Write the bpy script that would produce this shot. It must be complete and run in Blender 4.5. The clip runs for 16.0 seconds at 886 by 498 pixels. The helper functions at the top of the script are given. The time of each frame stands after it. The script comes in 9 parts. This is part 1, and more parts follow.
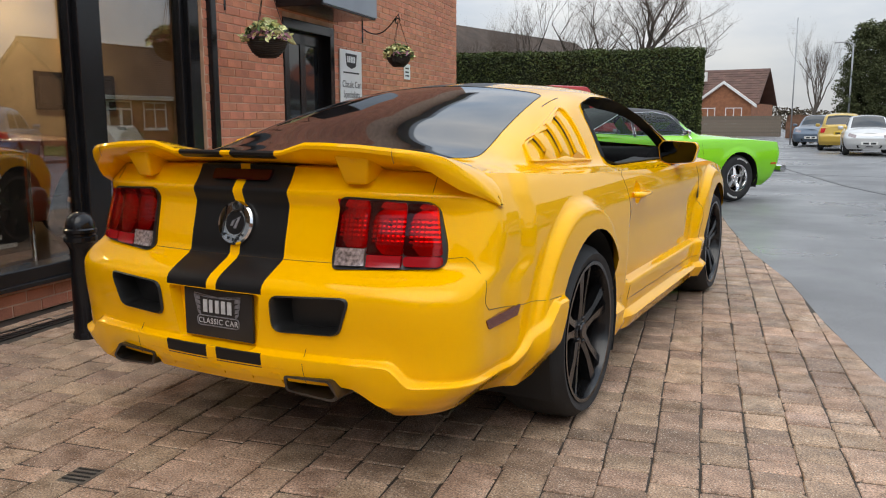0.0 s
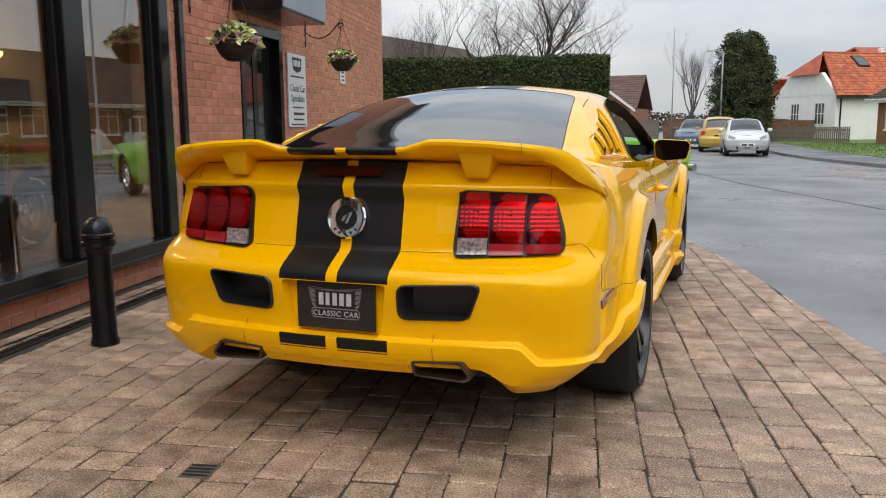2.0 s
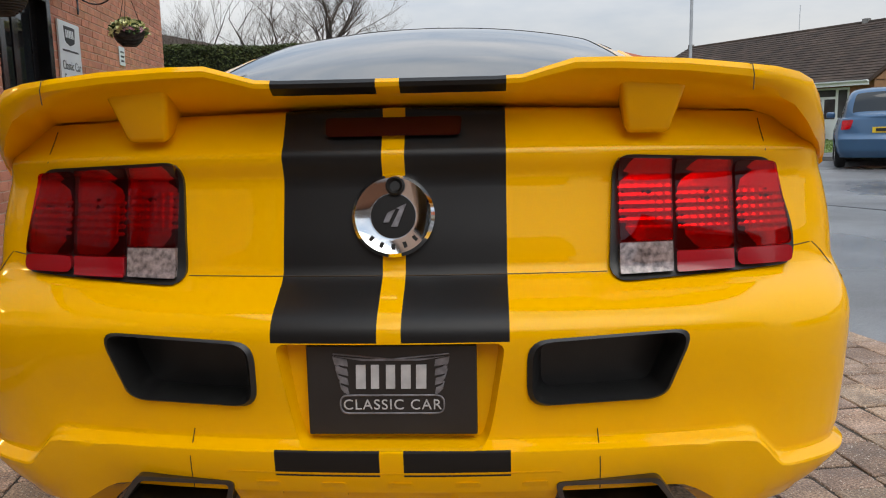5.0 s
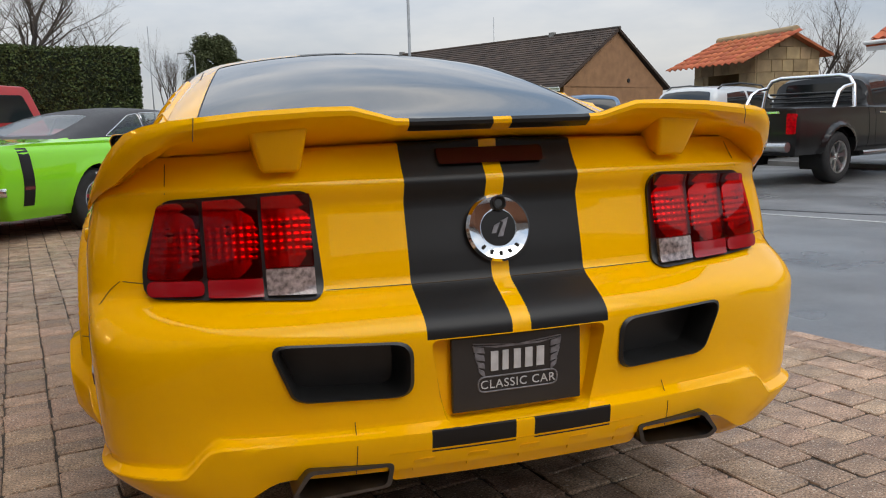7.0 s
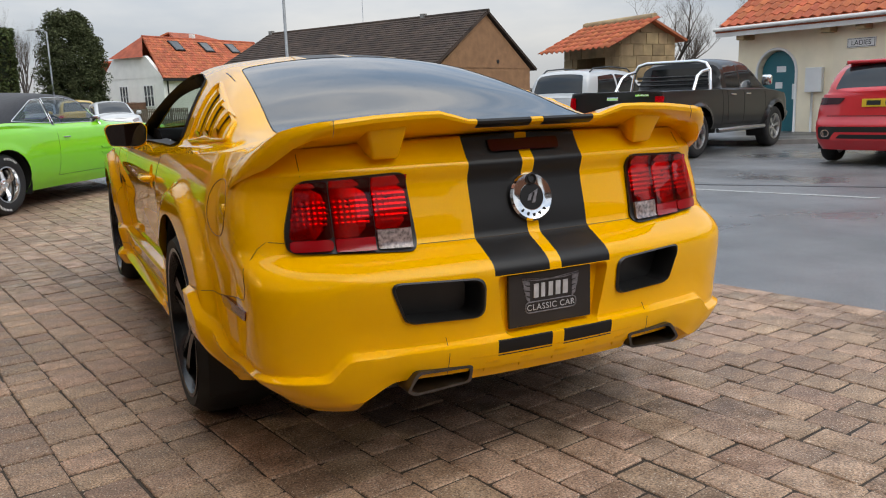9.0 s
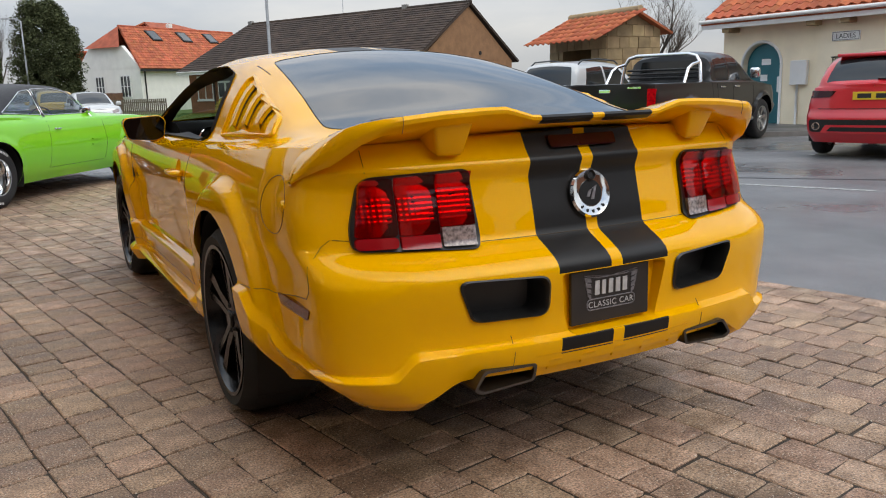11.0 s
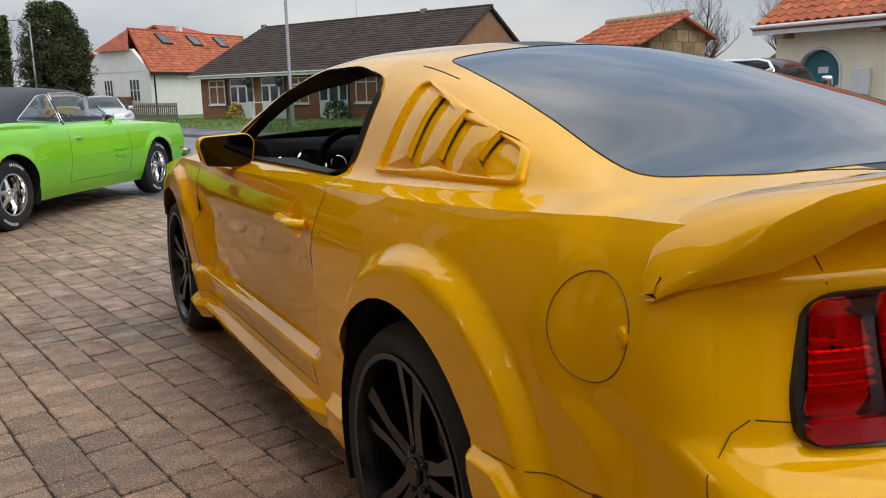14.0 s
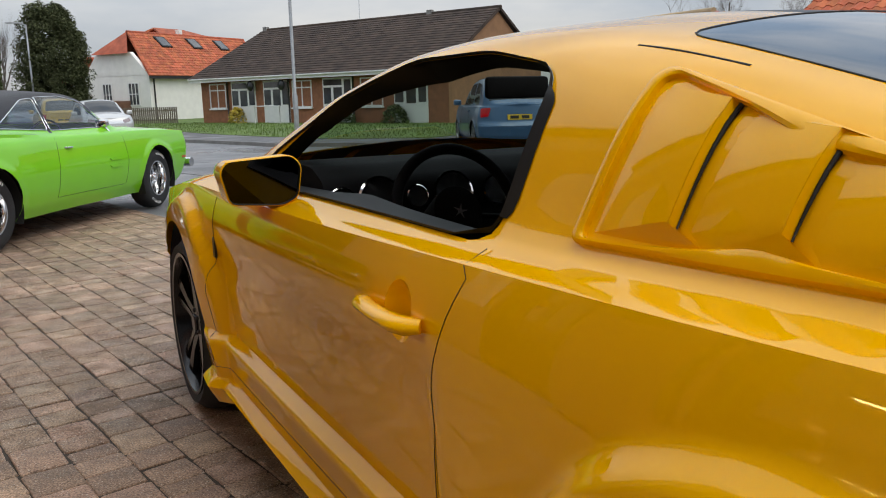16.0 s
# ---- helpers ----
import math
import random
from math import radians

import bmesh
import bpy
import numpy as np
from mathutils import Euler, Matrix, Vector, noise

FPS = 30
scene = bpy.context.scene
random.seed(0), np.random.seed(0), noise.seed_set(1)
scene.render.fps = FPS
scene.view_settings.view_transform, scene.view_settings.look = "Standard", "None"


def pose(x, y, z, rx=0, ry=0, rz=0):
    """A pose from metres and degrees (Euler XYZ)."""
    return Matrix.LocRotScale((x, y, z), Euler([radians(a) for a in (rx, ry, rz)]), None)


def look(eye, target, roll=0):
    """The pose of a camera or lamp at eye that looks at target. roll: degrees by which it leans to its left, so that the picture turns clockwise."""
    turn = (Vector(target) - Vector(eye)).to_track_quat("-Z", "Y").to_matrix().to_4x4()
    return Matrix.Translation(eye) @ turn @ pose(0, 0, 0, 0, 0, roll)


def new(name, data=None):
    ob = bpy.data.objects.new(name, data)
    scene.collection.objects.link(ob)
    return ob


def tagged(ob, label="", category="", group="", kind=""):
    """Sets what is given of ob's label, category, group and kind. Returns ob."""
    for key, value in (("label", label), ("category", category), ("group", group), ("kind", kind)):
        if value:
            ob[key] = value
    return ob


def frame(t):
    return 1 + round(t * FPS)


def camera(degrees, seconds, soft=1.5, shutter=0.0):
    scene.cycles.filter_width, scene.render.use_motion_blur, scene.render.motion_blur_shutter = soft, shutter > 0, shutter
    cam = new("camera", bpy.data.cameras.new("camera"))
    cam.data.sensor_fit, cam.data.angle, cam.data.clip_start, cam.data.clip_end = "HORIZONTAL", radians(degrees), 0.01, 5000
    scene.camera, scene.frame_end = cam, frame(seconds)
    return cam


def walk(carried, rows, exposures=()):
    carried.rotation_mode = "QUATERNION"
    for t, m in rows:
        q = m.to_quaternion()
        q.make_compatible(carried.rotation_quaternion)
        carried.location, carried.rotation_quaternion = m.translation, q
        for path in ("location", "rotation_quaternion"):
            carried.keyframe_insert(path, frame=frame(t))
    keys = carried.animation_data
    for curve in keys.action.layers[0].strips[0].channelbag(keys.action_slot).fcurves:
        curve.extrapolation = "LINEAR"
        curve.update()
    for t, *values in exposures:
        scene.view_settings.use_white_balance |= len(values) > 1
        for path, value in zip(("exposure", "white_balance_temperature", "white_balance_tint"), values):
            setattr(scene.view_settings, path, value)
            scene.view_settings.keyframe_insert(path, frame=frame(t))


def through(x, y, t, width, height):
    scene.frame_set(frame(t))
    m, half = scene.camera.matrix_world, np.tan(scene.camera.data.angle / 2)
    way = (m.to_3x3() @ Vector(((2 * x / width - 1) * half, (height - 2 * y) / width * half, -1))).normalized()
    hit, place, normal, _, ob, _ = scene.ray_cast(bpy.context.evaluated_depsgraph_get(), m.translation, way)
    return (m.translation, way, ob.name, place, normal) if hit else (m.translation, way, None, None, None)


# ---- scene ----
from mathutils.bvhtree import BVHTree

cam = camera(57.7, 16.0, soft=1.1)
PATH = [
    (0, (1.901, -3.039, 1.183), (0.962, -1.301, 0.87), -0.1),
    (0.5, (1.674, -3.112, 1.161), (0.795, -1.341, 0.854), -0.1),
    (1, (1.511, -3.231, 1.146), (0.694, -1.43, 0.844), -0.2),
    (1.5, (1.413, -3.414, 1.14), (0.664, -1.584, 0.84), -0.3),
    (2, (1.284, -3.519, 1.161), (0.604, -1.663, 0.86), -0.4),
    (2.5, (1.063, -3.522, 1.141), (0.454, -1.641, 0.838), -0.4),
    (3, (0.895, -3.41, 1.107), (0.353, -1.51, 0.798), -0.5),
    (5.5, (-0.014, -2.376, 1.003), (0.036, -0.399, 0.7), -1.3),
    (6, (-0.194, -2.388, 1.042), (0.032, -0.424, 0.735), -1.4),
    (6.5, (-0.409, -2.525, 1.063), (0.008, -0.593, 0.758), -1.6),
    (7, (-0.644, -2.657, 1.084), (-0.06, -0.77, 0.771), -1.7),
    (7.5, (-0.903, -2.793, 1.113), (-0.195, -0.952, 0.785), -1.9),
    (8, (-1.089, -2.928, 1.123), (-0.301, -1.123, 0.776), -2.0),
    (8.5, (-1.232, -3.036, 1.146), (-0.385, -1.26, 0.784), -1.9),
    (9, (-1.358, -3.085, 1.16), (-0.478, -1.328, 0.787), -1.9),
    (11.5, (-1.574, -2.809, 1.18), (-0.646, -1.082, 0.781), -1.7),
    (12, (-1.593, -2.604, 1.176), (-0.667, -0.878, 0.775), -1.6),
    (12.5, (-1.642, -2.352, 1.2), (-0.714, -0.626, 0.799), -1.5),
    (13, (-1.654, -2.081, 1.207), (-0.724, -0.356, 0.806), -1.5),
    (13.5, (-1.638, -1.855, 1.21), (-0.713, -0.124, 0.822), -1.4),
    (14, (-1.643, -1.569, 1.213), (-0.721, 0.164, 0.832), -1.3),
    (14.5, (-1.641, -1.302, 1.22), (-0.716, 0.431, 0.843), -1.3),
    (15, (-1.572, -0.992, 1.224), (-0.648, 0.742, 0.849), -1.3),
    (15.5, (-1.509, -0.727, 1.209), (-0.59, 1.008, 0.832), -1.4),
    (16, (-1.471, -0.472, 1.217), (-0.547, 1.262, 0.844), -1.4),
]
walk(cam, [(t, look(eye, target, roll)) for t, eye, target, roll in PATH], exposures=[(0, 0.18), (3, 0.18), (6, 0.03), (9, 0.09), (12, 0.09), (13.5, 0.0), (16, -0.02)])

# ---- world and sun: bright overcast sky over wet ground ----
world = bpy.data.worlds.new("sky")
scene.world = world
world.use_nodes = True
wn, wl = world.node_tree.nodes, world.node_tree.links
wn.clear()
w_out = wn.new("ShaderNodeOutputWorld")
w_bg = wn.new("ShaderNodeBackground")
w_sky = wn.new("ShaderNodeTexSky")
w_sky.sky_type = "NISHITA"
w_sky.sun_disc = False
w_sky.sun_elevation = radians(52)
w_sky.sun_rotation = radians(159)
w_sky.air_density, w_sky.dust_density, w_sky.ozone_density = 1.0, 2.0, 1.0
w_co = wn.new("ShaderNodeTexCoord")
w_map = wn.new("ShaderNodeMapping")
w_map.inputs["Scale"].default_value = (1.0, 1.0, 3.2)
w_noise = wn.new("ShaderNodeTexNoise")
w_noise.inputs["Scale"].default_value = 2.1
w_noise.inputs["Detail"].default_value = 6.0
w_noise.inputs["Roughness"].default_value = 0.55
w_ramp = wn.new("ShaderNodeValToRGB")
w_ramp.color_ramp.elements[0].position = 0.34
w_ramp.color_ramp.elements[0].color = (4.1, 5.4, 7.2, 1)
w_ramp.color_ramp.elements[1].position = 0.66
w_ramp.color_ramp.elements[1].color = (10.2, 10.3, 10.4, 1)
w_sep = wn.new("ShaderNodeSeparateXYZ")
w_hor = wn.new("ShaderNodeMapRange")
w_hor.inputs["From Min"].default_value = 0.0
w_hor.inputs["From Max"].default_value = 0.22
w_hor.inputs["To Min"].default_value = 1.0
w_hor.inputs["To Max"].default_value = 0.0
w_glow = wn.new("ShaderNodeMix")
w_glow.data_type = "RGBA"
w_glow.inputs["B"].default_value = (9.2, 8.6, 7.6, 1)
w_half = wn.new("ShaderNodeMath")
w_half.operation = "MULTIPLY"
w_half.inputs[1].default_value = 0.6
w_mix = wn.new("ShaderNodeMix")
w_mix.data_type = "RGBA"
w_mix.inputs["Factor"].default_value = 0.9
wl.new(w_co.outputs["Generated"], w_map.inputs["Vector"])
wl.new(w_map.outputs["Vector"], w_noise.inputs["Vector"])
wl.new(w_noise.outputs["Fac"], w_ramp.inputs["Fac"])
wl.new(w_co.outputs["Generated"], w_sep.inputs[0])
wl.new(w_sep.outputs["Z"], w_hor.inputs["Value"])
wl.new(w_hor.outputs["Result"], w_half.inputs[0])
wl.new(w_half.outputs[0], w_glow.inputs["Factor"])
wl.new(w_ramp.outputs["Color"], w_glow.inputs["A"])
wl.new(w_sky.outputs["Color"], w_mix.inputs["A"])
wl.new(w_glow.outputs["Result"], w_mix.inputs["B"])
# an overcast sky is brighter overhead than at the horizon
w_up = wn.new("ShaderNodeMath")
w_up.operation = "MULTIPLY_ADD"
w_up.use_clamp = False
w_up.inputs[1].default_value, w_up.inputs[2].default_value = 1.2, 0.72
w_pos = wn.new("ShaderNodeClamp")
w_over = wn.new("ShaderNodeVectorMath")
w_over.operation = "SCALE"
wl.new(w_sep.outputs["Z"], w_pos.inputs["Value"])
wl.new(w_pos.outputs["Result"], w_up.inputs[0])
wl.new(w_mix.outputs["Result"], w_over.inputs[0])
wl.new(w_up.outputs[0], w_over.inputs["Scale"])
wl.new(w_over.outputs["Vector"], w_bg.inputs["Color"])
w_bg.inputs["Strength"].default_value = 0.1
wl.new(w_bg.outputs["Background"], w_out.inputs["Surface"])

sun = new("sun", bpy.data.lights.new("sun", "SUN"))
sun.data.energy, sun.data.angle, sun.data.color = 1.25, radians(50), (1.0, 0.94, 0.85)
sun.matrix_world = look((0, 0, 30), (-3.4, 8.6, 18.2))
scene.view_settings.exposure = 0.0


# ---- materials ----
def material(name, color, rough=0.5, metal=0.0, coat=0.0, vary=0.0, scale=8.0, bump=0.0, bump_scale=60.0, fine=0.0,
             spec=0.5, emit=None, emit_strength=0.0, alpha=1.0, transmission=0.0, per_piece=0.0, rough_vary=0.0, tint=None,
             object_space=True):
    """A plain surface with variation in colour at two scales, roughness variation and fine relief."""
    m = bpy.data.materials.new(name)
    m.use_nodes = True
    n, l = m.node_tree.nodes, m.node_tree.links
    b = n["Principled BSDF"]
    b.inputs["Base Color"].default_value = (*color, 1)
    b.inputs["Roughness"].default_value = rough
    b.inputs["Metallic"].default_value = metal
    b.inputs["Specular IOR Level"].default_value = spec
    b.inputs["Coat Weight"].default_value = coat
    b.inputs["Coat Roughness"].default_value = 0.03
    b.inputs["Transmission Weight"].default_value = transmission
    if emit:
        b.inputs["Emission Color"].default_value = (*emit, 1)
        b.inputs["Emission Strength"].default_value = emit_strength
    if not (vary or bump or per_piece or rough_vary):
        return m
    co = n.new("ShaderNodeTexCoord")
    src = co.outputs["Object"] if object_space else co.outputs["Generated"]
    last = None
    if vary:
        big = n.new("ShaderNodeTexNoise")
        big.inputs["Scale"].default_value = scale
        big.inputs["Detail"].default_value = 5
        l.new(src, big.inputs["Vector"])
        mixer = n.new("ShaderNodeMix")
        mixer.data_type = "RGBA"
        low = [c * (1 - vary) for c in color]
        high = [min(1, c * (1 + vary)) for c in (tint or color)]
        mixer.inputs["A"].default_value = (*low, 1)
        mixer.inputs["B"].default_value = (*high, 1)
        spread = n.new("ShaderNodeMapRange")
        spread.inputs["From Min"].default_value, spread.inputs["From Max"].default_value = 0.3, 0.7
        l.new(big.outputs["Fac"], spread.inputs["Value"])
        l.new(spread.outputs["Result"], mixer.inputs["Factor"])
        last = mixer.outputs["Result"]
        if fine:
            small = n.new("ShaderNodeTexNoise")
            small.inputs["Scale"].default_value = bump_scale
            small.inputs["Detail"].default_value = 3
            l.new(src, small.inputs["Vector"])
            fm = n.new("ShaderNodeMapRange")
            fm.inputs["From Min"].default_value, fm.inputs["From Max"].default_value = 0.3, 0.7
            fm.inputs["To Min"].default_value, fm.inputs["To Max"].default_value = 1 - fine, 1 + fine
            l.new(small.outputs["Fac"], fm.inputs["Value"])
            sc = n.new("ShaderNodeVectorMath")
            sc.operation = "SCALE"
            l.new(last, sc.inputs[0])
            l.new(fm.outputs["Result"], sc.inputs["Scale"])
            last = sc.outputs["Vector"]
    if per_piece:
        info = n.new("ShaderNodeObjectInfo")
        geo = n.new("ShaderNodeNewGeometry")
        add = n.new("ShaderNodeMath")
        add.operation = "ADD"
        l.new(info.outputs["Random"], add.inputs[0])
        l.new(geo.outputs["Random Per Island"], add.inputs[1])
        fr = n.new("ShaderNodeMath")
        fr.operation = "FRACT"
        l.new(add.outputs[0], fr.inputs[0])
        hsv = n.new("ShaderNodeHueSaturation")
        val = n.new("ShaderNodeMapRange")
        val.inputs["To Min"].default_value, val.inputs["To Max"].default_value = 1 - per_piece, 1 + per_piece
        l.new(fr.outputs[0], val.inputs["Value"])
        l.new(val.outputs["Result"], hsv.inputs["Value"])
        fr2 = n.new("ShaderNodeMath")
        fr2.operation = "MULTIPLY_ADD"
        fr2.inputs[1].default_value, fr2.inputs[2].default_value = 7.31, 0.17
        l.new(fr.outputs[0], fr2.inputs[0])
        fr3 = n.new("ShaderNodeMath")
        fr3.operation = "FRACT"
        l.new(fr2.outputs[0], fr3.inputs[0])
        hue = n.new("ShaderNodeMapRange")
        hue.inputs["To Min"].default_value, hue.inputs["To Max"].default_value = 0.5 - 0.03 * per_piece, 0.5 + 0.03 * per_piece
        l.new(fr3.outputs[0], hue.inputs["Value"])
        l.new(hue.outputs["Result"], hsv.inputs["Hue"])
        if last:
            l.new(last, hsv.inputs["Color"])
        else:
            hsv.inputs["Color"].default_value = (*color, 1)
        last = hsv.outputs["Color"]
    if last:
        l.new(last, b.inputs["Base Color"])
    if bump:
        bn = n.new("ShaderNodeTexNoise")
        bn.inputs["Scale"].default_value = bump_scale
        bn.inputs["Detail"].default_value = 4
        l.new(src, bn.inputs["Vector"])
        bm_ = n.new("ShaderNodeBump")
        bm_.inputs["Strength"].default_value = bump
        bm_.inputs["Distance"].default_value = 0.004
        l.new(bn.outputs["Fac"], bm_.inputs["Height"])
        l.new(bm_.outputs["Normal"], b.inputs["Normal"])
    if rough_vary:
        rn = n.new("ShaderNodeTexNoise")
        rn.inputs["Scale"].default_value = scale * 0.7
        rn.inputs["Detail"].default_value = 4
        l.new(src, rn.inputs["Vector"])
        rr = n.new("ShaderNodeMapRange")
        rr.inputs["From Min"].default_value, rr.inputs["From Max"].default_value = 0.35, 0.65
        rr.inputs["To Min"].default_value, rr.inputs["To Max"].default_value = max(0.02, rough - rough_vary), min(1, rough + rough_vary)
        l.new(rn.outputs["Fac"], rr.inputs["Value"])
        l.new(rr.outputs["Result"], b.inputs["Roughness"])
    return m


M = {}
M["yellow_paint"] = material("yellow_paint", (0.90, 0.455, 0.0), 0.02, coat=0.12, vary=0.02, scale=3, spec=0.5)
M["yellow_paint"].node_tree.nodes["Principled BSDF"].inputs["Specular Tint"].default_value = (1.0, 0.72, 0.16, 1)
M["yellow_paint"].node_tree.nodes["Principled BSDF"].inputs["Coat Roughness"].default_value = 0.01
M["stripe"] = material("stripe_vinyl", (0.008, 0.0075, 0.0075), 0.42, spec=0.32, vary=0.2, scale=4)
M["green_paint"] = material("green_paint", (0.22, 0.62, 0.015), 0.3, coat=1.0, vary=0.03, scale=2, spec=0.08)
M["black_plastic"] = material("black_plastic", (0.012, 0.012, 0.012), 0.38, vary=0.2, scale=20, bump=0.1, bump_scale=400)
M["matte_black"] = material("matte_black", (0.006, 0.006, 0.006), 0.7)
M["rubber"] = material("tyre_rubber", (0.014, 0.014, 0.014), 0.72, vary=0.3, scale=12, bump=0.3, bump_scale=180)
M["rim_black"] = material("rim_black", (0.006, 0.006, 0.0065), 0.25, coat=0.15, spec=0.4, vary=0.2, scale=8)
M["chrome"] = material("chrome", (0.8, 0.8, 0.8), 0.07, 1.0)
M["steel"] = material("brushed_steel", (0.45, 0.45, 0.45), 0.32, 1.0, vary=0.15, scale=20)
M["steel_dark"] = material("dark_iron", (0.13, 0.11, 0.09), 0.6, 0.4, vary=0.3, scale=20)
M["tint_glass"] = material("tinted_glass", (0.006, 0.007, 0.008), 0.04, spec=0.7, coat=0.3)
M["dark_glass"] = material("dark_car_glass", (0.015, 0.018, 0.02), 0.05, spec=0.6)
M["red_lens"] = material("red_lens", (0.45, 0.000, 0.004), 0.08, coat=0.0, spec=0.35, vary=0.45, scale=26)
M["red_lens_dark"] = material("dark_red_lens", (0.032, 0.0025, 0.003), 0.10, spec=0.35)
M["clear_lens"] = material("clear_lens", (0.24, 0.19, 0.185), 0.12, coat=1.0, vary=0.65, scale=85)
M["white_paint"] = material("white_paint", (0.78, 0.78, 0.76), 0.45, vary=0.05, scale=3)
M["interior"] = material("black_interior", (0.006, 0.006, 0.0065), 0.85, spec=0.12, vary=0.3, scale=10, bump=0.2, bump_scale=200)


def glass_material(name, tint=(0.9, 0.95, 0.95), through=0.75, rough=0.02, face_on=0.05):
    """Thin sheet glass: partly clear, with a mirror layer."""
    m = bpy.data.materials.new(name)
    m.use_nodes = True
    n, l = m.node_tree.nodes, m.node_tree.links
    n.clear()
    out = n.new("ShaderNodeOutputMaterial")
    tr = n.new("ShaderNodeBsdfTransparent")
    tr.inputs["Color"].default_value = (*[c * through for c in tint], 1)
    gl = n.new("ShaderNodeBsdfGlossy")
    gl.inputs["Roughness"].default_value = rough
    lw = n.new("ShaderNodeLayerWeight")
    lw.inputs["Blend"].default_value = 0.5
    pw = n.new("ShaderNodeMath")
    pw.operation = "POWER"
    pw.inputs[1].default_value = 4.0
    fr = n.new("ShaderNodeMath")
    fr.operation = "MULTIPLY_ADD"
    fr.inputs[1].default_value, fr.inputs[2].default_value = 1 - face_on, face_on
    l.new(lw.outputs["Facing"], pw.inputs[0])
    l.new(pw.outputs[0], fr.inputs[0])
    mx = n.new("ShaderNodeMixShader")
    l.new(fr.outputs[0], mx.inputs["Fac"])
    l.new(tr.outputs["BSDF"], mx.inputs[1])
    l.new(gl.outputs["BSDF"], mx.inputs[2])
    l.new(mx.outputs["Shader"], out.inputs["Surface"])
    return m


M["lamp_glass"] = glass_material("red_lamp_glass", (0.92, 0.010, 0.016), 0.86, 0.02, 0.04)
M["reflector"] = material("lamp_reflector", (0.80, 0.80, 0.80), 0.20, 0.85)
M["clear_glass"] = glass_material("clear_glass")
M["screen_glass"] = glass_material("windscreen_glass", (0.85, 0.95, 0.88), 0.8)
M["shop_glass"] = glass_material("shop_glass", (0.92, 0.9, 0.86), 0.92, 0.008, 0.20)


# ---- building helpers ----
def link(name, bm, mats, parent=None, label="", m=None, smooth=False, kind="", category="", group=""):
    me = bpy.data.meshes.new(name)
    bm.normal_update()
    bm.to_mesh(me)
    bm.free()
    for mt in (mats if isinstance(mats, (list, tuple)) else [mats]):
        me.materials.append(M[mt] if isinstance(mt, str) else mt)
    if smooth:
        for p in me.polygons:
            p.use_smooth = True
        me.set_sharp_from_angle(angle=radians(smooth if smooth is not True else 40))
    ob = new(name, me)
    if m is not None:
        ob.matrix_basis = m
    if parent is not None:
        ob.parent = parent
    tagged(ob, label, category, group, kind)
    return ob


def part(name, bm, mats, parent, label="", m=None, smooth=False):
    return link(name, bm, mats, parent, label, m, smooth)


def thing(name, m, label, category, group="", kind=""):
    ob = new(name)
    ob.empty_display_size = 0.1
    ob.matrix_basis = m
    return tagged(ob, label, category, group, kind)


def box(bm, x0, x1, y0, y1, z0, z1, bevel=0.0, mat=0, m=None):
    """A box with bevelled edges, into bm."""
    r = bmesh.ops.create_cube(bm, size=1.0)
    vs = r["verts"]
    for v in vs:
        v.co = Vector(((x0 + x1) / 2 + v.co.x * (x1 - x0), (y0 + y1) / 2 + v.co.y * (y1 - y0), (z0 + z1) / 2 + v.co.z * (z1 - z0)))
    fs = list({f for v in vs for f in v.link_faces})
    if bevel:
        es = list({e for f in fs for e in f.edges})
        rb = bmesh.ops.bevel(bm, geom=es, offset=bevel, segments=2, profile=0.5, affect="EDGES")
        fs = list({f for v in vs if v.is_valid for f in v.link_faces} | set(rb["faces"]))
        vs = list({v for f in fs for v in f.verts})
    for f in fs:
        f.material_index = mat
    if m is not None:
        bmesh.ops.transform(bm, matrix=m, verts=list({v for f in fs for v in f.verts}))
    return fs


def boxes(*specs, bevel=0.0):
    bm = bmesh.new()
    for s in specs:
        box(bm, *s[:6], bevel=bevel, mat=s[6] if len(s) > 6 else 0)
    return bm


def tube(bm, pts, r, sides=8, mat=0, closed=False, caps=True, flat=1.0):
    """A round bar along points; r may be a list."""
    pts = [Vector(p) for p in pts]
    n = len(pts)
    rings = []
    up = Vector((0, 0, 1))
    side = None
    for i, p in enumerate(pts):
        a = pts[(i - 1) % n] if (closed or i > 0) else p
        b = pts[(i + 1) % n] if (closed or i < n - 1) else p
        d = (b - a).normalized() if (b - a).length > 1e-9 else Vector((0, 0, 1))
        if side is None:
            side = d.cross(up if abs(d.z) < 0.95 else Vector((1, 0, 0))).normalized()
        else:
            side = (side - d * side.dot(d))
            side = side.normalized() if side.length > 1e-6 else d.orthogonal().normalized()
        nb = d.cross(side)
        rr = r[i] if isinstance(r, (list, tuple)) else r
        rings.append([bm.verts.new(p + (side * math.cos(2 * math.pi * k / sides) + nb * flat * math.sin(2 * math.pi * k / sides)) * rr) for k in range(sides)])
    for i in range(n if closed else n - 1):
        a, b = rings[i], rings[(i + 1) % n]
        for k in range(sides):
            f = bm.faces.new((a[k], a[(k + 1) % sides], b[(k + 1) % sides], b[k]))
            f.material_index, f.smooth = mat, True
    if caps and not closed:
        bm.faces.new(rings[0]).material_index = mat
        bm.faces.new(rings[-1][::-1]).material_index = mat


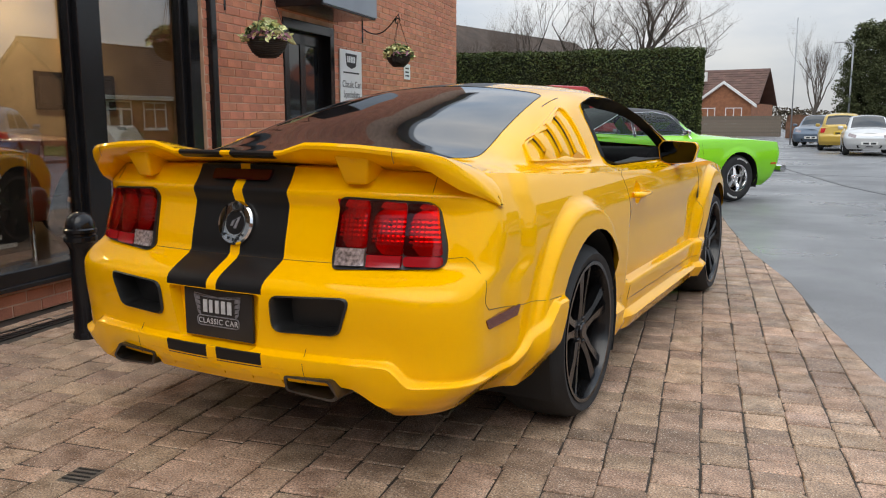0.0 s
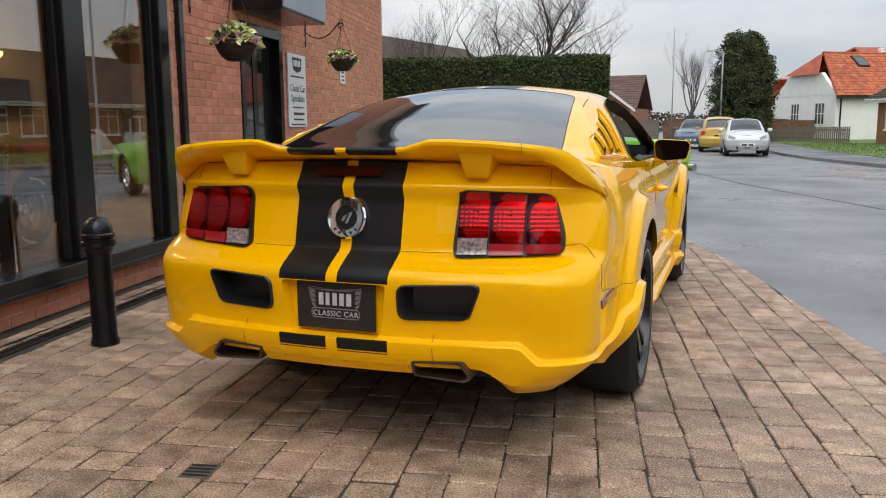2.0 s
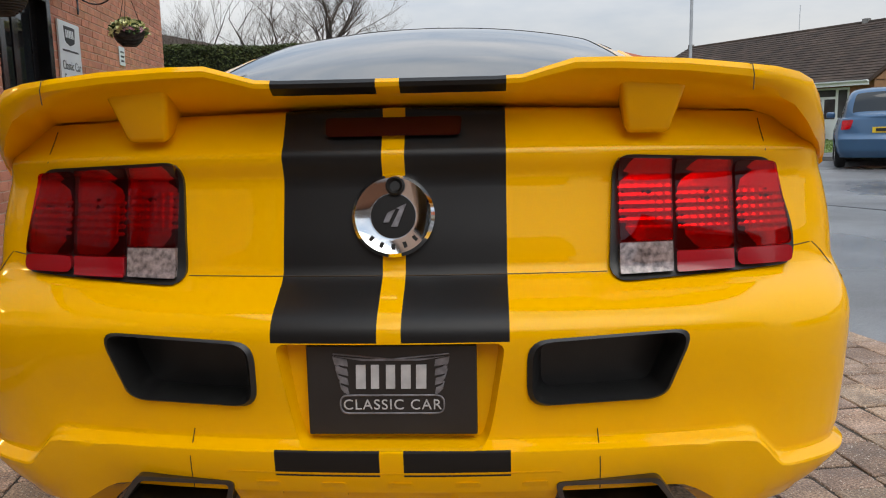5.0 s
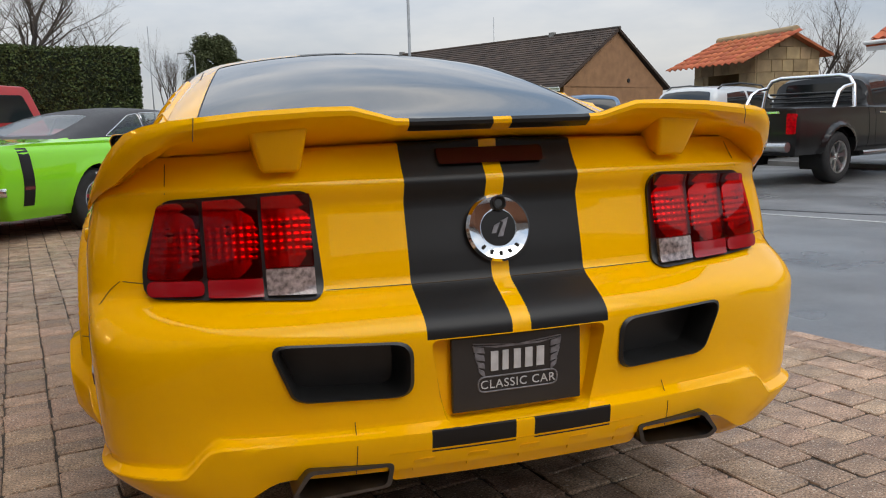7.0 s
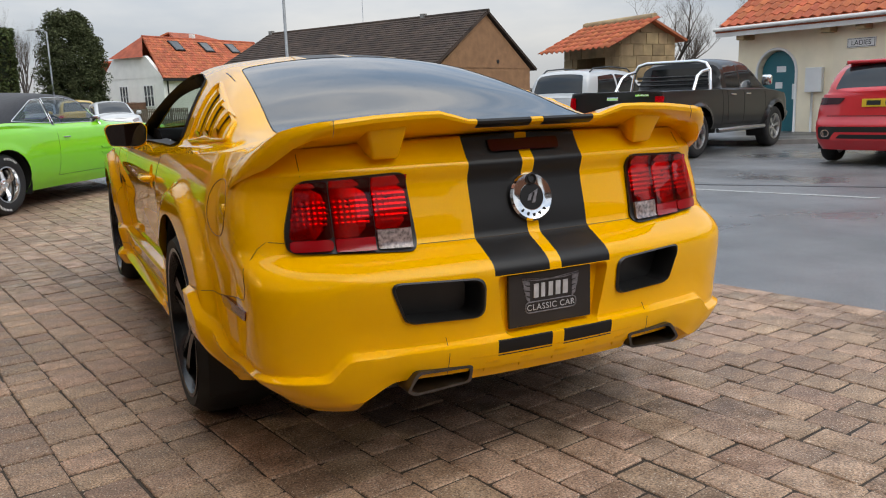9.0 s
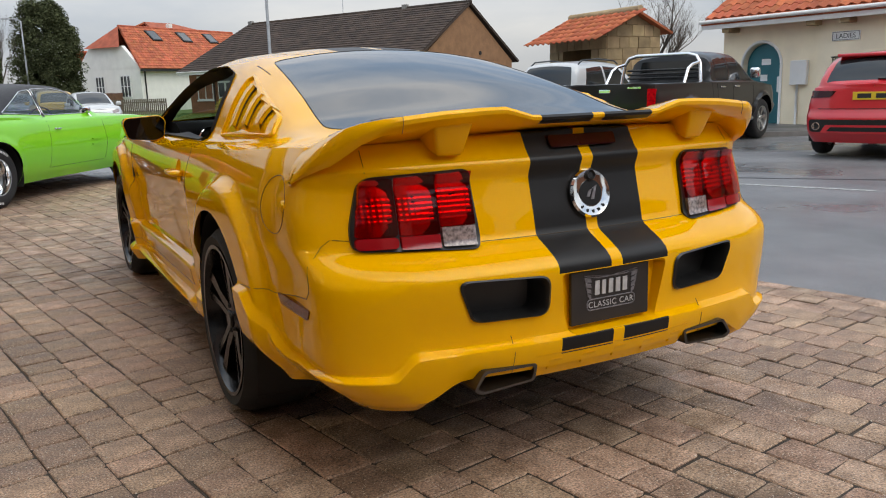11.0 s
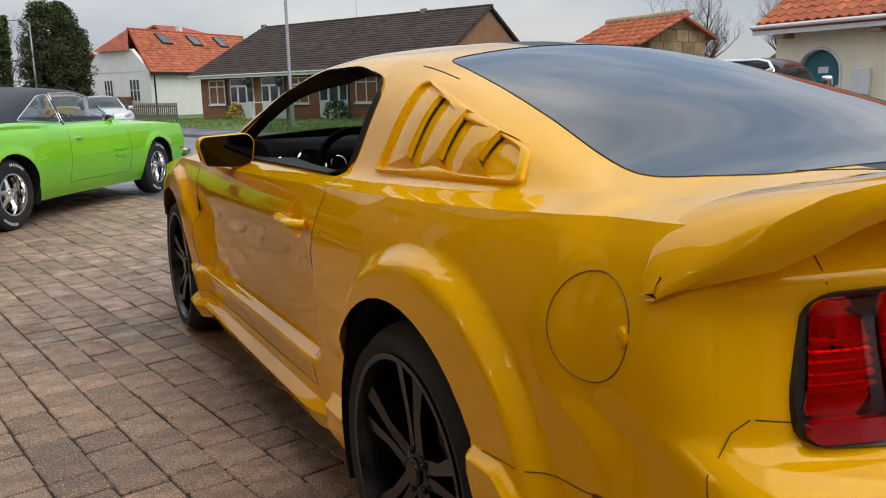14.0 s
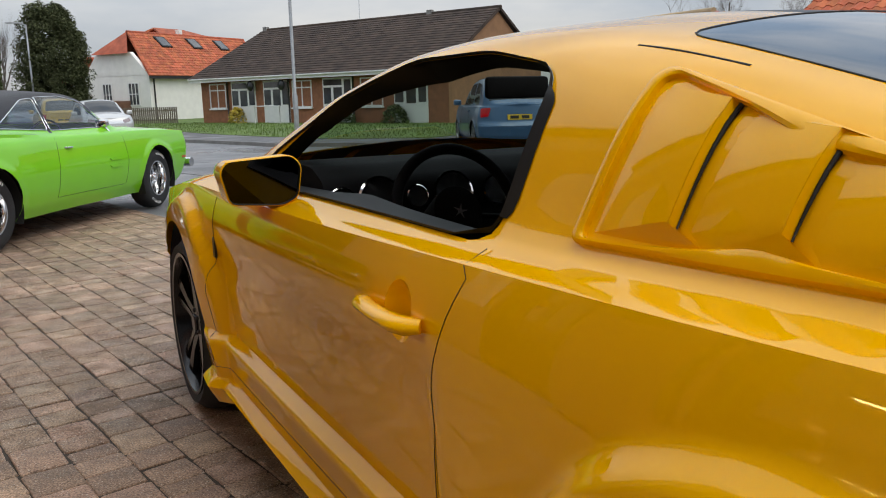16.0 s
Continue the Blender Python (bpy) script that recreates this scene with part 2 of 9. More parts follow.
def lathe(bm, profile, seg=32, mat=0, axis="z", mats=None, caps=True):
    """Turns (radius, height) pairs round an axis."""
    rings = []
    for r, h in profile:
        ring = []
        for k in range(seg):
            a = 2 * math.pi * k / seg
            c, s = r * math.cos(a), r * math.sin(a)
            ring.append(bm.verts.new((c, s, h) if axis == "z" else (h, c, s) if axis == "x" else (c, h, s)))
        rings.append(ring)
    for i in range(len(rings) - 1):
        for k in range(seg):
            f = bm.faces.new((rings[i][k], rings[i][(k + 1) % seg], rings[i + 1][(k + 1) % seg], rings[i + 1][k]))
            f.material_index, f.smooth = (mats[i] if mats else mat), True
    for ring, rv in ((rings[0], True), (rings[-1], False)) if caps else ():
        if (ring[0].co - ring[seg // 2].co).length > 1e-4:
            f = bm.faces.new(ring[::-1] if rv else ring)
            f.material_index = mat


def prism(bm, poly, lo, hi, axis="y", mat=0, bevel=0.0):
    """Extrudes a 2D polygon along an axis: (x, z) along y, (y, z) along x, (x, y) along z."""
    def at(p, h):
        return (p[0], h, p[1]) if axis == "y" else (h, p[0], p[1]) if axis == "x" else (p[0], p[1], h)
    a = [bm.verts.new(at(p, lo)) for p in poly]
    b = [bm.verts.new(at(p, hi)) for p in poly]
    n = len(poly)
    fs = [bm.faces.new(a[::-1]), bm.faces.new(b)]
    for i in range(n):
        fs.append(bm.faces.new((a[i], a[(i + 1) % n], b[(i + 1) % n], b[i])))
    bmesh.ops.recalc_face_normals(bm, faces=fs)
    if bevel:
        es = list({e for f in fs for e in f.edges})
        r = bmesh.ops.bevel(bm, geom=es, offset=bevel, segments=2, profile=0.5, affect="EDGES")
        fs = [f for f in fs if f.is_valid] + list(r["faces"])
    for f in fs:
        if f.is_valid:
            f.material_index = mat
    return fs


def rounded(poly, r, seg=4):
    """Rounds the corners of a 2D polygon."""
    out, n = [], len(poly)
    for i in range(n):
        p, a, b = Vector(poly[i]), Vector(poly[i - 1]), Vector(poly[(i + 1) % n])
        rr = min(r, (a - p).length * 0.45, (b - p).length * 0.45)
        s, e = p + (a - p).normalized() * rr, p + (b - p).normalized() * rr
        for k in range(seg + 1):
            t = k / seg
            out.append(tuple(s * (1 - t) ** 2 + p * 2 * t * (1 - t) + e * t * t))
    return out


def curve_at(table, t):
    """Smooth interpolation in a table of (t, value)."""
    xs = [a for a, _ in table]
    ys = [b for _, b in table]
    if t <= xs[0]:
        return ys[0]
    if t >= xs[-1]:
        return ys[-1]
    i = max(k for k in range(len(xs)) if xs[k] <= t)
    i = min(i, len(xs) - 2)
    h = xs[i + 1] - xs[i]
    def slope(k):
        if k == 0 or k == len(xs) - 1:
            return 0.0 if len(xs) < 3 else ((ys[1] - ys[0]) / (xs[1] - xs[0]) if k == 0 else (ys[-1] - ys[-2]) / (xs[-1] - xs[-2]))
        d0, d1 = (ys[k] - ys[k - 1]) / (xs[k] - xs[k - 1]), (ys[k + 1] - ys[k]) / (xs[k + 1] - xs[k])
        return 0.0 if d0 * d1 <= 0 else 2 * d0 * d1 / (d0 + d1)
    m0, m1, u = slope(i), slope(i + 1), (t - xs[i]) / h
    return ((2 * u ** 3 - 3 * u * u + 1) * ys[i] + (u ** 3 - 2 * u * u + u) * h * m0 + (3 * u * u - 2 * u ** 3) * ys[i + 1] + (u ** 3 - u * u) * h * m1)


def lin_at(table, t):
    """Straight interpolation in a table of (t, value)."""
    for (a, p), (b, q) in zip(table, table[1:]):
        if t <= b:
            return p + (q - p) * max(0.0, (t - a) / (b - a))
    return table[-1][1]


def smooth01(u):
    u = min(1.0, max(0.0, u))
    return u * u * (3 - 2 * u)


def inside(poly, x, y):
    hit, n = False, len(poly)
    for i in range(n):
        (x1, y1), (x2, y2) = poly[i], poly[(i + 1) % n]
        if (y1 > y) != (y2 > y) and x < (x2 - x1) * (y - y1) / (y2 - y1) + x1:
            hit = not hit
    return hit


def carve(bm, poly, axis, keep):
    """Cuts the mesh along a polygon seen along an axis, among the faces for which keep(centre) holds. Returns the faces inside."""
    ia, ib = {"x": (1, 2), "y": (0, 2), "z": (0, 1)}[axis]
    a0, a1 = min(p[0] for p in poly) - 0.02, max(p[0] for p in poly) + 0.02
    b0, b1 = min(p[1] for p in poly) - 0.02, max(p[1] for p in poly) + 0.02
    def near(f):
        return keep(f.calc_center_median()) and max(v.co[ia] for v in f.verts) > a0 and min(v.co[ia] for v in f.verts) < a1 and \
            max(v.co[ib] for v in f.verts) > b0 and min(v.co[ib] for v in f.verts) < b1
    n = len(poly)
    pool = {f for f in bm.faces if near(f)}
    for i in range(n):
        p, q = poly[i], poly[(i + 1) % n]
        d = (q[0] - p[0], q[1] - p[1])
        ln = math.hypot(*d)
        if ln < 1e-6:
            continue
        co, no = [0, 0, 0], [0, 0, 0]
        co[ia], co[ib], no[ia], no[ib] = p[0], p[1], d[1] / ln, -d[0] / ln
        lo = (min(p[0], q[0]) - 0.004, min(p[1], q[1]) - 0.004)
        hi = (max(p[0], q[0]) + 0.004, max(p[1], q[1]) + 0.004)
        fs = [f for f in pool if f.is_valid and max(v.co[ia] for v in f.verts) > lo[0] and min(v.co[ia] for v in f.verts) < hi[0]
              and max(v.co[ib] for v in f.verts) > lo[1] and min(v.co[ib] for v in f.verts) < hi[1]]
        if not fs:
            continue
        geom = list({v for f in fs for v in f.verts}) + list({e for f in fs for e in f.edges}) + fs
        r = bmesh.ops.bisect_plane(bm, geom=geom, plane_co=co, plane_no=no, dist=1e-5)
        pool |= {g for g in r["geom"] if isinstance(g, bmesh.types.BMFace)}
    out = []
    for f in bm.faces:
        c = f.calc_center_median()
        if keep(c) and inside(poly, c[ia], c[ib]):
            out.append(f)
    return out


def split(bm, faces):
    """Takes faces out of bm into a bmesh of their own."""
    faces = set(faces)
    other = bm.copy()
    bm.faces.index_update()
    idx = {f.index for f in faces}
    other.faces.ensure_lookup_table()
    other.faces.index_update()
    bmesh.ops.delete(other, geom=[f for f in other.faces if f.index not in idx], context="FACES")
    bmesh.ops.delete(bm, geom=list(faces), context="FACES")
    return other


# ---- ground: asphalt sheet, brick paving, kerbs, pavement, grass ----
def road_material():
    m = material("wet_asphalt", (0.15, 0.15, 0.152), 0.42, vary=0.22, scale=0.55, bump=0.35, bump_scale=140, rough_vary=0.24, fine=0.35)
    return m


M["asphalt"] = road_material()
M["pavement"] = material("grey_pavement", (0.085, 0.083, 0.082), 0.5, vary=0.2, scale=0.7, bump=0.3, bump_scale=120, rough_vary=0.2, fine=0.25)
M["kerb"] = material("concrete_kerb", (0.20, 0.19, 0.175), 0.6, vary=0.25, scale=3, bump=0.3, bump_scale=80)
M["sand_joint"] = material("sand_joint", (0.040, 0.030, 0.021), 0.8, vary=0.4, scale=6, bump=0.5, bump_scale=200)
M["brick_paver"] = material("brick_paver", (0.270, 0.165, 0.100), 0.6, vary=0.30, scale=9, bump=1.0, bump_scale=140, fine=0.65, per_piece=0.24, rough_vary=0.16, tint=(0.33, 0.225, 0.155))
def flecked(m, scale, low, colour):
    """Pale grit flecks worn into the surface."""
    n, l = m.node_tree.nodes, m.node_tree.links
    b = n["Principled BSDF"]
    src = b.inputs["Base Color"].links[0].from_socket
    tc = n.new("ShaderNodeNewGeometry")
    nz = n.new("ShaderNodeTexNoise")
    nz.inputs["Scale"].default_value, nz.inputs["Detail"].default_value = scale, 1.0
    l.new(tc.outputs["Position"], nz.inputs["Vector"])
    mr = n.new("ShaderNodeMapRange")
    mr.inputs["From Min"].default_value, mr.inputs["From Max"].default_value = low, low + 0.05
    l.new(nz.outputs["Fac"], mr.inputs["Value"])
    # damp darker patches, a metre or so across
    wet = n.new("ShaderNodeTexNoise")
    wet.inputs["Scale"].default_value, wet.inputs["Detail"].default_value = 1.3, 4.0
    l.new(tc.outputs["Position"], wet.inputs["Vector"])
    wr = n.new("ShaderNodeMapRange")
    wr.inputs["From Min"].default_value, wr.inputs["From Max"].default_value = 0.4, 0.65
    wr.inputs["To Min"].default_value, wr.inputs["To Max"].default_value = 1.08, 0.80
    l.new(wet.outputs["Fac"], wr.inputs["Value"])
    sc = n.new("ShaderNodeVectorMath")
    sc.operation = "SCALE"
    l.new(src, sc.inputs[0])
    l.new(wr.outputs["Result"], sc.inputs["Scale"])
    mx = n.new("ShaderNodeMix")
    mx.data_type = "RGBA"
    mx.inputs["B"].default_value = (*colour, 1)
    l.new(mr.outputs["Result"], mx.inputs["Factor"])
    l.new(sc.outputs["Vector"], mx.inputs["A"])
    l.new(mx.outputs["Result"], b.inputs["Base Color"])


flecked(M["brick_paver"], 150.0, 0.665, (0.62, 0.55, 0.45))
flecked(M["asphalt"], 90.0, 0.66, (0.20, 0.20, 0.20))
M["grass"] = material("grass", (0.095, 0.15, 0.025), 0.9, vary=0.35, scale=0.8, bump=0.8, bump_scale=60, fine=0.4)
M["road_paint"] = material("worn_road_paint", (0.36, 0.36, 0.35), 0.5, vary=0.5, scale=25)
M["tar"] = material("tar_joint", (0.02, 0.02, 0.02), 0.35, vary=0.3, scale=5)


def flat(name, poly, z, mats, label, category, thick=0.0, kind="structure"):
    bm = bmesh.new()
    if thick:
        prism(bm, poly, z - thick, z, "z")
    else:
        bm.faces.new([bm.verts.new((x, y, z)) for x, y in poly])
        bmesh.ops.recalc_face_normals(bm, faces=bm.faces)
        for f in bm.faces:
            if f.normal.z < 0:
                f.normal_flip()
    return link(name, bm, mats, label=label, category=category, kind=kind)


WALL = pose(-3.55 + 4.83 * 0.182, 4.57 - 4.83 * 0.983, 0, 0, 0, 10.5)          # the shop front: x outwards, y along the wall
EDGE = [(3.05, -4.0), (2.62, -1.2), (2.46, -0.5), (2.3, 0.12), (2.17, 0.62), (2.0, 1.05), (1.66, 2.24), (1.39, 3.35), (0.91, 4.78), (0.44, 6.55), (-0.15, 9.0), (-0.65, 11.4), (-0.95, 13.0)]


def edge_x(y):
    return lin_at([(b, a) for a, b in EDGE], y)


bm = bmesh.new()
bm.faces.new([bm.verts.new((x, y, -0.012)) for x, y in ((-600, -600), (600, -600), (600, 600), (-600, 600))])
link("ground", bm, "asphalt", kind="structure", label="wet grey asphalt road surface with worn patches", category="road")
left = [WALL @ Vector((-0.05, y, 0)) for y in (14.0, 10.3, 0, -7)]
bed = [(x, y) for x, y in EDGE] + [(-6.0, 13.6)] + [(v.x, v.y) for v in left] + [(3.3, -7.0)]
flat("pavement_1", bed, -0.0055, "sand_joint", "dark sand bed between the brick pavers", "paving", 0.006)
# tar joint and gully line where the drive meets the carriageway
bm = bmesh.new()
tube(bm, [(9.5, -0.2, -0.012), (6.0, 4.2, -0.012), (3.2, 9.0, -0.012), (1.4, 13.6, -0.012), (-0.6, 20.5, -0.012), (-3.0, 30, -0.012)], 0.05, 6, flat=0.10)
link("road_joint", bm, "tar", label="dark worn joint across the wet asphalt", category="road joint", kind="structure")
bm = bmesh.new()
tube(bm, [(-3, 17.5, -0.012), (3.4, 16.4, -0.012), (9.5, 12.5, -0.012)], 0.03, 6, flat=0.12)
link("road_joint_2", bm, "tar", label="dark worn joint across the wet asphalt", category="road joint", kind="structure")
for a, b in (((4.7, 5.9), (6.3, 2.2)), ((9.3, 5.3), (10.6, 2.6))):
    d = (Vector(b) - Vector(a)).normalized()
    s = Vector((-d.y, d.x)) * 0.04
    a, b = Vector(a), Vector(b)
    flat("road_marking", [tuple(a + s), tuple(b + s), tuple(b - s), tuple(a - s)], -0.0075, "road_paint", "worn white parking bay line on asphalt", "road marking", 0.003)

KERB = [(0.5, 60), (1.4, 46), (2.2, 36), (2.75, 30), (3.5, 25.6), (4.9, 20.8), (7.4, 18.2), (10.0, 16.0), (10.6, 12.0), (11.3, 8.8), (15.5, 6.2), (20, 1.5), (26, -4)]


def offset_line(line, d):
    out = []
    for i, p in enumerate(line):
        a, b = Vector(line[max(0, i - 1)]), Vector(line[min(len(line) - 1, i + 1)])
        t = (b - a).normalized()
        out.append((p[0] - t.y * d, p[1] + t.x * d))
    return out


inner, outer = offset_line(KERB, 0.13), offset_line(KERB, 2.1)
bm = bmesh.new()
prism(bm, KERB + inner[::-1], -0.012, 0.085, "z")
link("kerb", bm, "kerb", label="low concrete kerb along the wet road", category="kerb", kind="structure")
flat("pavement_2", inner + outer[::-1], 0.083, "pavement", "grey asphalt footway behind the kerb", "pavement", 0.095)
grass_poly = outer[:7] + [(13.2, 22), (24, 40), (30, 62), (4, 66), (0.5, 60)]
flat("grass", grass_poly, 0.10, "grass", "short green roadside lawn", "grass", 0.11)
flat("pavement_3", [outer[6], outer[7], outer[8], outer[9], outer[10], outer[11], outer[12], (40, 4), (40, 40), (24, 40), (13.2, 22)], 0.075, "pavement", "grey asphalt forecourt by the stone kiosk", "pavement", 0.085)


def grass_tufts():
    rng = random.Random(4)
    verts, faces = [], []
    n = 0
    while n < 9000:
        x, y = rng.uniform(3, 15), rng.uniform(19, 46)
        if not inside(grass_poly, x, y):
            continue
        n += 1
        h, w, a = rng.uniform(0.04, 0.10), rng.uniform(0.01, 0.02), rng.uniform(0, 3.14)
        c, s = math.cos(a) * w, math.sin(a) * w
        lx, ly = rng.uniform(-0.03, 0.03), rng.uniform(-0.03, 0.03)
        k = len(verts)
        verts += [(x - c, y - s, 0.095), (x + c, y + s, 0.095), (x + lx, y + ly, 0.10 + h)]
        faces.append((k, k + 1, k + 2))
    me = bpy.data.meshes.new("grass_blades")
    me.from_pydata(verts, [], faces)
    me.materials.append(M["grass"])
    tagged(new("grass_blades", me), "short green grass blades on the lawn", "grass", kind="stuff")


grass_tufts()


# ---- car bodies: a skin of stacked outlines below the shoulder and a cap of cross-sections above it ----
class Shell:
    """Surface tables of a car, with the rear axle at y = 0 and the nose towards +y."""

    def __init__(self, levels, nr, ns, nf, nc, half_width, plan, rear, front, shoulder, crest, rail_x, rail_z, arches, flare=(0.0, 0.42, 0.14),
                 extra=None, lip=None, bottom=None, bow=0.17, b_rear=0.20, n_rear=6.0, b_front=0.45, n_front=3.0, shelf=(0.05, 0.018), warp=None, grade=0.0, arch_edge=None):
        self.levels, self.nr, self.ns, self.nf, self.nc = levels, nr, ns, nf, nc
        self.half_width, self.plan, self.rear, self.front, self.shoulder = half_width, plan, rear, front, shoulder
        self.crest, self.rail_x, self.rail_z, self.arches, self.flare = crest, rail_x, rail_z, arches, flare
        self.extra = extra
        self.lip = lip or (lambda x, y, z: 0.0)
        self.bottom = bottom or (lambda x, y: levels[0])
        self.bow, self.b_rear, self.n_rear, self.b_front, self.n_front = bow, b_rear, n_rear, b_front, n_front
        self.shelf, self.warp, self.grade, self.arch_edge = shelf, warp, grade, arch_edge

    def width(self, y, z):
        w = curve_at(self.half_width, z) * curve_at(self.plan, y)
        for ya, za in self.arches:
            d = math.hypot(y - ya, z - za)
            amt, r0, fall = self.flare
            if self.arch_edge:
                w += amt * smooth01((self.arch_edge(y - ya, z - za) - d) / fall)
            elif amt and d < r0 + fall:
                w += amt * smooth01((r0 + fall - d) / (fall * 0.62))
        return w + (self.extra(y, z) if self.extra else 0.0)

    def top(self, y):
        return curve_at(self.shoulder, y)

    def rear_y(self, x, z):
        y0 = lin_at(self.rear, z)
        w = curve_at(self.half_width, z) * curve_at(self.plan, y0 + 0.2)
        q = min(0.999, abs(x) / w)
        return y0 + self.bow * x * x + self.b_rear * (1 - (1 - q ** self.n_rear) ** (1 / self.n_rear)) - self.lip(x, y0, z)

    def height(self, zl, x, y):
        z = self.level_height(zl, x, y)
        return z + self.warp(zl, x, y) if self.warp else z

    def level_height(self, zl, x, y):
        zt, zb = self.top(y), self.bottom(x, y)
        if zl >= 0.6:
            return 0.6 + (zl - 0.6) * (zt - 0.6) / (self.levels[-1] - 0.6)
        if zl <= 0.45 and self.levels[0] < 0.44:
            return 0.45 - (0.45 - zl) * (0.45 - zb) / (0.45 - self.levels[0])
        return zl

    def stations(self):
        rear = [("r", k / self.nr) for k in range(self.nr)]
        side = [("s", k / self.ns) for k in range(self.ns + 1)]
        front = [("f", k / self.nf) for k in range(1, self.nf + 1)]
        return rear + side + front

    def point(self, st, zl):
        kind, t = st
        y0, y1 = lin_at(self.rear, zl), lin_at(self.front, zl)
        wr = curve_at(self.half_width, zl) * curve_at(self.plan, y0 + 0.2)
        ys = y0 + self.bow * wr * wr + self.b_rear
        wf = curve_at(self.half_width, zl) * curve_at(self.plan, y1 - self.b_front)
        ye = y1 - self.b_front
        if kind == "r":
            a = (t ** 0.72) * math.pi / 2
            q = math.sin(a) ** (2 / self.n_rear) if t < 1 else 1
            q = t if t < 0.5 else 0.5 + 0.5 * math.sin((t - 0.5) * math.pi) ** 0.9
            q = min(1.0, q)
            x = wr * q
            d = (1 - q ** self.n_rear) ** (1 / self.n_rear)
            y = y0 + self.bow * x * x + self.b_rear * (1 - d)
            z = self.height(zl, x, y)
            nx, ny = q ** (self.n_rear - 1) / wr, -(d ** (self.n_rear - 1)) / self.b_rear
            ln = math.hypot(nx, ny)
            o = self.lip(x, y, z)
            wx = self.width(y, z) / max(0.01, curve_at(self.half_width, z) * curve_at(self.plan, y))
            return Vector((x * (1 + (wx - 1) * q ** 4) + nx / ln * o, y + ny / ln * o, z))
        if kind == "s":
            y = ys + (ye - ys) * (t * (1 - self.grade) + t * t * self.grade)
            z = self.height(zl, 9, y)
            blend = smooth01(t / 0.06)
            w = self.width(y, z) * blend + (wr * self.width(y, z) / (curve_at(self.half_width, z) * curve_at(self.plan, y))) * (1 - blend)
            return Vector((w + self.lip(9, y, z), y, z))
        q = math.cos(t * math.pi / 2) ** (2 / self.n_front)
        d = math.sin(t * math.pi / 2) ** (2 / self.n_front)
        y = ye + self.b_front * d
        z = self.height(zl, wf * q, y)
        w = self.width(ye, z)
        return Vector((w * q, y - 0.05 * (1 - q) * 0, z))

    def section(self, e):
        """From the shoulder point e to the middle."""
        y = e.y
        xr, zr, zc = curve_at(self.rail_x, y), curve_at(self.rail_z, y), curve_at(self.crest, y)
        xr = min(xr, e.x * 0.86)
        zr, zc = max(zr, e.z + 0.004), max(zc, e.z + 0.006)
        p0, p1 = Vector((e.x, e.z)), Vector((e.x - min(self.shelf[0], e.x * 0.12), e.z + self.shelf[1] * min(1, e.x / 0.5)))
        p2 = Vector((xr, zr))
        p1.y = min(p1.y, zr - 0.001) if zr > e.z + 0.006 else p1.y
        k = min(1.0, (zr - e.z) / 0.2)
        bow = Vector((0.012, 0.006)) * k
        ctrl = [p0, p1, p1.lerp(p2, 0.12), p1.lerp(p2, 0.5) + bow, p1.lerp(p2, 0.86) + bow * 0.5]
        for w in (0.1, 0.3, 0.55, 0.8, 1.0):
            ctrl.append(Vector((xr * (1 - w), zr + (zc - zr) * (1 - (1 - w) ** 2.2))))
        for _ in range(2):
            nxt = [ctrl[0]]
            for a, b in zip(ctrl, ctrl[1:]):
                nxt += [a.lerp(b, 0.25), a.lerp(b, 0.75)]
            nxt.append(ctrl[-1])
            ctrl = nxt
        total = [0.0]
        for a, b in zip(ctrl, ctrl[1:]):
            total.append(total[-1] + (b - a).length)
        out, j = [], 0
        for i in range(self.nc + 1):
            want = total[-1] * i / self.nc
            while j < len(total) - 2 and total[j + 1] < want:
                j += 1
            u = (want - total[j]) / max(1e-9, total[j + 1] - total[j])
            p = ctrl[j].lerp(ctrl[j + 1], min(1, max(0, u)))
            out.append(Vector((p.x, y, p.y)))
        return out

    def build(self):
        bm = bmesh.new()
        sts = self.stations()
        grid = []
        for st in sts:
            col = [self.point(st, zl) for zl in self.levels]
            grid.append(col)
        for sx in (1, -1):
            rows = [[bm.verts.new((p.x * sx, p.y, p.z)) for p in col] for col in grid]
            for a, b in zip(rows, rows[1:]):
                for k in range(len(self.levels) - 1):
                    q = (a[k], b[k], b[k + 1], a[k + 1])
                    bm.faces.new(q if sx > 0 else q[::-1])
            cap = []
            for col in grid:
                e = col[-1]
                cap.append([bm.verts.new((p.x * sx, p.y, p.z)) for p in self.section(e)])
            for a, b in zip(cap, cap[1:]):
                for k in range(self.nc):
                    q = (a[k], b[k], b[k + 1], a[k + 1])
                    try:
                        bm.faces.new(q if sx > 0 else q[::-1])
                    except ValueError:
                        pass
        bmesh.ops.remove_doubles(bm, verts=bm.verts, dist=0.0008)
        bmesh.ops.dissolve_degenerate(bm, edges=bm.edges, dist=0.0004)
        return bm


def drape(tree, pts, lift, way):
    """Points thrown onto a surface along a direction."""
    out = []
    for p in pts:
        hit, no, _, _ = tree.ray_cast(Vector(p), Vector(way))
        if hit is not None:
            out.append(hit - Vector(way) * lift)
    return out


def dense(pts, step=0.03, closed=False):
    out = []
    seq = list(pts) + ([pts[0]] if closed else [])
    for a, b in zip(seq, seq[1:]):
        a, b = Vector(a), Vector(b)
        n = max(1, int((b - a).length / step))
        out += [a.lerp(b, i / n) for i in range(n)]
    if not closed:
        out.append(Vector(seq[-1]))
    return out


def ring_poly(cx, cy, r, n=40):
    return [(cx + r * math.cos(2 * math.pi * k / n), cy + r * math.sin(2 * math.pi * k / n)) for k in range(n)]


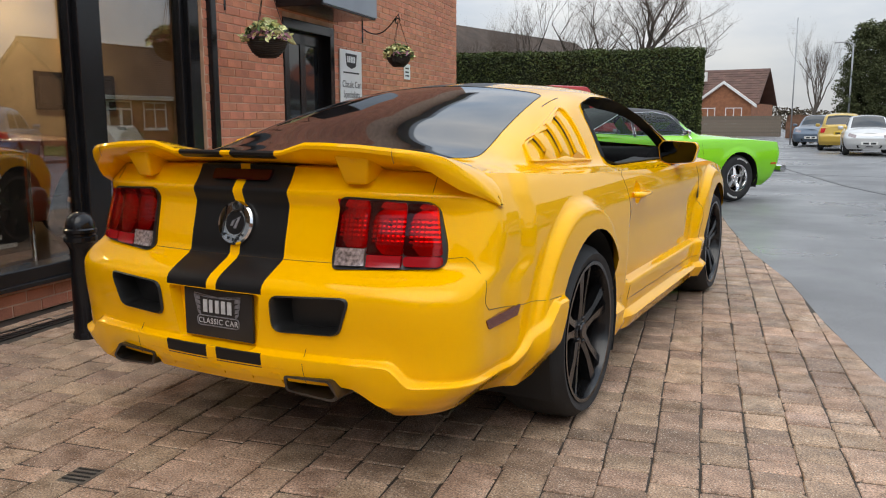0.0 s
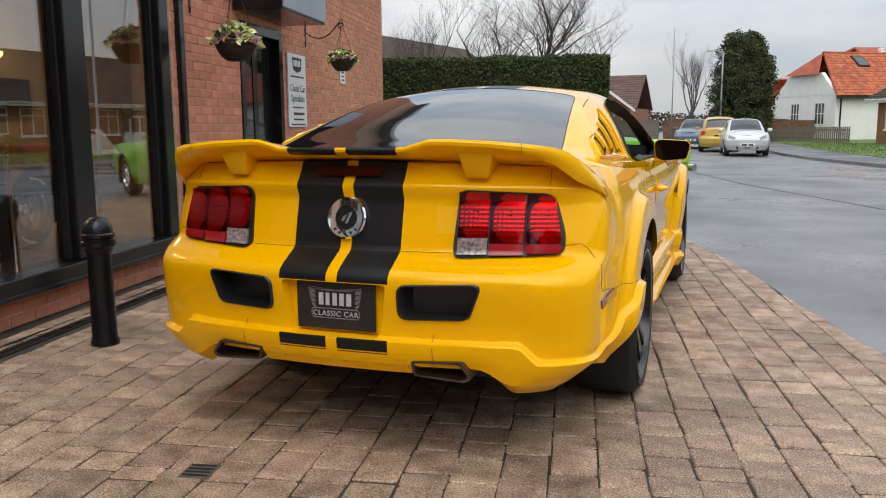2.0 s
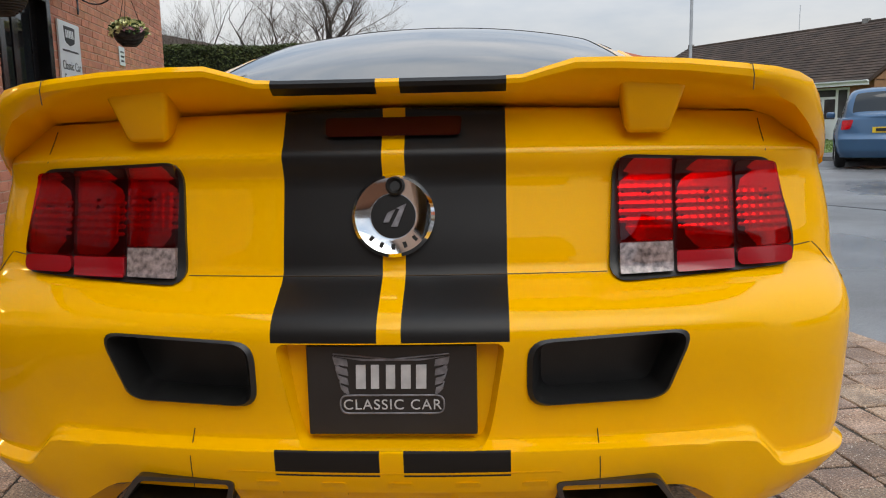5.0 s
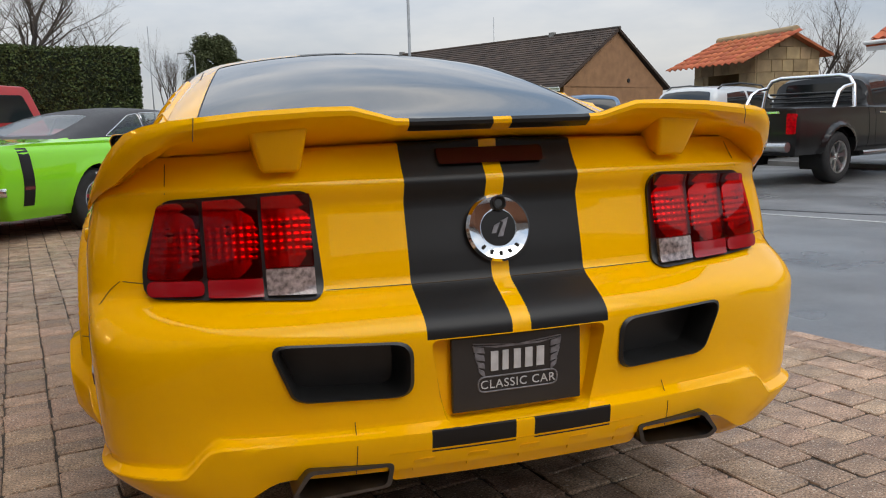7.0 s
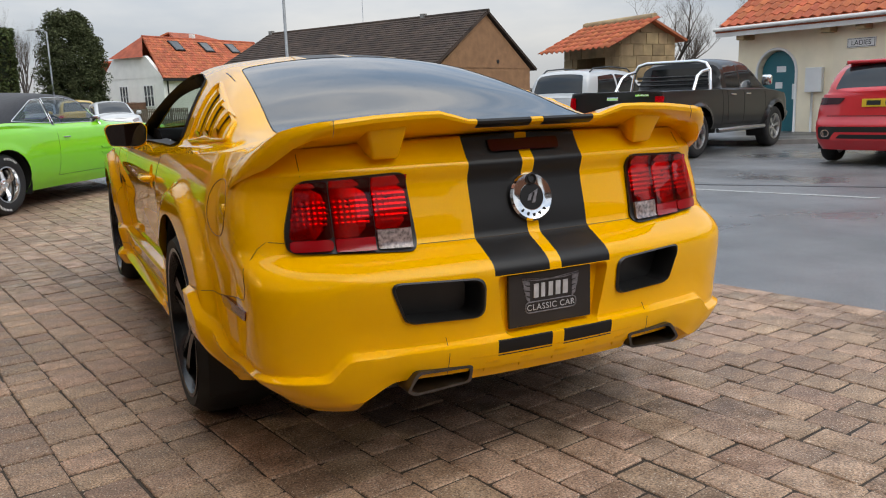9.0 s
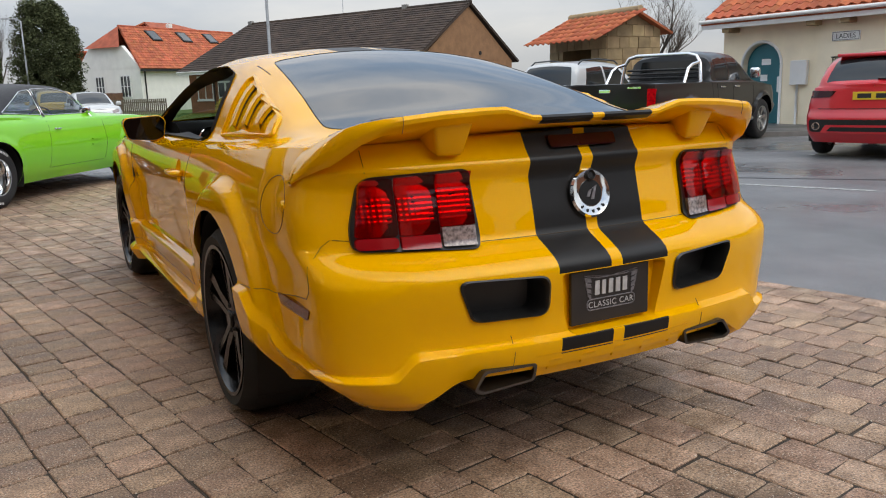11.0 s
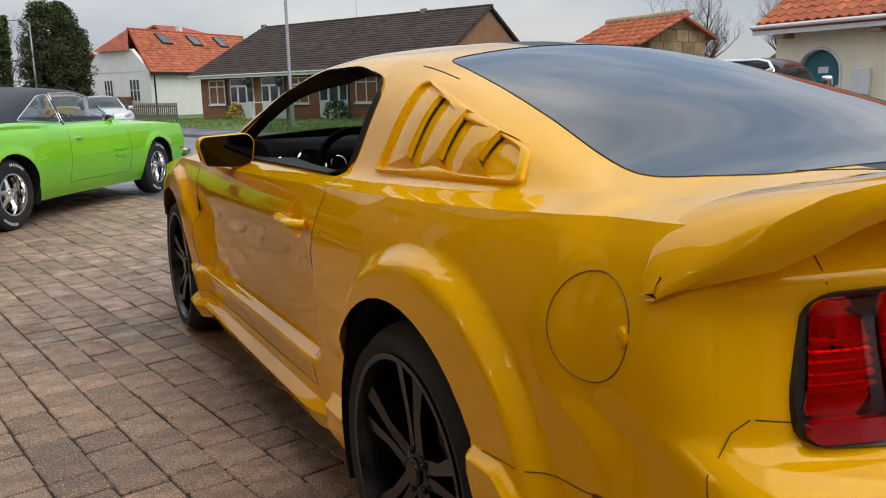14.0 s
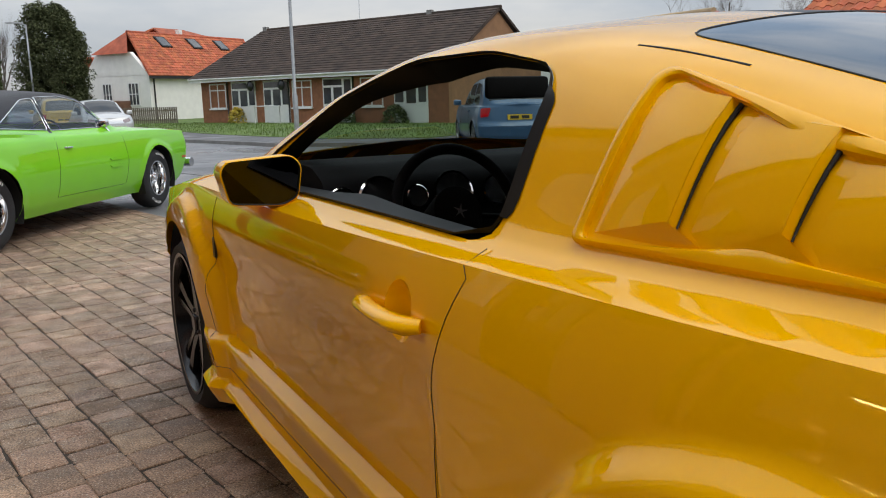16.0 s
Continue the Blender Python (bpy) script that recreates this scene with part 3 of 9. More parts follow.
# ---- the yellow coupe ----
REAR = [(0.20, -1.02), (0.26, -1.09), (0.34, -1.105), (0.44, -1.112), (0.47, -1.112), (0.50, -1.112), (0.56, -1.12), (0.62, -1.126), (0.658, -1.125),
        (0.676, -1.114), (0.690, -1.095), (0.712, -1.056), (0.73, -1.022), (0.742, -1.008), (0.80, -0.996), (0.87, -0.978), (0.915, -0.968), (0.944, -0.980), (0.957, -0.984), (0.968, -0.977), (0.985, -0.962), (1.03, -0.936), (1.05, -0.926)]


def valance_line(x, y):
    """Height of the valance's upper edge: level across the tail, lower at the corners, steep up to the wheel arch."""
    if x == 9 or y > -0.93:
        return 0.405 + 0.170 * min(1.0, max(0.0, (y + 0.67) / 0.21))
    return 0.465 - 0.060 * smooth01((abs(x) - 0.63) / 0.08)


def coupe_lip(x, y, z):
    """The low valance stands proud below its line."""
    if y > -0.30:
        return 0.0
    return 0.030 * smooth01((valance_line(x, y) - z) / 0.018) * smooth01((-0.33 - y) / 0.05)


def coupe_warp(zl, x, y):
    """Bends the mesh rows so that they run along the valance line."""
    if y > -0.30 or not 0.28 < zl < 0.70:
        return 0.0
    k = min(1.0, (zl - 0.28) / 0.13) if zl < 0.45 else min(1.0, (0.70 - zl) / 0.22)
    return (valance_line(x, y) - 0.45) * max(0.0, k) * smooth01((-0.30 - y) / 0.06)


def coupe_bottom(x, y):
    if y < -0.7 and x < 5:
        return 0.34 - 0.075 * smooth01((abs(x) - 0.50) / 0.14)
    return 0.20 + 0.075 * smooth01((-0.28 - y) / 0.06)


def coupe_arch_edge(dy, dz):
    """Outer edge of the wheel-arch flare, wider behind the wheel than before it."""
    a = math.atan2(dz, -dy)
    return 0.595 - 0.085 * smooth01((a - 0.6) / 1.6) - 0.085 * smooth01((a - 1.9) / 1.0)


def coupe_extra(y, z):
    e = 0.0
    # door: skin drawn in towards the rear scoop, with a ledge near the sill
    if 0.42 < y < 2.45:
        u = smooth01((y - 0.62) / 0.09) * smooth01((2.42 - y) / 0.25)
        e -= 0.030 * u * smooth01((0.86 - z) / 0.22) * smooth01((z - 0.425) / 0.02)
        e += 0.012 * u * smooth01((0.445 - z) / 0.03)
    # the valance tucks in under the tail behind the wheel
    if y < -0.30:
        e -= 0.095 * smooth01((0.44 - z) / 0.19) * smooth01((-0.30 - y) / 0.06)
    # sill skirt
    if 0.35 < y < 2.4:
        e += 0.045 * smooth01((0.30 - z) / 0.035) * smooth01((y - 0.38) / 0.40) * smooth01((2.4 - y) / 0.06)
    return e


coupe = Shell(
    levels=(0.20, 0.235, 0.265, 0.28, 0.295, 0.31, 0.33, 0.36, 0.40, 0.415, 0.425, 0.43, 0.437, 0.445, 0.452, 0.458, 0.465, 0.472, 0.48, 0.50, 0.53, 0.56, 0.59, 0.62, 0.64, 0.655, 0.67,
            0.685, 0.698, 0.71, 0.72, 0.73, 0.737, 0.745, 0.76, 0.775, 0.79, 0.805, 0.82, 0.835, 0.85, 0.865, 0.88, 0.895, 0.91, 0.923, 0.935, 0.952, 0.962, 0.970, 0.98, 0.995, 1.012, 1.03),
    nr=60, ns=190, nf=20, nc=34, bow=0.15, b_rear=0.24, n_rear=5.0,
    half_width=[(0.20, 0.83), (0.28, 0.87), (0.45, 0.897), (0.62, 0.907), (0.74, 0.908), (0.82, 0.904), (0.88, 0.894), (0.93, 0.880), (0.98, 0.860), (1.03, 0.828)],
    plan=[(-1.2, 0.945), (-0.9, 0.965), (-0.5, 0.995), (0.0, 1.0), (0.8, 0.995), (2.0, 1.0), (2.9, 0.985), (3.4, 0.93), (3.7, 0.88)],
    rear=REAR, front=[(0.2, 3.45), (0.35, 3.60), (0.6, 3.66), (0.8, 3.62), (1.03, 3.50)],
    shoulder=[(-1.0, 1.03), (-0.6, 1.015), (-0.1, 0.985), (0.5, 0.962), (1.2, 0.942), (2.0, 0.93), (2.6, 0.92), (3.0, 0.88), (3.4, 0.80), (3.7, 0.74)],
    crest=[(-1.0, 1.042), (-0.75, 1.048), (-0.56, 1.062), (-0.40, 1.105), (-0.1, 1.21), (0.2, 1.292), (0.5, 1.352), (0.8, 1.380), (1.1, 1.386), (1.4, 1.372), (1.7, 1.315), (2.0, 1.205), (2.3, 1.085), (2.42, 1.05), (2.7, 1.03), (3.1, 0.98), (3.4, 0.88), (3.7, 0.78)],
    rail_x=[(-1.0, 0.74), (-0.6, 0.72), (-0.3, 0.695), (0.0, 0.665), (0.4, 0.625), (0.8, 0.60), (1.2, 0.59), (1.5, 0.605), (1.8, 0.645), (2.1, 0.69), (2.4, 0.73), (3.0, 0.72), (3.7, 0.6)],
    rail_z=[(-1.0, 1.036), (-0.62, 1.032), (-0.4, 1.06), (-0.1, 1.145), (0.2, 1.222), (0.5, 1.282), (0.8, 1.315), (1.1, 1.325), (1.4, 1.308), (1.7, 1.245), (2.0, 1.135), (2.3, 1.01), (2.45, 0.96), (2.8, 0.94), (3.2, 0.89), (3.7, 0.76)],
    arches=((0.0, 0.35), (2.75, 0.35)), flare=(0.040, 0.44, 0.045), extra=coupe_extra, lip=coupe_lip, bottom=coupe_bottom,
    shelf=(0.085, 0.026), warp=coupe_warp, grade=0.45, arch_edge=coupe_arch_edge)

WINDOW = rounded([(0.640, 0.978), (0.638, 1.10), (0.648, 1.232), (0.70, 1.266), (0.95, 1.300), (1.30, 1.298), (1.62, 1.215), (1.95, 1.045), (2.06, 0.965)], 0.05)
GLASS_REAR = rounded([(-0.645, -0.47), (-0.515, 0.50), (0.515, 0.50), (0.645, -0.47), (0.40, -0.565), (0.0, -0.585), (-0.40, -0.565)], 0.06)
GLASS_FRONT = rounded([(-0.53, 1.50), (-0.60, 2.05), (-0.64, 2.32), (-0.35, 2.40), (0.0, 2.42), (0.35, 2.40), (0.64, 2.32), (0.60, 2.05), (0.53, 1.50), (0.0, 1.45)], 0.05)
POCKET = rounded([(0.245, 0.640), (0.520, 0.652), (0.478, 0.542), (0.455, 0.532), (0.245, 0.526)], 0.035, 5)
LIGHT = rounded([(0.405, 0.951), (0.715, 0.938), (0.757, 0.80), (0.755, 0.738), (0.392, 0.724)], 0.035, 5)
RECESS = rounded([(0.200, 0.640), (0.178, 0.50), (0.165, 0.452), (-0.165, 0.452), (-0.178, 0.50), (-0.200, 0.640)], 0.02)
DOOR = rounded([(0.595, 0.985), (0.575, 0.94), (0.612, 0.875), (0.645, 0.783), (0.695, 0.607), (0.705, 0.50), (0.68, 0.335), (2.20, 0.335), (2.30, 0.60), (2.18, 0.95), (2.05, 0.985)], 0.06)


def rear_patch(shell, poly, lift, depth, mats, name, parent, label="", sx=1, cell=0.02, bulge=0.0):
    """A panel that follows the tail, standing proud by lift, with a skirt of the given depth."""
    bm = bmesh.new()
    x0, x1 = min(p[0] for p in poly) - 0.03, max(p[0] for p in poly) + 0.03
    z0, z1 = min(p[1] for p in poly) - 0.03, max(p[1] for p in poly) + 0.03
    nx, nz = max(2, int((x1 - x0) / cell)), max(2, int((z1 - z0) / cell))
    vs = [[bm.verts.new((x0 + (x1 - x0) * i / nx, 0, z0 + (z1 - z0) * k / nz)) for k in range(nz + 1)] for i in range(nx + 1)]
    for i in range(nx):
        for k in range(nz):
            bm.faces.new((vs[i][k], vs[i + 1][k], vs[i + 1][k + 1], vs[i][k + 1]))
    keepers = set(carve(bm, poly, "y", lambda c: True))
    bmesh.ops.delete(bm, geom=[f for f in bm.faces if f not in keepers], context="FACES")
    bmesh.ops.remove_doubles(bm, verts=bm.verts, dist=0.0006)
    cx, cz = sum(p[0] for p in poly) / len(poly), sum(p[1] for p in poly) / len(poly)
    rad = max(math.hypot(p[0] - cx, p[1] - cz) for p in poly)
    rim = [e for e in bm.edges if e.is_boundary]
    rim_v = {v for e in rim for v in e.verts}
    r = bmesh.ops.extrude_edge_only(bm, edges=rim)
    moved = {g for g in r["geom"] if isinstance(g, bmesh.types.BMVert)}
    for v in bm.verts:
        y = shell.rear_y(v.co.x, v.co.z) - lift
        q = math.hypot(v.co.x - cx, v.co.z - cz) / rad
        v.co.y = y + (depth if v in moved else 0.0) - (bulge * (1 - q * q) if v not in moved else 0)
    if sx < 0:
        bmesh.ops.transform(bm, matrix=Matrix.Diagonal((-1, 1, 1, 1)), verts=bm.verts)
    bmesh.ops.recalc_face_normals(bm, faces=bm.faces)
    if sum(f.normal.y * f.calc_area() for f in bm.faces) > 0:
        bmesh.ops.reverse_faces(bm, faces=bm.faces)
    return part(name, bm, mats, parent, label, smooth=40)


def wheel(parent, x, y, r, width, rim_r, rim_mat, spokes, sx, m_hub="rim_black", z=None, style="flat", lettered=False, tread=60):
    """A wheel under a car: tyre, rim and disc. sx: the side its face looks to."""
    z = r if z is None else z
    hub = new("wheel")
    hub.empty_display_size = 0.1
    hub.parent = parent
    hub.matrix_basis = pose(x, y, z) @ Matrix.Diagonal((sx, 1, 1, 1))
    h = width / 2
    bm = bmesh.new()
    lathe(bm, [(rim_r, h - 0.006), (rim_r + 0.012, h), (rim_r + (r - rim_r) * 0.5, h + 0.006), (r - 0.03, h - 0.004), (r - 0.008, h - 0.028), (r, h - 0.055), (r + 0.001, 0), (r, -h + 0.055),
               (r - 0.02, -h + 0.012), (rim_r + 0.02, -h), (rim_r, -h + 0.01)], 56, axis="x", caps=False)
    tyre = part("tyre", bm, "rubber", hub, smooth=35)
    if lettered:
        for base in (0.9, 4.0):
            bm = bmesh.new()
            for k in range(9):
                a0 = base + k * 0.085
                rr0, rr1 = rim_r + (r - rim_r) * 0.50, rim_r + (r - rim_r) * 0.68
                vs = [bm.verts.new((h + 0.0075, rad * math.cos(a), rad * math.sin(a))) for rad, a in ((rr0, a0), (rr1, a0), (rr1, a0 + 0.045), (rr0, a0 + 0.045))]
                bm.faces.new(vs)
            part("sidewall_mark", bm, "white_paint", tyre, "white raised sidewall marking")
    bm = bmesh.new()
    lathe(bm, [(rim_r + 0.004, h - 0.002), (rim_r + 0.004, h + 0.003), (rim_r - 0.010, h + 0.002), (rim_r - 0.018, h - 0.02), (rim_r - 0.03, 0), (rim_r - 0.03, -h + 0.02), (rim_r, -h + 0.012)], 48, axis="x", caps=False)
    face = h - 0.012
    if style == "twin":
        for k in range(spokes):
            for side in (1, -1):
                m = Matrix.Rotation(2 * math.pi * k / spokes + 0.35, 4, "X")
                poly = [(0.045, side * 0.002), (rim_r * 0.42, side * 0.006), (rim_r - 0.010, side * 0.030), (rim_r - 0.010, side * 0.074), (rim_r * 0.50, side * 0.036), (0.045, side * 0.033)]
                hi, lo = [], []
                for rr, t in poly:
                    dip = 0.030 * (1 - rr / rim_r)
                    hi.append(bm.verts.new(m @ Vector((face - dip - 0.10 * (abs(t) - 0.02), rr, t))))
                    lo.append(bm.verts.new(m @ Vector((face - dip - 0.045, rr, t))))
                bm.faces.new(hi)
                for i in range(6):
                    bm.faces.new((hi[i], lo[i], lo[(i + 1) % 6], hi[(i + 1) % 6]))
    elif style == "flat":
        for k in range(spokes):
            a = 2 * math.pi * k / spokes + 0.2
            m = Matrix.Rotation(a, 4, "X")
            poly = [(0.055, -0.026), (rim_r * 0.55, -0.024), (rim_r - 0.012, -0.045), (rim_r - 0.012, 0.045), (rim_r * 0.55, 0.024), (0.055, 0.026)]
            lo = []
            hi = []
            for (rr, t) in poly:
                dip = 0.032 * (1 - (rr / rim_r)) ** 1.0
                hi.append(bm.verts.new(m @ Vector((face - dip, rr, t))))
                lo.append(bm.verts.new(m @ Vector((face - dip - 0.03, rr, t * 1.15))))
            n = len(poly)
            bm.faces.new(hi)
            for i in range(n):
                bm.faces.new((hi[i], lo[i], lo[(i + 1) % n], hi[(i + 1) % n]))
    else:
        for k in range(spokes):
            a = 2 * math.pi * k / spokes + 0.3
            m = Matrix.Rotation(a, 4, "X")
            hi, lo = [], []
            poly = [(0.04, -0.03), (rim_r * 0.6, -0.02), (rim_r - 0.03, -0.03), (rim_r - 0.03, 0.03), (rim_r * 0.6, 0.02), (0.04, 0.03)]
            for rr, t in poly:
                dip = 0.03 + 0.035 * rr / rim_r
                hi.append(bm.verts.new(m @ Vector((face - dip, rr, t))))
                lo.append(bm.verts.new(m @ Vector((face - dip - 0.03, rr, t))))
            bm.faces.new(hi)
            for i in range(6):
                bm.faces.new((hi[i], lo[i], lo[(i + 1) % 6], hi[(i + 1) % 6]))
    lathe(bm, [(0.07, face - 0.075), (0.068, face - 0.03), (0.05, face - 0.022)], 24, axis="x")
    bmesh.ops.recalc_face_normals(bm, faces=bm.faces)
    rim = part("rim", bm, rim_mat, hub, smooth=35)
    bm = bmesh.new()
    lathe(bm, [(0.034, face - 0.03), (0.034, face - 0.014), (0.028, face - 0.010)], 24, axis="x")
    part("centre_cap", bm, "steel" if style == "flat" else "rim_black" if style == "twin" else "chrome", rim)
    for k in range(5):
        a = 2 * math.pi * k / 5
        m = Matrix.Translation((face - 0.03, 0.05 * math.cos(a), 0.05 * math.sin(a)))
        lathe_bm = bmesh.new()
        lathe(lathe_bm, [(0.009, -0.01), (0.009, 0.012), (0.004, 0.016)], 8, axis="x")
        bmesh.ops.transform(lathe_bm, matrix=m, verts=lathe_bm.verts)
        part("wheel_nut", lathe_bm, "rim_black" if style == "twin" else "chrome", rim)
    bm = bmesh.new()
    lathe(bm, [(rim_r * 0.30, -0.005), (rim_r * 0.74, -0.005), (rim_r * 0.74, -0.03), (rim_r * 0.3, -0.03)], 32, axis="x")
    part("brake_disc", bm, "steel_dark" if style == "twin" else "steel", hub)
    return hub


def build_coupe():
    car = thing("sports_coupe", pose(0, 0, 0), "yellow sports coupe with black racing stripes on brick paving", "car")
    bm = coupe.build()
    for x in (-0.207, -0.021, 0.021, 0.207):
        bmesh.ops.bisect_plane(bm, geom=list(bm.verts) + list(bm.edges) + list(bm.faces), plane_co=(x, 0, 0), plane_no=(1, 0, 0), dist=1e-5)
    for z in (0.452, 0.404, 0.642):
        fs = [f for f in bm.faces if abs(f.calc_center_median().x) < 0.22 and f.calc_center_median().y < -0.9]
        bmesh.ops.bisect_plane(bm, geom=fs + list({v for f in fs for v in f.verts}) + list({e for f in fs for e in f.edges}), plane_co=(0, 0, z), plane_no=(0, 0, 1), dist=1e-5)
    # openings
    for sx in (1, -1):
        for ya in (0.0, 2.75):
            fs = carve(bm, ring_poly(ya, 0.35, 0.415, 44), "x", lambda c: c.x * sx > 0.4 and c.z < 0.85)
            bmesh.ops.delete(bm, geom=fs, context="FACES")
        fs = carve(bm, WINDOW, "x", lambda c: c.x * sx > 0.3 and c.z > 0.9)
        bmesh.ops.delete(bm, geom=fs, context="FACES")
        fs = carve(bm, [(p[0] * sx, p[1]) for p in POCKET], "y", lambda c: c.y < -0.8)
        bmesh.ops.delete(bm, geom=fs, context="FACES")
    fs = carve(bm, RECESS, "y", lambda c: c.y < -0.9)
    bmesh.ops.delete(bm, geom=fs, context="FACES")
    for f in bm.faces:
        c = f.calc_center_median()
        on = 0.021 < abs(c.x) < 0.207 and (c.z > 0.642 or (0.404 < c.z < 0.452 and c.y < -0.9))
        f.material_index = 1 if on else 0
    from_tree = BVHTree.FromBMesh(bm)
    glass = split(bm, carve(bm, GLASS_REAR, "z", lambda c: c.z > 1.0))
    part("rear_window", glass, ["tint_glass", "tint_glass"], car, "dark tinted rear window", smooth=30)
    glass = split(bm, carve(bm, GLASS_FRONT, "z", lambda c: c.z > 0.95))
    part("windscreen", glass, ["screen_glass", "screen_glass"], car, "clear windscreen", smooth=30).visible_shadow = False
    for sx in (1, -1):
        d = split(bm, carve(bm, DOOR, "x", lambda c: c.x * sx > 0.5 and c.z < 0.99))
        cup = split(d, carve(d, ring_poly(0.785, 0.845, 0.056, 28), "x", lambda c: c.x * sx > 0.5))
        door = part("door", d, "yellow_paint", car, smooth=45)
        bmesh.ops.subdivide_edges(cup, edges=[e for e in cup.edges if not e.is_boundary], cuts=3, use_grid_fill=True)
        for v in cup.verts:
            q = math.hypot(v.co.y - 0.785, v.co.z - 0.845) / 0.056
            v.co.x -= sx * 0.028 * max(0, 1 - q * q)
        part("handle_cup", cup, "yellow_paint", door, smooth=60)
        bmd = bmesh.new()
        y, z, x = 0.80, 0.842, 0.905
        hx = [(0.116, -0.004, 0.012), (0.108, 0.006, 0.019), (0.08, 0.016, 0.021), (0.03, 0.022, 0.021), (-0.03, 0.024, 0.022), (-0.075, 0.022, 0.025), (-0.105, 0.012, 0.026), (-0.118, -0.004, 0.020)]
        tube(bmd, [(x + dx, y + dy, z) for dy, dx, r in hx], [r for dy, dx, r in hx], 14, flat=0.6)
        bmesh.ops.transform(bmd, matrix=Matrix.Diagonal((sx, 1, 1, 1)), verts=bmd.verts)
        bmesh.ops.recalc_face_normals(bmd, faces=bmd.faces)
        part("door_handle", bmd, "yellow_paint", door, smooth=40)
        b2 = bmesh.new()
        lathe(b2, [(0.008, 0.0), (0.008, 0.004), (0.002, 0.004)], 12, axis="x")
        bmesh.ops.transform(b2, matrix=Matrix.Diagonal((sx, 1, 1, 1)) @ Matrix.Translation((x + 0.036, y - 0.078, z)), verts=b2.verts)
        part("key_lock", b2, "matte_black", door)
    lid = split(bm, [f for f in bm.faces if f.calc_center_median().y < -0.60 and abs(f.calc_center_median().x) < 0.70 and f.calc_center_median().z > 0.739])
    part("boot_lid", lid, ["yellow_paint", "stripe"], car, "yellow boot lid with two black stripes", smooth=35)
    bump = split(bm, [f for f in bm.faces if (f.calc_center_median().y < -0.86 and f.calc_center_median().z < 0.739) or
                      (f.calc_center_median().y < -0.34 and f.calc_center_median().z < 0.585)])
    part("rear_bumper", bump, ["yellow_paint", "stripe"], car, smooth=35)
    bonnet = split(bm, [f for f in bm.faces if f.calc_center_median().y > 2.3 and f.calc_center_median().z > 0.70 and abs(f.calc_center_median().x) < 0.72 and f.normal.z > 0.3])
    part("bonnet", bonnet, ["yellow_paint", "stripe"], car, smooth=35)
    part("body", bm, ["yellow_paint", "stripe"], car, smooth=35)

    # seams
    def seam(pts, way, name="panel_gap", r=0.0010, mat="gap", lift=0.0005, closed=False):
        got = drape(from_tree, dense(pts, 0.02, closed), lift, way)
        if len(got) < 2:
            return None
        b = bmesh.new()
        tube(b, got, r, 6, closed=closed, flat=1.0)
        return part(name, b, mat, car)
    for sx in (1, -1):
        seam([(sx * 2, y, z) for y, z in ((0.612, 0.975), (0.577, 0.94), (0.610, 0.875), (0.645, 0.783), (0.694, 0.607), (0.704, 0.50), (0.68, 0.345), (2.20, 0.335), (2.29, 0.58), (2.19, 0.93))], (-sx, 0, 0))
        seam([(sx * 0.70, -2, 0.95), (sx * 0.695, -2, 1.03)], (0, 1, 0))
        seam([(sx * 0.39, -2, 0.739), (sx * 0.021, -2, 0.739)], (0, 1, 0))
        seam([(sx * 0.757, -2, 0.767), (sx * 0.798, -2, 0.771)], (0, 1, 0))
        seam([(sx * 2, y, z) for y, z in ((-0.862, 0.771), (-0.850, 0.752), (-0.852, 0.70), (-0.862, 0.655), (-0.862, 0.632), (-0.840, 0.608), (-0.62, 0.584), (-0.45, 0.577), (-0.39, 0.572))], (-sx, 0, 0))
        seam([(sx * 0.36, -2, 0.478), (sx * 0.365, -2, 0.35)], (0, 1, 0))
        # black strip in the joint between roof and body side
        tagged(seam([(sx * (curve_at(coupe.rail_x, y) - 0.045), y, 3) for y in (0.30, 0.36, 0.42, 0.48, 0.54)], (0, 0, -1), "roof_strip", 0.0026, "matte_black", -0.001), "black roof joint strip")
    # fuel flap on the near side
    flap = [(-2, -0.609 + 0.088 * math.cos(a), 0.850 + 0.086 * math.sin(a)) for a in [2 * math.pi * k / 40 for k in range(40)]]
    seam(flap, (1, 0, 0), "fuel_flap", 0.0013, "gap_light", closed=True)
    b = bmesh.new()
    c = drape(from_tree, [(-2, -0.685, 0.852)], 0.0, (1, 0, 0))[0]
    lathe(b, [(0.014, -0.004), (0.013, 0.006), (0.008, 0.009)], 14, axis="x")
    bmesh.ops.transform(b, matrix=Matrix.Translation(c) @ Matrix.Diagonal((-1, 1, 1.25, 1)), verts=b.verts)
    part("fuel_flap_stop", b, "yellow_paint", car, smooth=40)

    # rear lamps
    for sx in (1, -1):
        lamp = rear_patch(coupe, LIGHT, 0.010, 0.02, "black_plastic", "tail_lamp", car, "three-part red tail lamp in a black surround", sx)
        edges = (0.408, 0.514, 0.631, 0.752)
        for k in range(3):
            xa, xb = edges[k] + 0.0035, edges[k + 1] - 0.0035
            tz = lambda x: 0.949 - 0.042 * (x - 0.405) - 0.004
            top_a, top_b = tz(xa), tz(xb)
            lo_a, lo_b = 0.737 + (0.006 if k == 2 else 0), 0.739 + (0.004 if k == 2 else 0)
            rr = 0.028 if k == 2 else 0.006
            split_z = 0.793 if k == 0 else 0.775
            up = rounded([(xa, top_a), (xb - (0.030 if k == 2 else 0), top_b), (xb, split_z + 0.0012), (xa, split_z + 0.0012)], 0.003 if k < 2 else 0.014)
            dn = rounded([(xa, split_z - 0.0012), (xb, split_z - 0.0012), (xb, lo_b), (xa, lo_a)], 0.003 if k < 2 else 0.016)
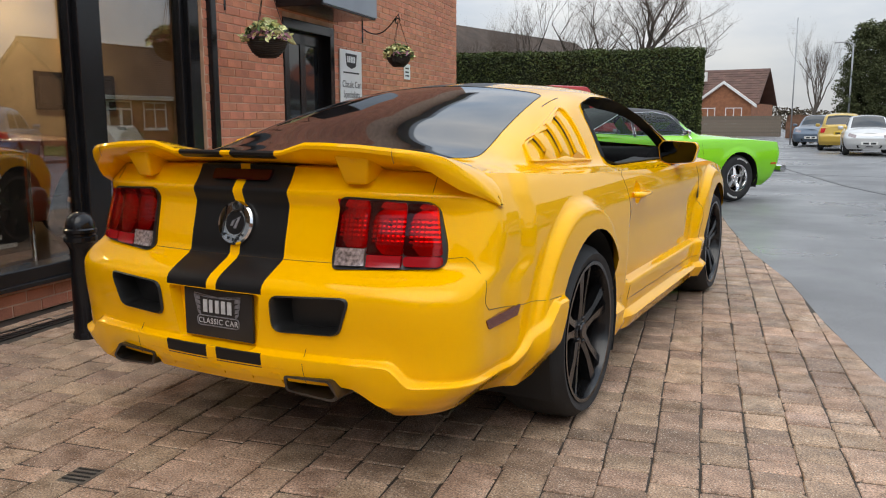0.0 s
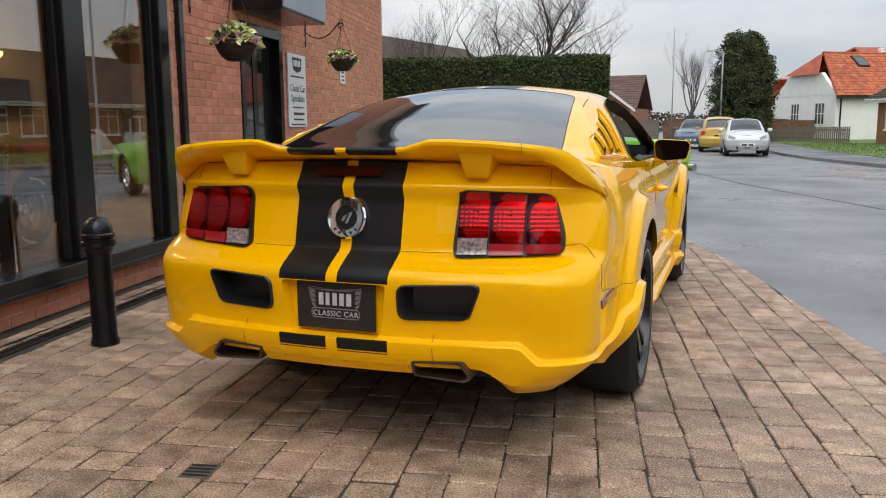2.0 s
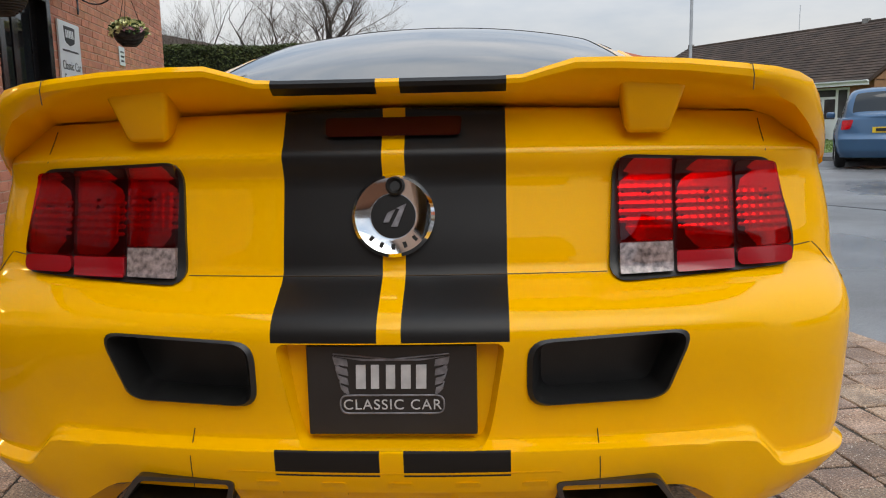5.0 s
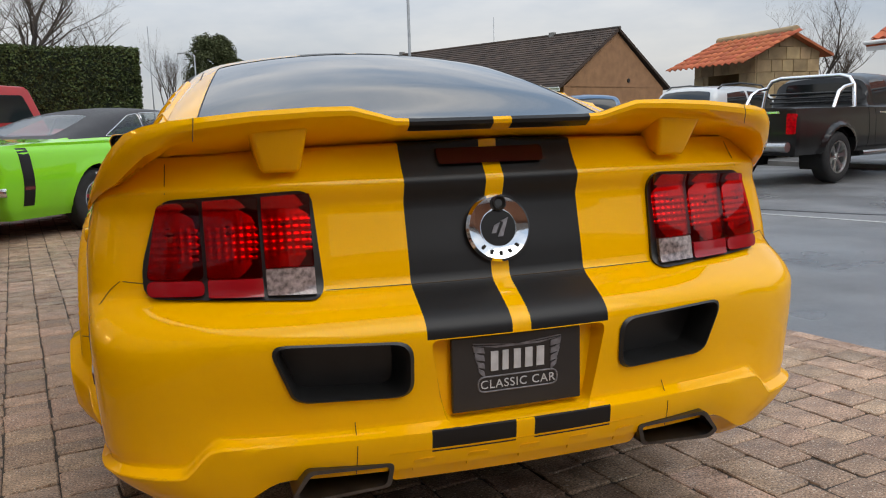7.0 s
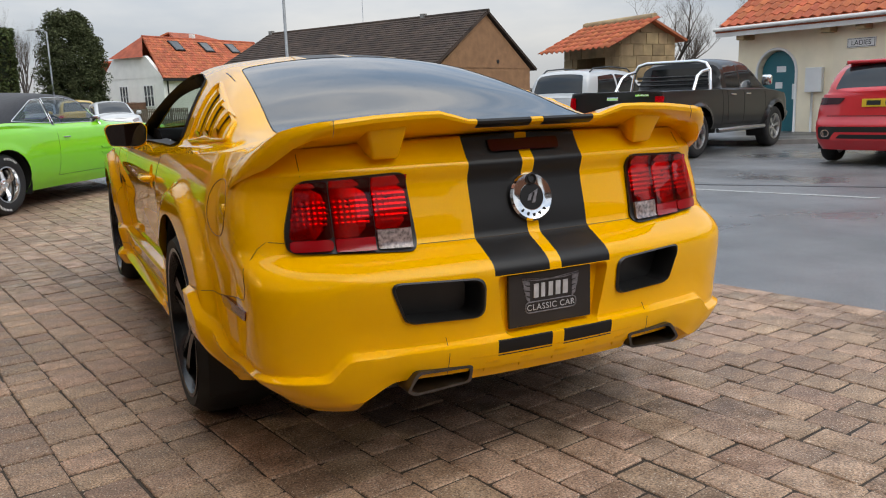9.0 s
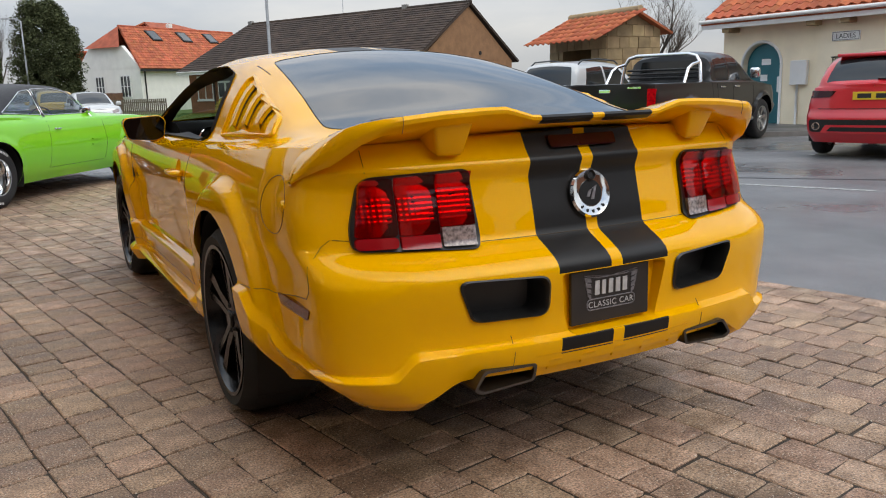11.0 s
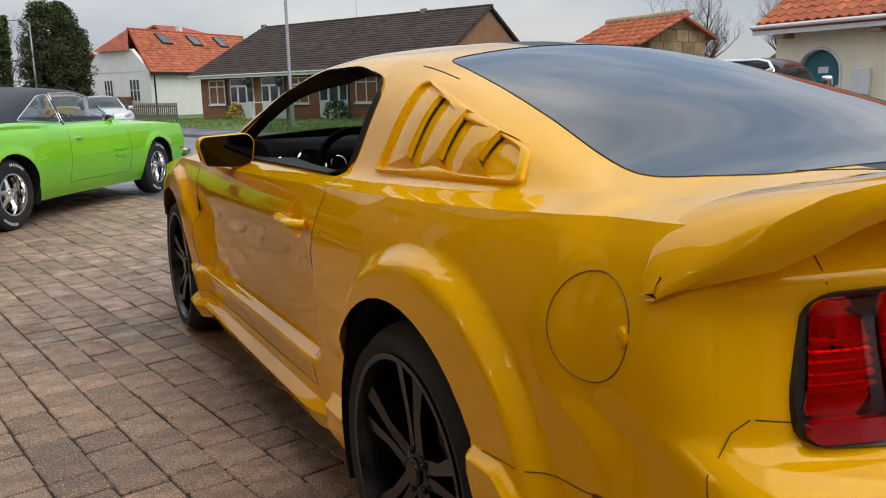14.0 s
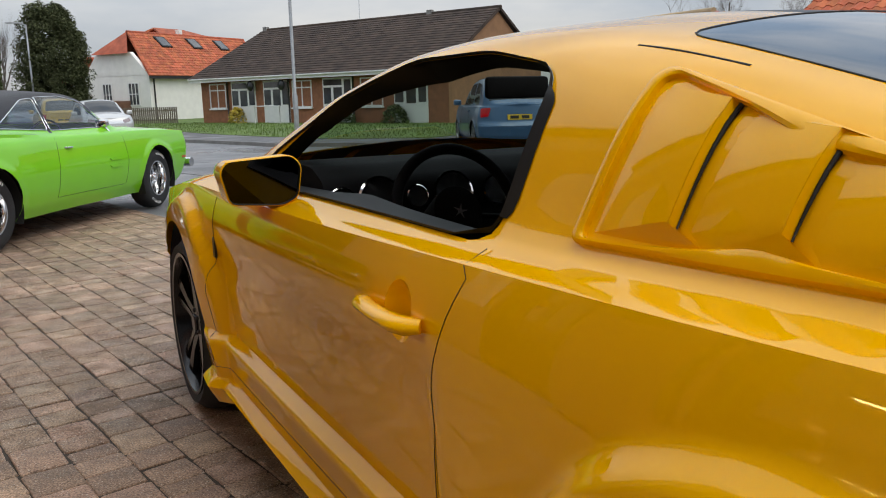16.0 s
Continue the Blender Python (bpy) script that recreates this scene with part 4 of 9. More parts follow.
            rear_patch(coupe, up, 0.024, 0.012, "lamp_glass", "lens", lamp, "clear red lens", sx, 0.012, 0.003)
            refl = rear_patch(coupe, up, 0.0115, 0.001, "reflector", "reflector", lamp, "faceted silver reflector", sx, 0.0042)
            rr2 = random.Random(5 + k)
            xm = (xa + xb) / 2 + 0.02
            zm = (top_a + split_z) / 2
            for v in refl.data.vertices:
                u, w = abs(v.co.x) - xm, v.co.z - zm
                v.co.y += 1.1 * u * u + 0.7 * w * w - 0.004 + (0.0016 * math.sin(v.co.z * 430) + 0.0009 * math.sin(u * 400)) * smooth01((0.046 - abs(w + 0.012)) / 0.02) + rr2.uniform(-0.0001, 0.0001)
            rear_patch(coupe, ring_poly(xm - 0.012, zm + 0.012, 0.013, 16), 0.0145, 0.004, "red_lens_dark", "bulb", lamp, "", sx, 0.012)
            rear_patch(coupe, dn, 0.022, 0.012, "clear_lens" if k == 0 else "red_lens_low", "lens", lamp, "clear reversing lens" if k == 0 else "", sx, 0.012, 0.002)
    rear_patch(coupe, rounded([(-0.127, 1.026), (0.127, 1.026), (0.124, 0.992), (-0.124, 0.992)], 0.008), 0.012, 0.014, "red_lens_dark", "brake_lamp", car, "dark red high brake lamp")
    # bumper pockets
    for sx in (1, -1):
        b = bmesh.new()
        rim = [(p[0] * sx, p[1]) for p in POCKET]
        cx, cz = sum(p[0] for p in rim) / len(rim), sum(p[1] for p in rim) / len(rim)
        rings = []
        for scale, dy in ((1.06, -0.003), (1.0, -0.008), (0.95, 0.004), (0.90, 0.05), (0.86, 0.075)):
            rings.append([b.verts.new((cx + (x - cx) * scale, coupe.rear_y(x, z) + dy, cz + (z - cz) * scale)) for x, z in rim])
        for a, c in zip(rings, rings[1:]):
            for i in range(len(rim)):
                b.faces.new((a[i], a[(i + 1) % len(rim)], c[(i + 1) % len(rim)], c[i]))
        b.faces.new(rings[-1])
        bmesh.ops.recalc_face_normals(b, faces=b.faces)
        part("bumper_vent", b, "black_plastic", car, "deep black bumper vent", smooth=40)
    # number plate recess
    b = bmesh.new()
    rings = []
    for scale, dy in ((1.0, 0.0), (0.985, 0.012), (0.955, 0.05)):
        rings.append([b.verts.new((x * scale, coupe.rear_y(x, z) * (0 if dy == 0.05 else 1) + (-1.078 if dy == 0.05 else dy), 0.545 + (z - 0.545) * scale)) for x, z in RECESS])
    for a, c in zip(rings, rings[1:]):
        for i in range(len(RECESS)):
            b.faces.new((a[i], a[(i + 1) % len(RECESS)], c[(i + 1) % len(RECESS)], c[i]))
    b.faces.new(rings[-1])
    bmesh.ops.recalc_face_normals(b, faces=b.faces)
    part("plate_recess", b, "yellow_paint", car, smooth=40)
    plate = part("show_plate", boxes((-0.150, 0.150, -1.098, -1.086, 0.468, 0.632), bevel=0.003), "plate_black", car, "black show plate with a silver winged badge")
    # badge of plain shapes: wings, frame and bars
    b = bmesh.new()
    for sx in (1, -1):
        for k in range(4):
            z0 = 0.606 - k * 0.017
            prism(b, [(sx * (0.078), z0), (sx * (0.103 - k * 0.004), z0 + 0.006), (sx * (0.100 - k * 0.005), z0 - 0.008), (sx * 0.076, z0 - 0.012)], -1.1005, -1.098)
    prism(b, [(-0.098, 0.612), (-0.05, 0.604), (0.05, 0.604), (0.098, 0.612), (0.05, 0.6075), (-0.05, 0.6075)], -1.1005, -1.098)
    for sx in (1, -1):
        wing = [(0.0, 0.6065), (0.102, 0.6165), (0.097, 0.597), (0.085, 0.588), (0.098, 0.588), (0.093, 0.572), (0.083, 0.566), (0.092, 0.566), (0.089, 0.553), (0.078, 0.543)]
        tube(b, [(sx * x, -1.099, z) for x, z in wing], 0.0015, 5)
    frame_pts = rounded([(-0.092, 0.541), (0.092, 0.541), (0.092, 0.508), (-0.092, 0.508)], 0.016)
    tube(b, [(x, -1.099, z) for x, z in frame_pts], 0.0018, 6, closed=True)
    part("winged_badge", b, "badge_silver", plate)
    for k, w in enumerate((0.017, 0.014, 0.016, 0.017, 0.018)):
        x = -0.062 + k * 0.0265
        b = bmesh.new()
        prism(b, [(x, 0.5965), (x + w, 0.5965), (x + w - 0.001, 0.5535), (x - 0.001, 0.5535)], -1.1008, -1.098)
        part("badge_bar", b, "badge_light", plate)
    cu = bpy.data.curves.new("lettering", "FONT")
    cu.body, cu.size, cu.align_x, cu.extrude, cu.space_character = "CLASSIC CAR", 0.0265, "CENTER", 0.0005, 1.12
    t = new("lettering", cu)
    me = bpy.data.meshes.new_from_object(t)
    bpy.data.objects.remove(t)
    me.materials.append(M["badge_light"])
    t = new("lettering", me)
    t.matrix_basis = pose(0.0, -1.0993, 0.5152, 90, 0, 0)
    t.parent = plate
    # lower valance panel between the tailpipes, with raised bars
    valance = rear_patch(coupe, rounded([(-0.30, 0.412), (0.30, 0.412), (0.285, 0.336), (-0.285, 0.336)], 0.012), -0.004, 0.03, "yellow_paint", "lower_valance", car)
    for v in valance.data.vertices:
        v.co.y += max(0, 0.41 - v.co.z) * 0.45
    for k in range(5):
        x = -0.245 + k * 0.118
        bar = rear_patch(coupe, rounded([(x, 0.392), (x + 0.045, 0.392), (x + 0.045, 0.356), (x, 0.356)], 0.006), 0.001, 0.006, "yellow_paint", "raised_bar", valance)
        for v in bar.data.vertices:
            v.co.y += max(0, 0.41 - v.co.z) * 0.45
    # filler-style round badge
    b = bmesh.new()
    yb = coupe.rear_y(0, 0.845)
    lathe(b, [(0.074, 0.0), (0.076, -0.010), (0.070, -0.016), (0.045, -0.010), (0.041, -0.010)], 48, axis="y")
    tilt = Matrix.Translation((0.0, yb - 0.003, 0.845)) @ Matrix.Rotation(radians(-12), 4, "X")
    bmesh.ops.transform(b, matrix=tilt, verts=b.verts)
    badge = part("round_badge", b, "chrome", car, "round chrome badge on the boot lid", smooth=30)
    b = bmesh.new()
    lathe(b, [(0.041, -0.010), (0.041, -0.012), (0.0005, -0.012)], 40, axis="y")
    bmesh.ops.transform(b, matrix=tilt, verts=b.verts)
    part("badge_centre", b, "stripe", badge, smooth=30)
    b = bmesh.new()
    prism(b, [(-0.018, -0.012), (-0.008, -0.012), (0.004, 0.012), (-0.010, 0.006)], -0.0145, -0.012)
    prism(b, [(-0.004, -0.02), (0.008, -0.02), (0.024, 0.022), (0.006, 0.014), (0.012, 0.012)], -0.0145, -0.012)
    bmesh.ops.transform(b, matrix=tilt, verts=b.verts)
    part("badge_mark", b, "badge_silver", badge)
    for k in range(5):
        b = bmesh.new()
        a = radians(-90 - 44 + k * 22)
        mm = Matrix.Translation((0.057 * math.cos(a), 0, 0.057 * math.sin(a))) @ Matrix.Rotation(-(a + math.pi / 2), 4, "Y")
        vs = [b.verts.new(mm @ Vector(p)) for p in ((-0.0032, -0.0156, -0.005), (0.0032, -0.0156, -0.005), (0.0032, -0.0156, 0.005), (-0.0032, -0.0156, 0.005))]
        b.faces.new(vs)
        bmesh.ops.transform(b, matrix=tilt, verts=b.verts)
        part("badge_bar", b, "matte_black", badge)
    b = bmesh.new()
    lathe(b, [(0.0175, -0.006), (0.0175, -0.018), (0.014, -0.021), (0.009, -0.015), (0.0005, -0.015)], 24, axis="y")
    bmesh.ops.transform(b, matrix=tilt @ Matrix.Translation((0.004, 0, 0.0545)), verts=b.verts)
    part("lock", b, "black_plastic", badge, "black round lock", smooth=40)

    # spoiler
    rows = [(0.0, -1.035, 1.092, -0.74, 1.066, 0.026), (0.19, -1.035, 1.092, -0.74, 1.066, 0.026), (0.235, -1.035, 1.094, -0.74, 1.066, 0.027), (0.275, -1.035, 1.106, -0.74, 1.068, 0.030), (0.325, -1.034, 1.120, -0.735, 1.070, 0.034),
            (0.40, -1.032, 1.120, -0.735, 1.071, 0.036), (0.52, -1.022, 1.115, -0.73, 1.070, 0.038), (0.62, -1.006, 1.106, -0.725, 1.066, 0.040), (0.68, -0.990, 1.100, -0.72, 1.062, 0.045),
            (0.73, -0.965, 1.091, -0.715, 1.054, 0.058), (0.765, -0.935, 1.078, -0.705, 1.042, 0.075), (0.793, -0.898, 1.052, -0.70, 1.026, 0.075), (0.818, -0.858, 1.020, -0.695, 1.006, 0.058),
            (0.840, -0.812, 0.984, -0.70, 0.982, 0.040), (0.856, -0.772, 0.952, -0.705, 0.955, 0.024), (0.866, -0.737, 0.922, -0.715, 0.928, 0.008)]
    b = bmesh.new()
    full = [(-r[0], *r[1:]) for r in rows[:0:-1]] + rows
    rings = []
    for x, yt, zt, yl, zl, th in full:
        zm, ym = (zt + zl) / 2 - 0.006, (yt + yl) / 2
        sec = [(yt, zt - th * 0.55), (yt - 0.002, zt - th * 0.25), (yt + 0.006, zt), (yt + 0.03, zt - 0.002), (ym, zm + 0.006), (yl - 0.02, zl), (yl, zl - 0.006), (yl - 0.004, zl - th * 0.5),
               (yl - 0.03, zl - th * 0.8), (ym, zm - th * 0.9), (yt + 0.02, zt - th)]
        if abs(x) < 0.70:
            sec[7:11] = [(yl - 0.004, 1.028), (-0.865, 1.030), (-0.905, 1.047), (yt + 0.02, zt - th)]
        rings.append([b.verts.new((x, y, z)) for y, z in sec])
    for a, c in zip(rings, rings[1:]):
        for i in range(len(a)):
            f = b.faces.new((a[i], a[(i + 1) % len(a)], c[(i + 1) % len(a)], c[i]))
    b.faces.new(rings[0])
    b.faces.new(rings[-1][::-1])
    for x in (-0.207, -0.021, 0.021, 0.207):
        bmesh.ops.bisect_plane(b, geom=list(b.verts) + list(b.edges) + list(b.faces), plane_co=(x, 0, 0), plane_no=(1, 0, 0), dist=1e-5)
    for f in b.faces:
        c = f.calc_center_median()
        f.material_index = 1 if 0.021 < abs(c.x) < 0.207 and (c.z > 1.083 or c.y < -1.02) else 0
    bmesh.ops.recalc_face_normals(b, faces=b.faces)
    sp = part("rear_spoiler", b, ["yellow_paint", "stripe"], car, "yellow winged boot spoiler with striped middle", smooth=38)
    for sx in (1, -1):
        b = bmesh.new()
        lo = [(0.425, -0.960), (0.505, -0.950), (0.515, -0.80), (0.435, -0.80)]
        hi = [(0.405, -1.005), (0.535, -0.995), (0.535, -0.80), (0.405, -0.80)]
        a = [b.verts.new((x * sx, y, z)) for (x, y), z in zip(lo, (0.985, 0.985, 1.03, 1.03))]
        c = [b.verts.new((x * sx, y, z)) for (x, y), z in zip(hi, (1.098, 1.098, 1.08, 1.08))]
        b.faces.new(a), b.faces.new(c)
        for i in range(4):
            b.faces.new((a[i], a[(i + 1) % 4], c[(i + 1) % 4], c[i]))
        bmesh.ops.recalc_face_normals(b, faces=b.faces)
        bmesh.ops.bevel(b, geom=list(b.edges), offset=0.012, segments=3, profile=0.5, affect="EDGES")
        part("spoiler_stand", b, "yellow_paint", sp, smooth=50)
        b = bmesh.new()
        tube(b, [(sx * 0.636, -1.004, 1.06), (sx * 0.634, -1.012, 1.085), (sx * 0.632, -1.006, 1.1045), (sx * 0.628, -0.88, 1.0995), (sx * 0.626, -0.77, 1.089)], 0.0010, 6)
        part("panel_gap", b, "gap", sp)

    # louvred quarter panels: a raised rim round three louvres that open to the rear
    for sx in (1, -1):
        def on(y, z, lift):
            p = drape(from_tree, [(sx * 2, y, z)], 0.0, (-sx, 0, 0))
            return Vector(((p[0].x if p else sx * 0.75) + sx * lift * 0.75, y, z + lift * 0.65))
        quad = rounded([(0.445, 1.006), (0.418, 1.240), (0.395, 1.247), (-0.205, 1.093), (-0.245, 1.030)], 0.02)
        cy, cz = 0.13, 1.09
        def dense_ring(inset):
            out = []
            m = len(quad)
            for i in range(m):
                (y0, z0), (y1, z1) = quad[i], quad[(i + 1) % m]
                steps = max(1, int(math.hypot(y1 - y0, z1 - z0) / 0.03))
                for q in range(steps):
                    y, z = y0 + (y1 - y0) * q / steps, z0 + (z1 - z0) * q / steps
                    d = Vector((cy - y, cz - z)).normalized() * inset
                    out.append((y + d.x, z + d.y))
            return out
        b = bmesh.new()
        rings = [[b.verts.new(on(y, z, lift)) for y, z in dense_ring(inset)] for inset, lift in ((-0.004, -0.004), (0.0, 0.009), (0.006, 0.012), (0.016, 0.012), (0.021, 0.009), (0.022, -0.004))]
        for a, c in zip(rings, rings[1:]):
            for i in range(len(a)):
                b.faces.new((a[i], a[(i + 1) % len(a)], c[(i + 1) % len(a)], c[i]))
        bmesh.ops.recalc_face_normals(b, faces=b.faces)
        panel = part("quarter_panel_cover", b, "yellow_paint", car, "louvred quarter window cover", smooth=35)
        crest = ((0.262, 1.046, 0.250, 1.196), (0.098, 1.054, 0.086, 1.163), (-0.072, 1.062, -0.094, 1.120))
        foot = ((0.425, 1.022, 0.400, 1.228), (0.205, 1.026, 0.185, 1.186), (0.040, 1.030, 0.020, 1.150))
        base = ((0.250, 1.046, 0.238, 1.190), (0.086, 1.054, 0.074, 1.158))
        for k in range(3):
            yb, zb, yt, zt = crest[k]
            fy, fz, gy, gz = foot[k]
            tail, hook = on(yb - 0.058, 1.028, 0.002), on(yt - 0.062, zt - 0.010, 0.002)
            b = bmesh.new()
            n = 6
            front, back, edge, under = [], [], [], []
            sy, sz, ey, ez = (fy, fz, gy, gz) if k == 0 else base[k - 1]
            for i in range(n + 1):
                u = i / n
                front.append(b.verts.new(on(sy + (ey - sy) * u, sz + (ez - sz) * u, -0.002)))
                y, z = yb + (yt - yb) * u, zb + (zt - zb) * u
                back.append(b.verts.new(on(y + 0.004, z, 0.019)))
                edge.append(b.verts.new(on(y - 0.001, z, 0.018)))
            for i in range(n):
                b.faces.new((front[i], front[i + 1], back[i + 1], back[i]))
                b.faces.new((back[i], back[i + 1], edge[i + 1], edge[i]))
            tl, hk = b.verts.new(tail), b.verts.new(hook)
            if k == 0:
                b.faces.new((front[0], back[0], edge[0], tl))
                b.faces.new((front[-1], back[-1], edge[-1], hk))
            else:
                pt = b.verts.new(on(crest[k - 1][0] - 0.058, 1.028, 0.0))
                ph = b.verts.new(on(crest[k - 1][2] - 0.062, crest[k - 1][3] - 0.010, 0.0))
                b.faces.new((front[0], back[0], pt))
                b.faces.new((pt, back[0], edge[0], tl))
                b.faces.new((front[-1], back[-1], ph))
                b.faces.new((ph, back[-1], edge[-1], hk))
            bmesh.ops.recalc_face_normals(b, faces=b.faces)
            lou = part("louvre", b, "yellow_paint", panel, smooth=28)
            b = bmesh.new()
            lip = [b.verts.new(on(yb + (yt - yb) * i / n - 0.0005, zb + (zt - zb) * i / n, 0.017)) for i in range(n + 1)]
            low = [b.verts.new(on(yb + (yt - yb) * i / n - 0.006, zb + (zt - zb) * i / n, 0.001)) for i in range(n + 1)]
            for i in range(n):
                b.faces.new((lip[i], lip[i + 1], low[i + 1], low[i]))
            b.faces.new((lip[-1], low[-1], b.verts.new(hook)))
            part("louvre_step", b, "yellow_paint", panel)
            # black bar at the step's foot stands in for shade under the louvre edge
            b = bmesh.new()
            tube(b, [on(yb + (yt - yb) * i / n - 0.007, zb + (zt - zb) * i / n, 0.0045) for i in range(n + 1)], [0.0014 + 0.0022 * i / n for i in range(n + 1)], 6)
            part("louvre_slot", b, "matte_black", panel)
    # side windows: black trim and belt strip
    for sx in (1, -1):
        pts = drape(from_tree, [(sx * 2, y, z) for y, z in WINDOW], 0, (-sx, 0, 0))
        b = bmesh.new()
        ring0, ring1, ring2 = [], [], []
        cy, cz = 1.25, 1.12
        for y, z in [(q.x, q.y) for q in dense([(p[0], p[1], 0) for p in WINDOW], 0.04, True)]:
            e = Vector((y - cy, z - cz))
            o = e * (1 + 0.026 / e.length)
            i = e * (1 - (0.050 if e.y > 0 else 0.024) / e.length)
            h = drape(from_tree, [(sx * 2, cy + e.x * 0.97, cz + e.y * 0.97)], 0, (-sx, 0, 0))
            xo = h[0].x if h else sx * 0.7
            co0, n0, _, _ = from_tree.find_nearest(Vector((xo, cy + o.x, cz + o.y)))
            co1, n1, _, _ = from_tree.find_nearest(Vector((xo, y, z)))
            n0, n1 = (n0 if n0.x * sx > 0 else -n0), (n1 if n1.x * sx > 0 else -n1)
            ring0.append(b.verts.new(co0 + n0 * 0.002))
            ring1.append(b.verts.new(co1 + n1 * 0.009))
            ring2.append(b.verts.new((co1.x - sx * 0.05, cy + i.x, cz + i.y)))
        for a, c in ((ring0, ring1), (ring1, ring2)):
            for i in range(len(a)):
                b.faces.new((a[i], a[(i + 1) % len(a)], c[(i + 1) % len(a)], c[i]))
        bmesh.ops.recalc_face_normals(b, faces=b.faces)
        part("window_trim", b, "trim_black", car, "satin black window trim", smooth=50)
    # rear window edge
    b = bmesh.new()
    got = drape(from_tree, [(x, y, 3) for x, y in dense([(p[0], p[1], 0) for p in GLASS_REAR], 0.04, True) and [(q.x, q.y) for q in dense([(p[0], p[1], 0) for p in GLASS_REAR], 0.04, True)]], 0.0, (0, 0, -1))
    tube(b, got, 0.0020, 6, closed=True)
    part("window_seal", b, "matte_black", car)
    # door mirrors
    for sx in (1, -1):
        b = bmesh.new()
        prof = rounded([(0.805, 0.962), (0.792, 1.050), (0.82, 1.077), (0.995, 1.067), (1.012, 1.040), (0.99, 0.955), (0.85, 0.943)], 0.02)
        cx, cz = 0.90, 1.010
        rings = []
        for y, s in ((1.58, 0.965), (1.583, 1.0), (1.64, 1.0), (1.69, 0.92), (1.725, 0.72), (1.74, 0.40)):
            rings.append([b.verts.new((sx * (cx + (x - cx) * s), y, cz + (z - cz) * s)) for x, z in prof])
        for a, c in zip(rings, rings[1:]):
            for i in range(len(prof)):
                b.faces.new((a[i], a[(i + 1) % len(prof)], c[(i + 1) % len(prof)], c[i]))
        b.faces.new(rings[-1])
        bmesh.ops.recalc_face_normals(b, faces=b.faces)
        mir = part("door_mirror", b, "yellow_paint", car, "yellow door mirror", smooth=45)
        b = bmesh.new()
        f1 = [b.verts.new((sx * (cx + (x - cx) * 0.965), 1.580, cz + (z - cz) * 0.965)) for x, z in prof]
        f2 = [b.verts.new((sx * (cx + (x - cx) * 0.93), 1.594, cz + (z - cz) * 0.92)) for x, z in prof]
        for i in range(len(prof)):
            b.faces.new((f1[i], f1[(i + 1) % len(prof)], f2[(i + 1) % len(prof)], f2[i]))
        part("mirror_rim", b, "black_plastic", mir, smooth=45)
        b = bmesh.new()
        b.faces.new([b.verts.new((sx * (cx + (x - cx) * 0.93), 1.593 + 0.05 * (x - cx), cz + (z - cz) * 0.92)) for x, z in prof])
        part("mirror_glass", b, "mirror_glass", mir)
        b = bmesh.new()
        box(b, 0.79, 0.87, 1.63, 1.70, 0.935, 0.972, 0.012)
        bmesh.ops.transform(b, matrix=Matrix.Diagonal((sx, 1, 1, 1)), verts=b.verts)
        bmesh.ops.recalc_face_normals(b, faces=b.faces)
        part("mirror_arm", b, "yellow_paint", mir, smooth=40)
    # side marker lamps and small wing badges
    for sx in (1, -1):
        b = bmesh.new()
        q = rounded([(-0.86, 0.578), (-0.84, 0.545), (-0.66, 0.555), (-0.645, 0.592)], 0.008)
        a = drape(from_tree, [(sx * 2, y, z) for y, z in q], 0.004, (-sx, 0, 0))
        b.faces.new([b.verts.new(p) for p in a])
        r = bmesh.ops.extrude_face_region(b, geom=list(b.faces))
        bmesh.ops.translate(b, vec=(-sx * 0.012, 0, 0), verts=[g for g in r["geom"] if isinstance(g, bmesh.types.BMVert)])
        bmesh.ops.recalc_face_normals(b, faces=b.faces)
        part("side_marker", b, "marker_red", car, "dark red side marker lamp")
        b = bmesh.new()
        box(b, -0.004, 0.004, 2.235, 2.265, 0.70, 0.775, 0.002)
        x = drape(from_tree, [(sx * 2, 2.25, 0.74)], 0, (-sx, 0, 0))[0].x
        bmesh.ops.transform(b, matrix=Matrix.Translation((x, 0, 0)), verts=b.verts)
        part("wing_badge", b, "black_plastic", car)
    # exhaust tips
    for sx in (1, -1):
        b = bmesh.new()
        out = rounded([(0.285, 0.388), (0.295, 0.338), (0.475, 0.330), (0.50, 0.345), (0.465, 0.398)], 0.012)
        inn = [(0.388 + (x - 0.388) * 0.90, 0.362 + (z - 0.362) * 0.76) for x, z in out]
        rings = [[b.verts.new((sx * x, y, z)) for x, z in pp] for pp, y in ((out, -0.85), (out, -1.118), (inn, -1.118), (inn, -0.90))]
        for a, c in zip(rings, rings[1:]):
            for i in range(len(out)):
                b.faces.new((a[i], a[(i + 1) % len(out)], c[(i + 1) % len(out)], c[i]))
        b.faces.new(rings[-1])
        bmesh.ops.recalc_face_normals(b, faces=b.faces)
        part("exhaust_tip", b, "exhaust", car, "wide squared exhaust tip", smooth=35)
    # underside and wheel wells
    part("underbody", boxes((-0.72, 0.72, -0.42, 3.3, 0.22, 0.26), (-0.55, 0.55, -0.95, -0.42, 0.30, 0.45), bevel=0.01), "matte_black", car)
    for sx in (1, -1):
        for ya in (0.0, 2.75):
            b = bmesh.new()
            rings = []
            for x in (0.915 if ya == 0 else 0.905, 0.60):
                rings.append([b.verts.new((sx * x, ya + 0.416 * math.cos(a), 0.35 + 0.416 * math.sin(a))) for a in [math.pi * (-0.14 + 1.28 * k / 24) for k in range(25)]])
            for i in range(24):
                b.faces.new((rings[0][i], rings[0][i + 1], rings[1][i + 1], rings[1][i]))
            b.faces.new(rings[1])
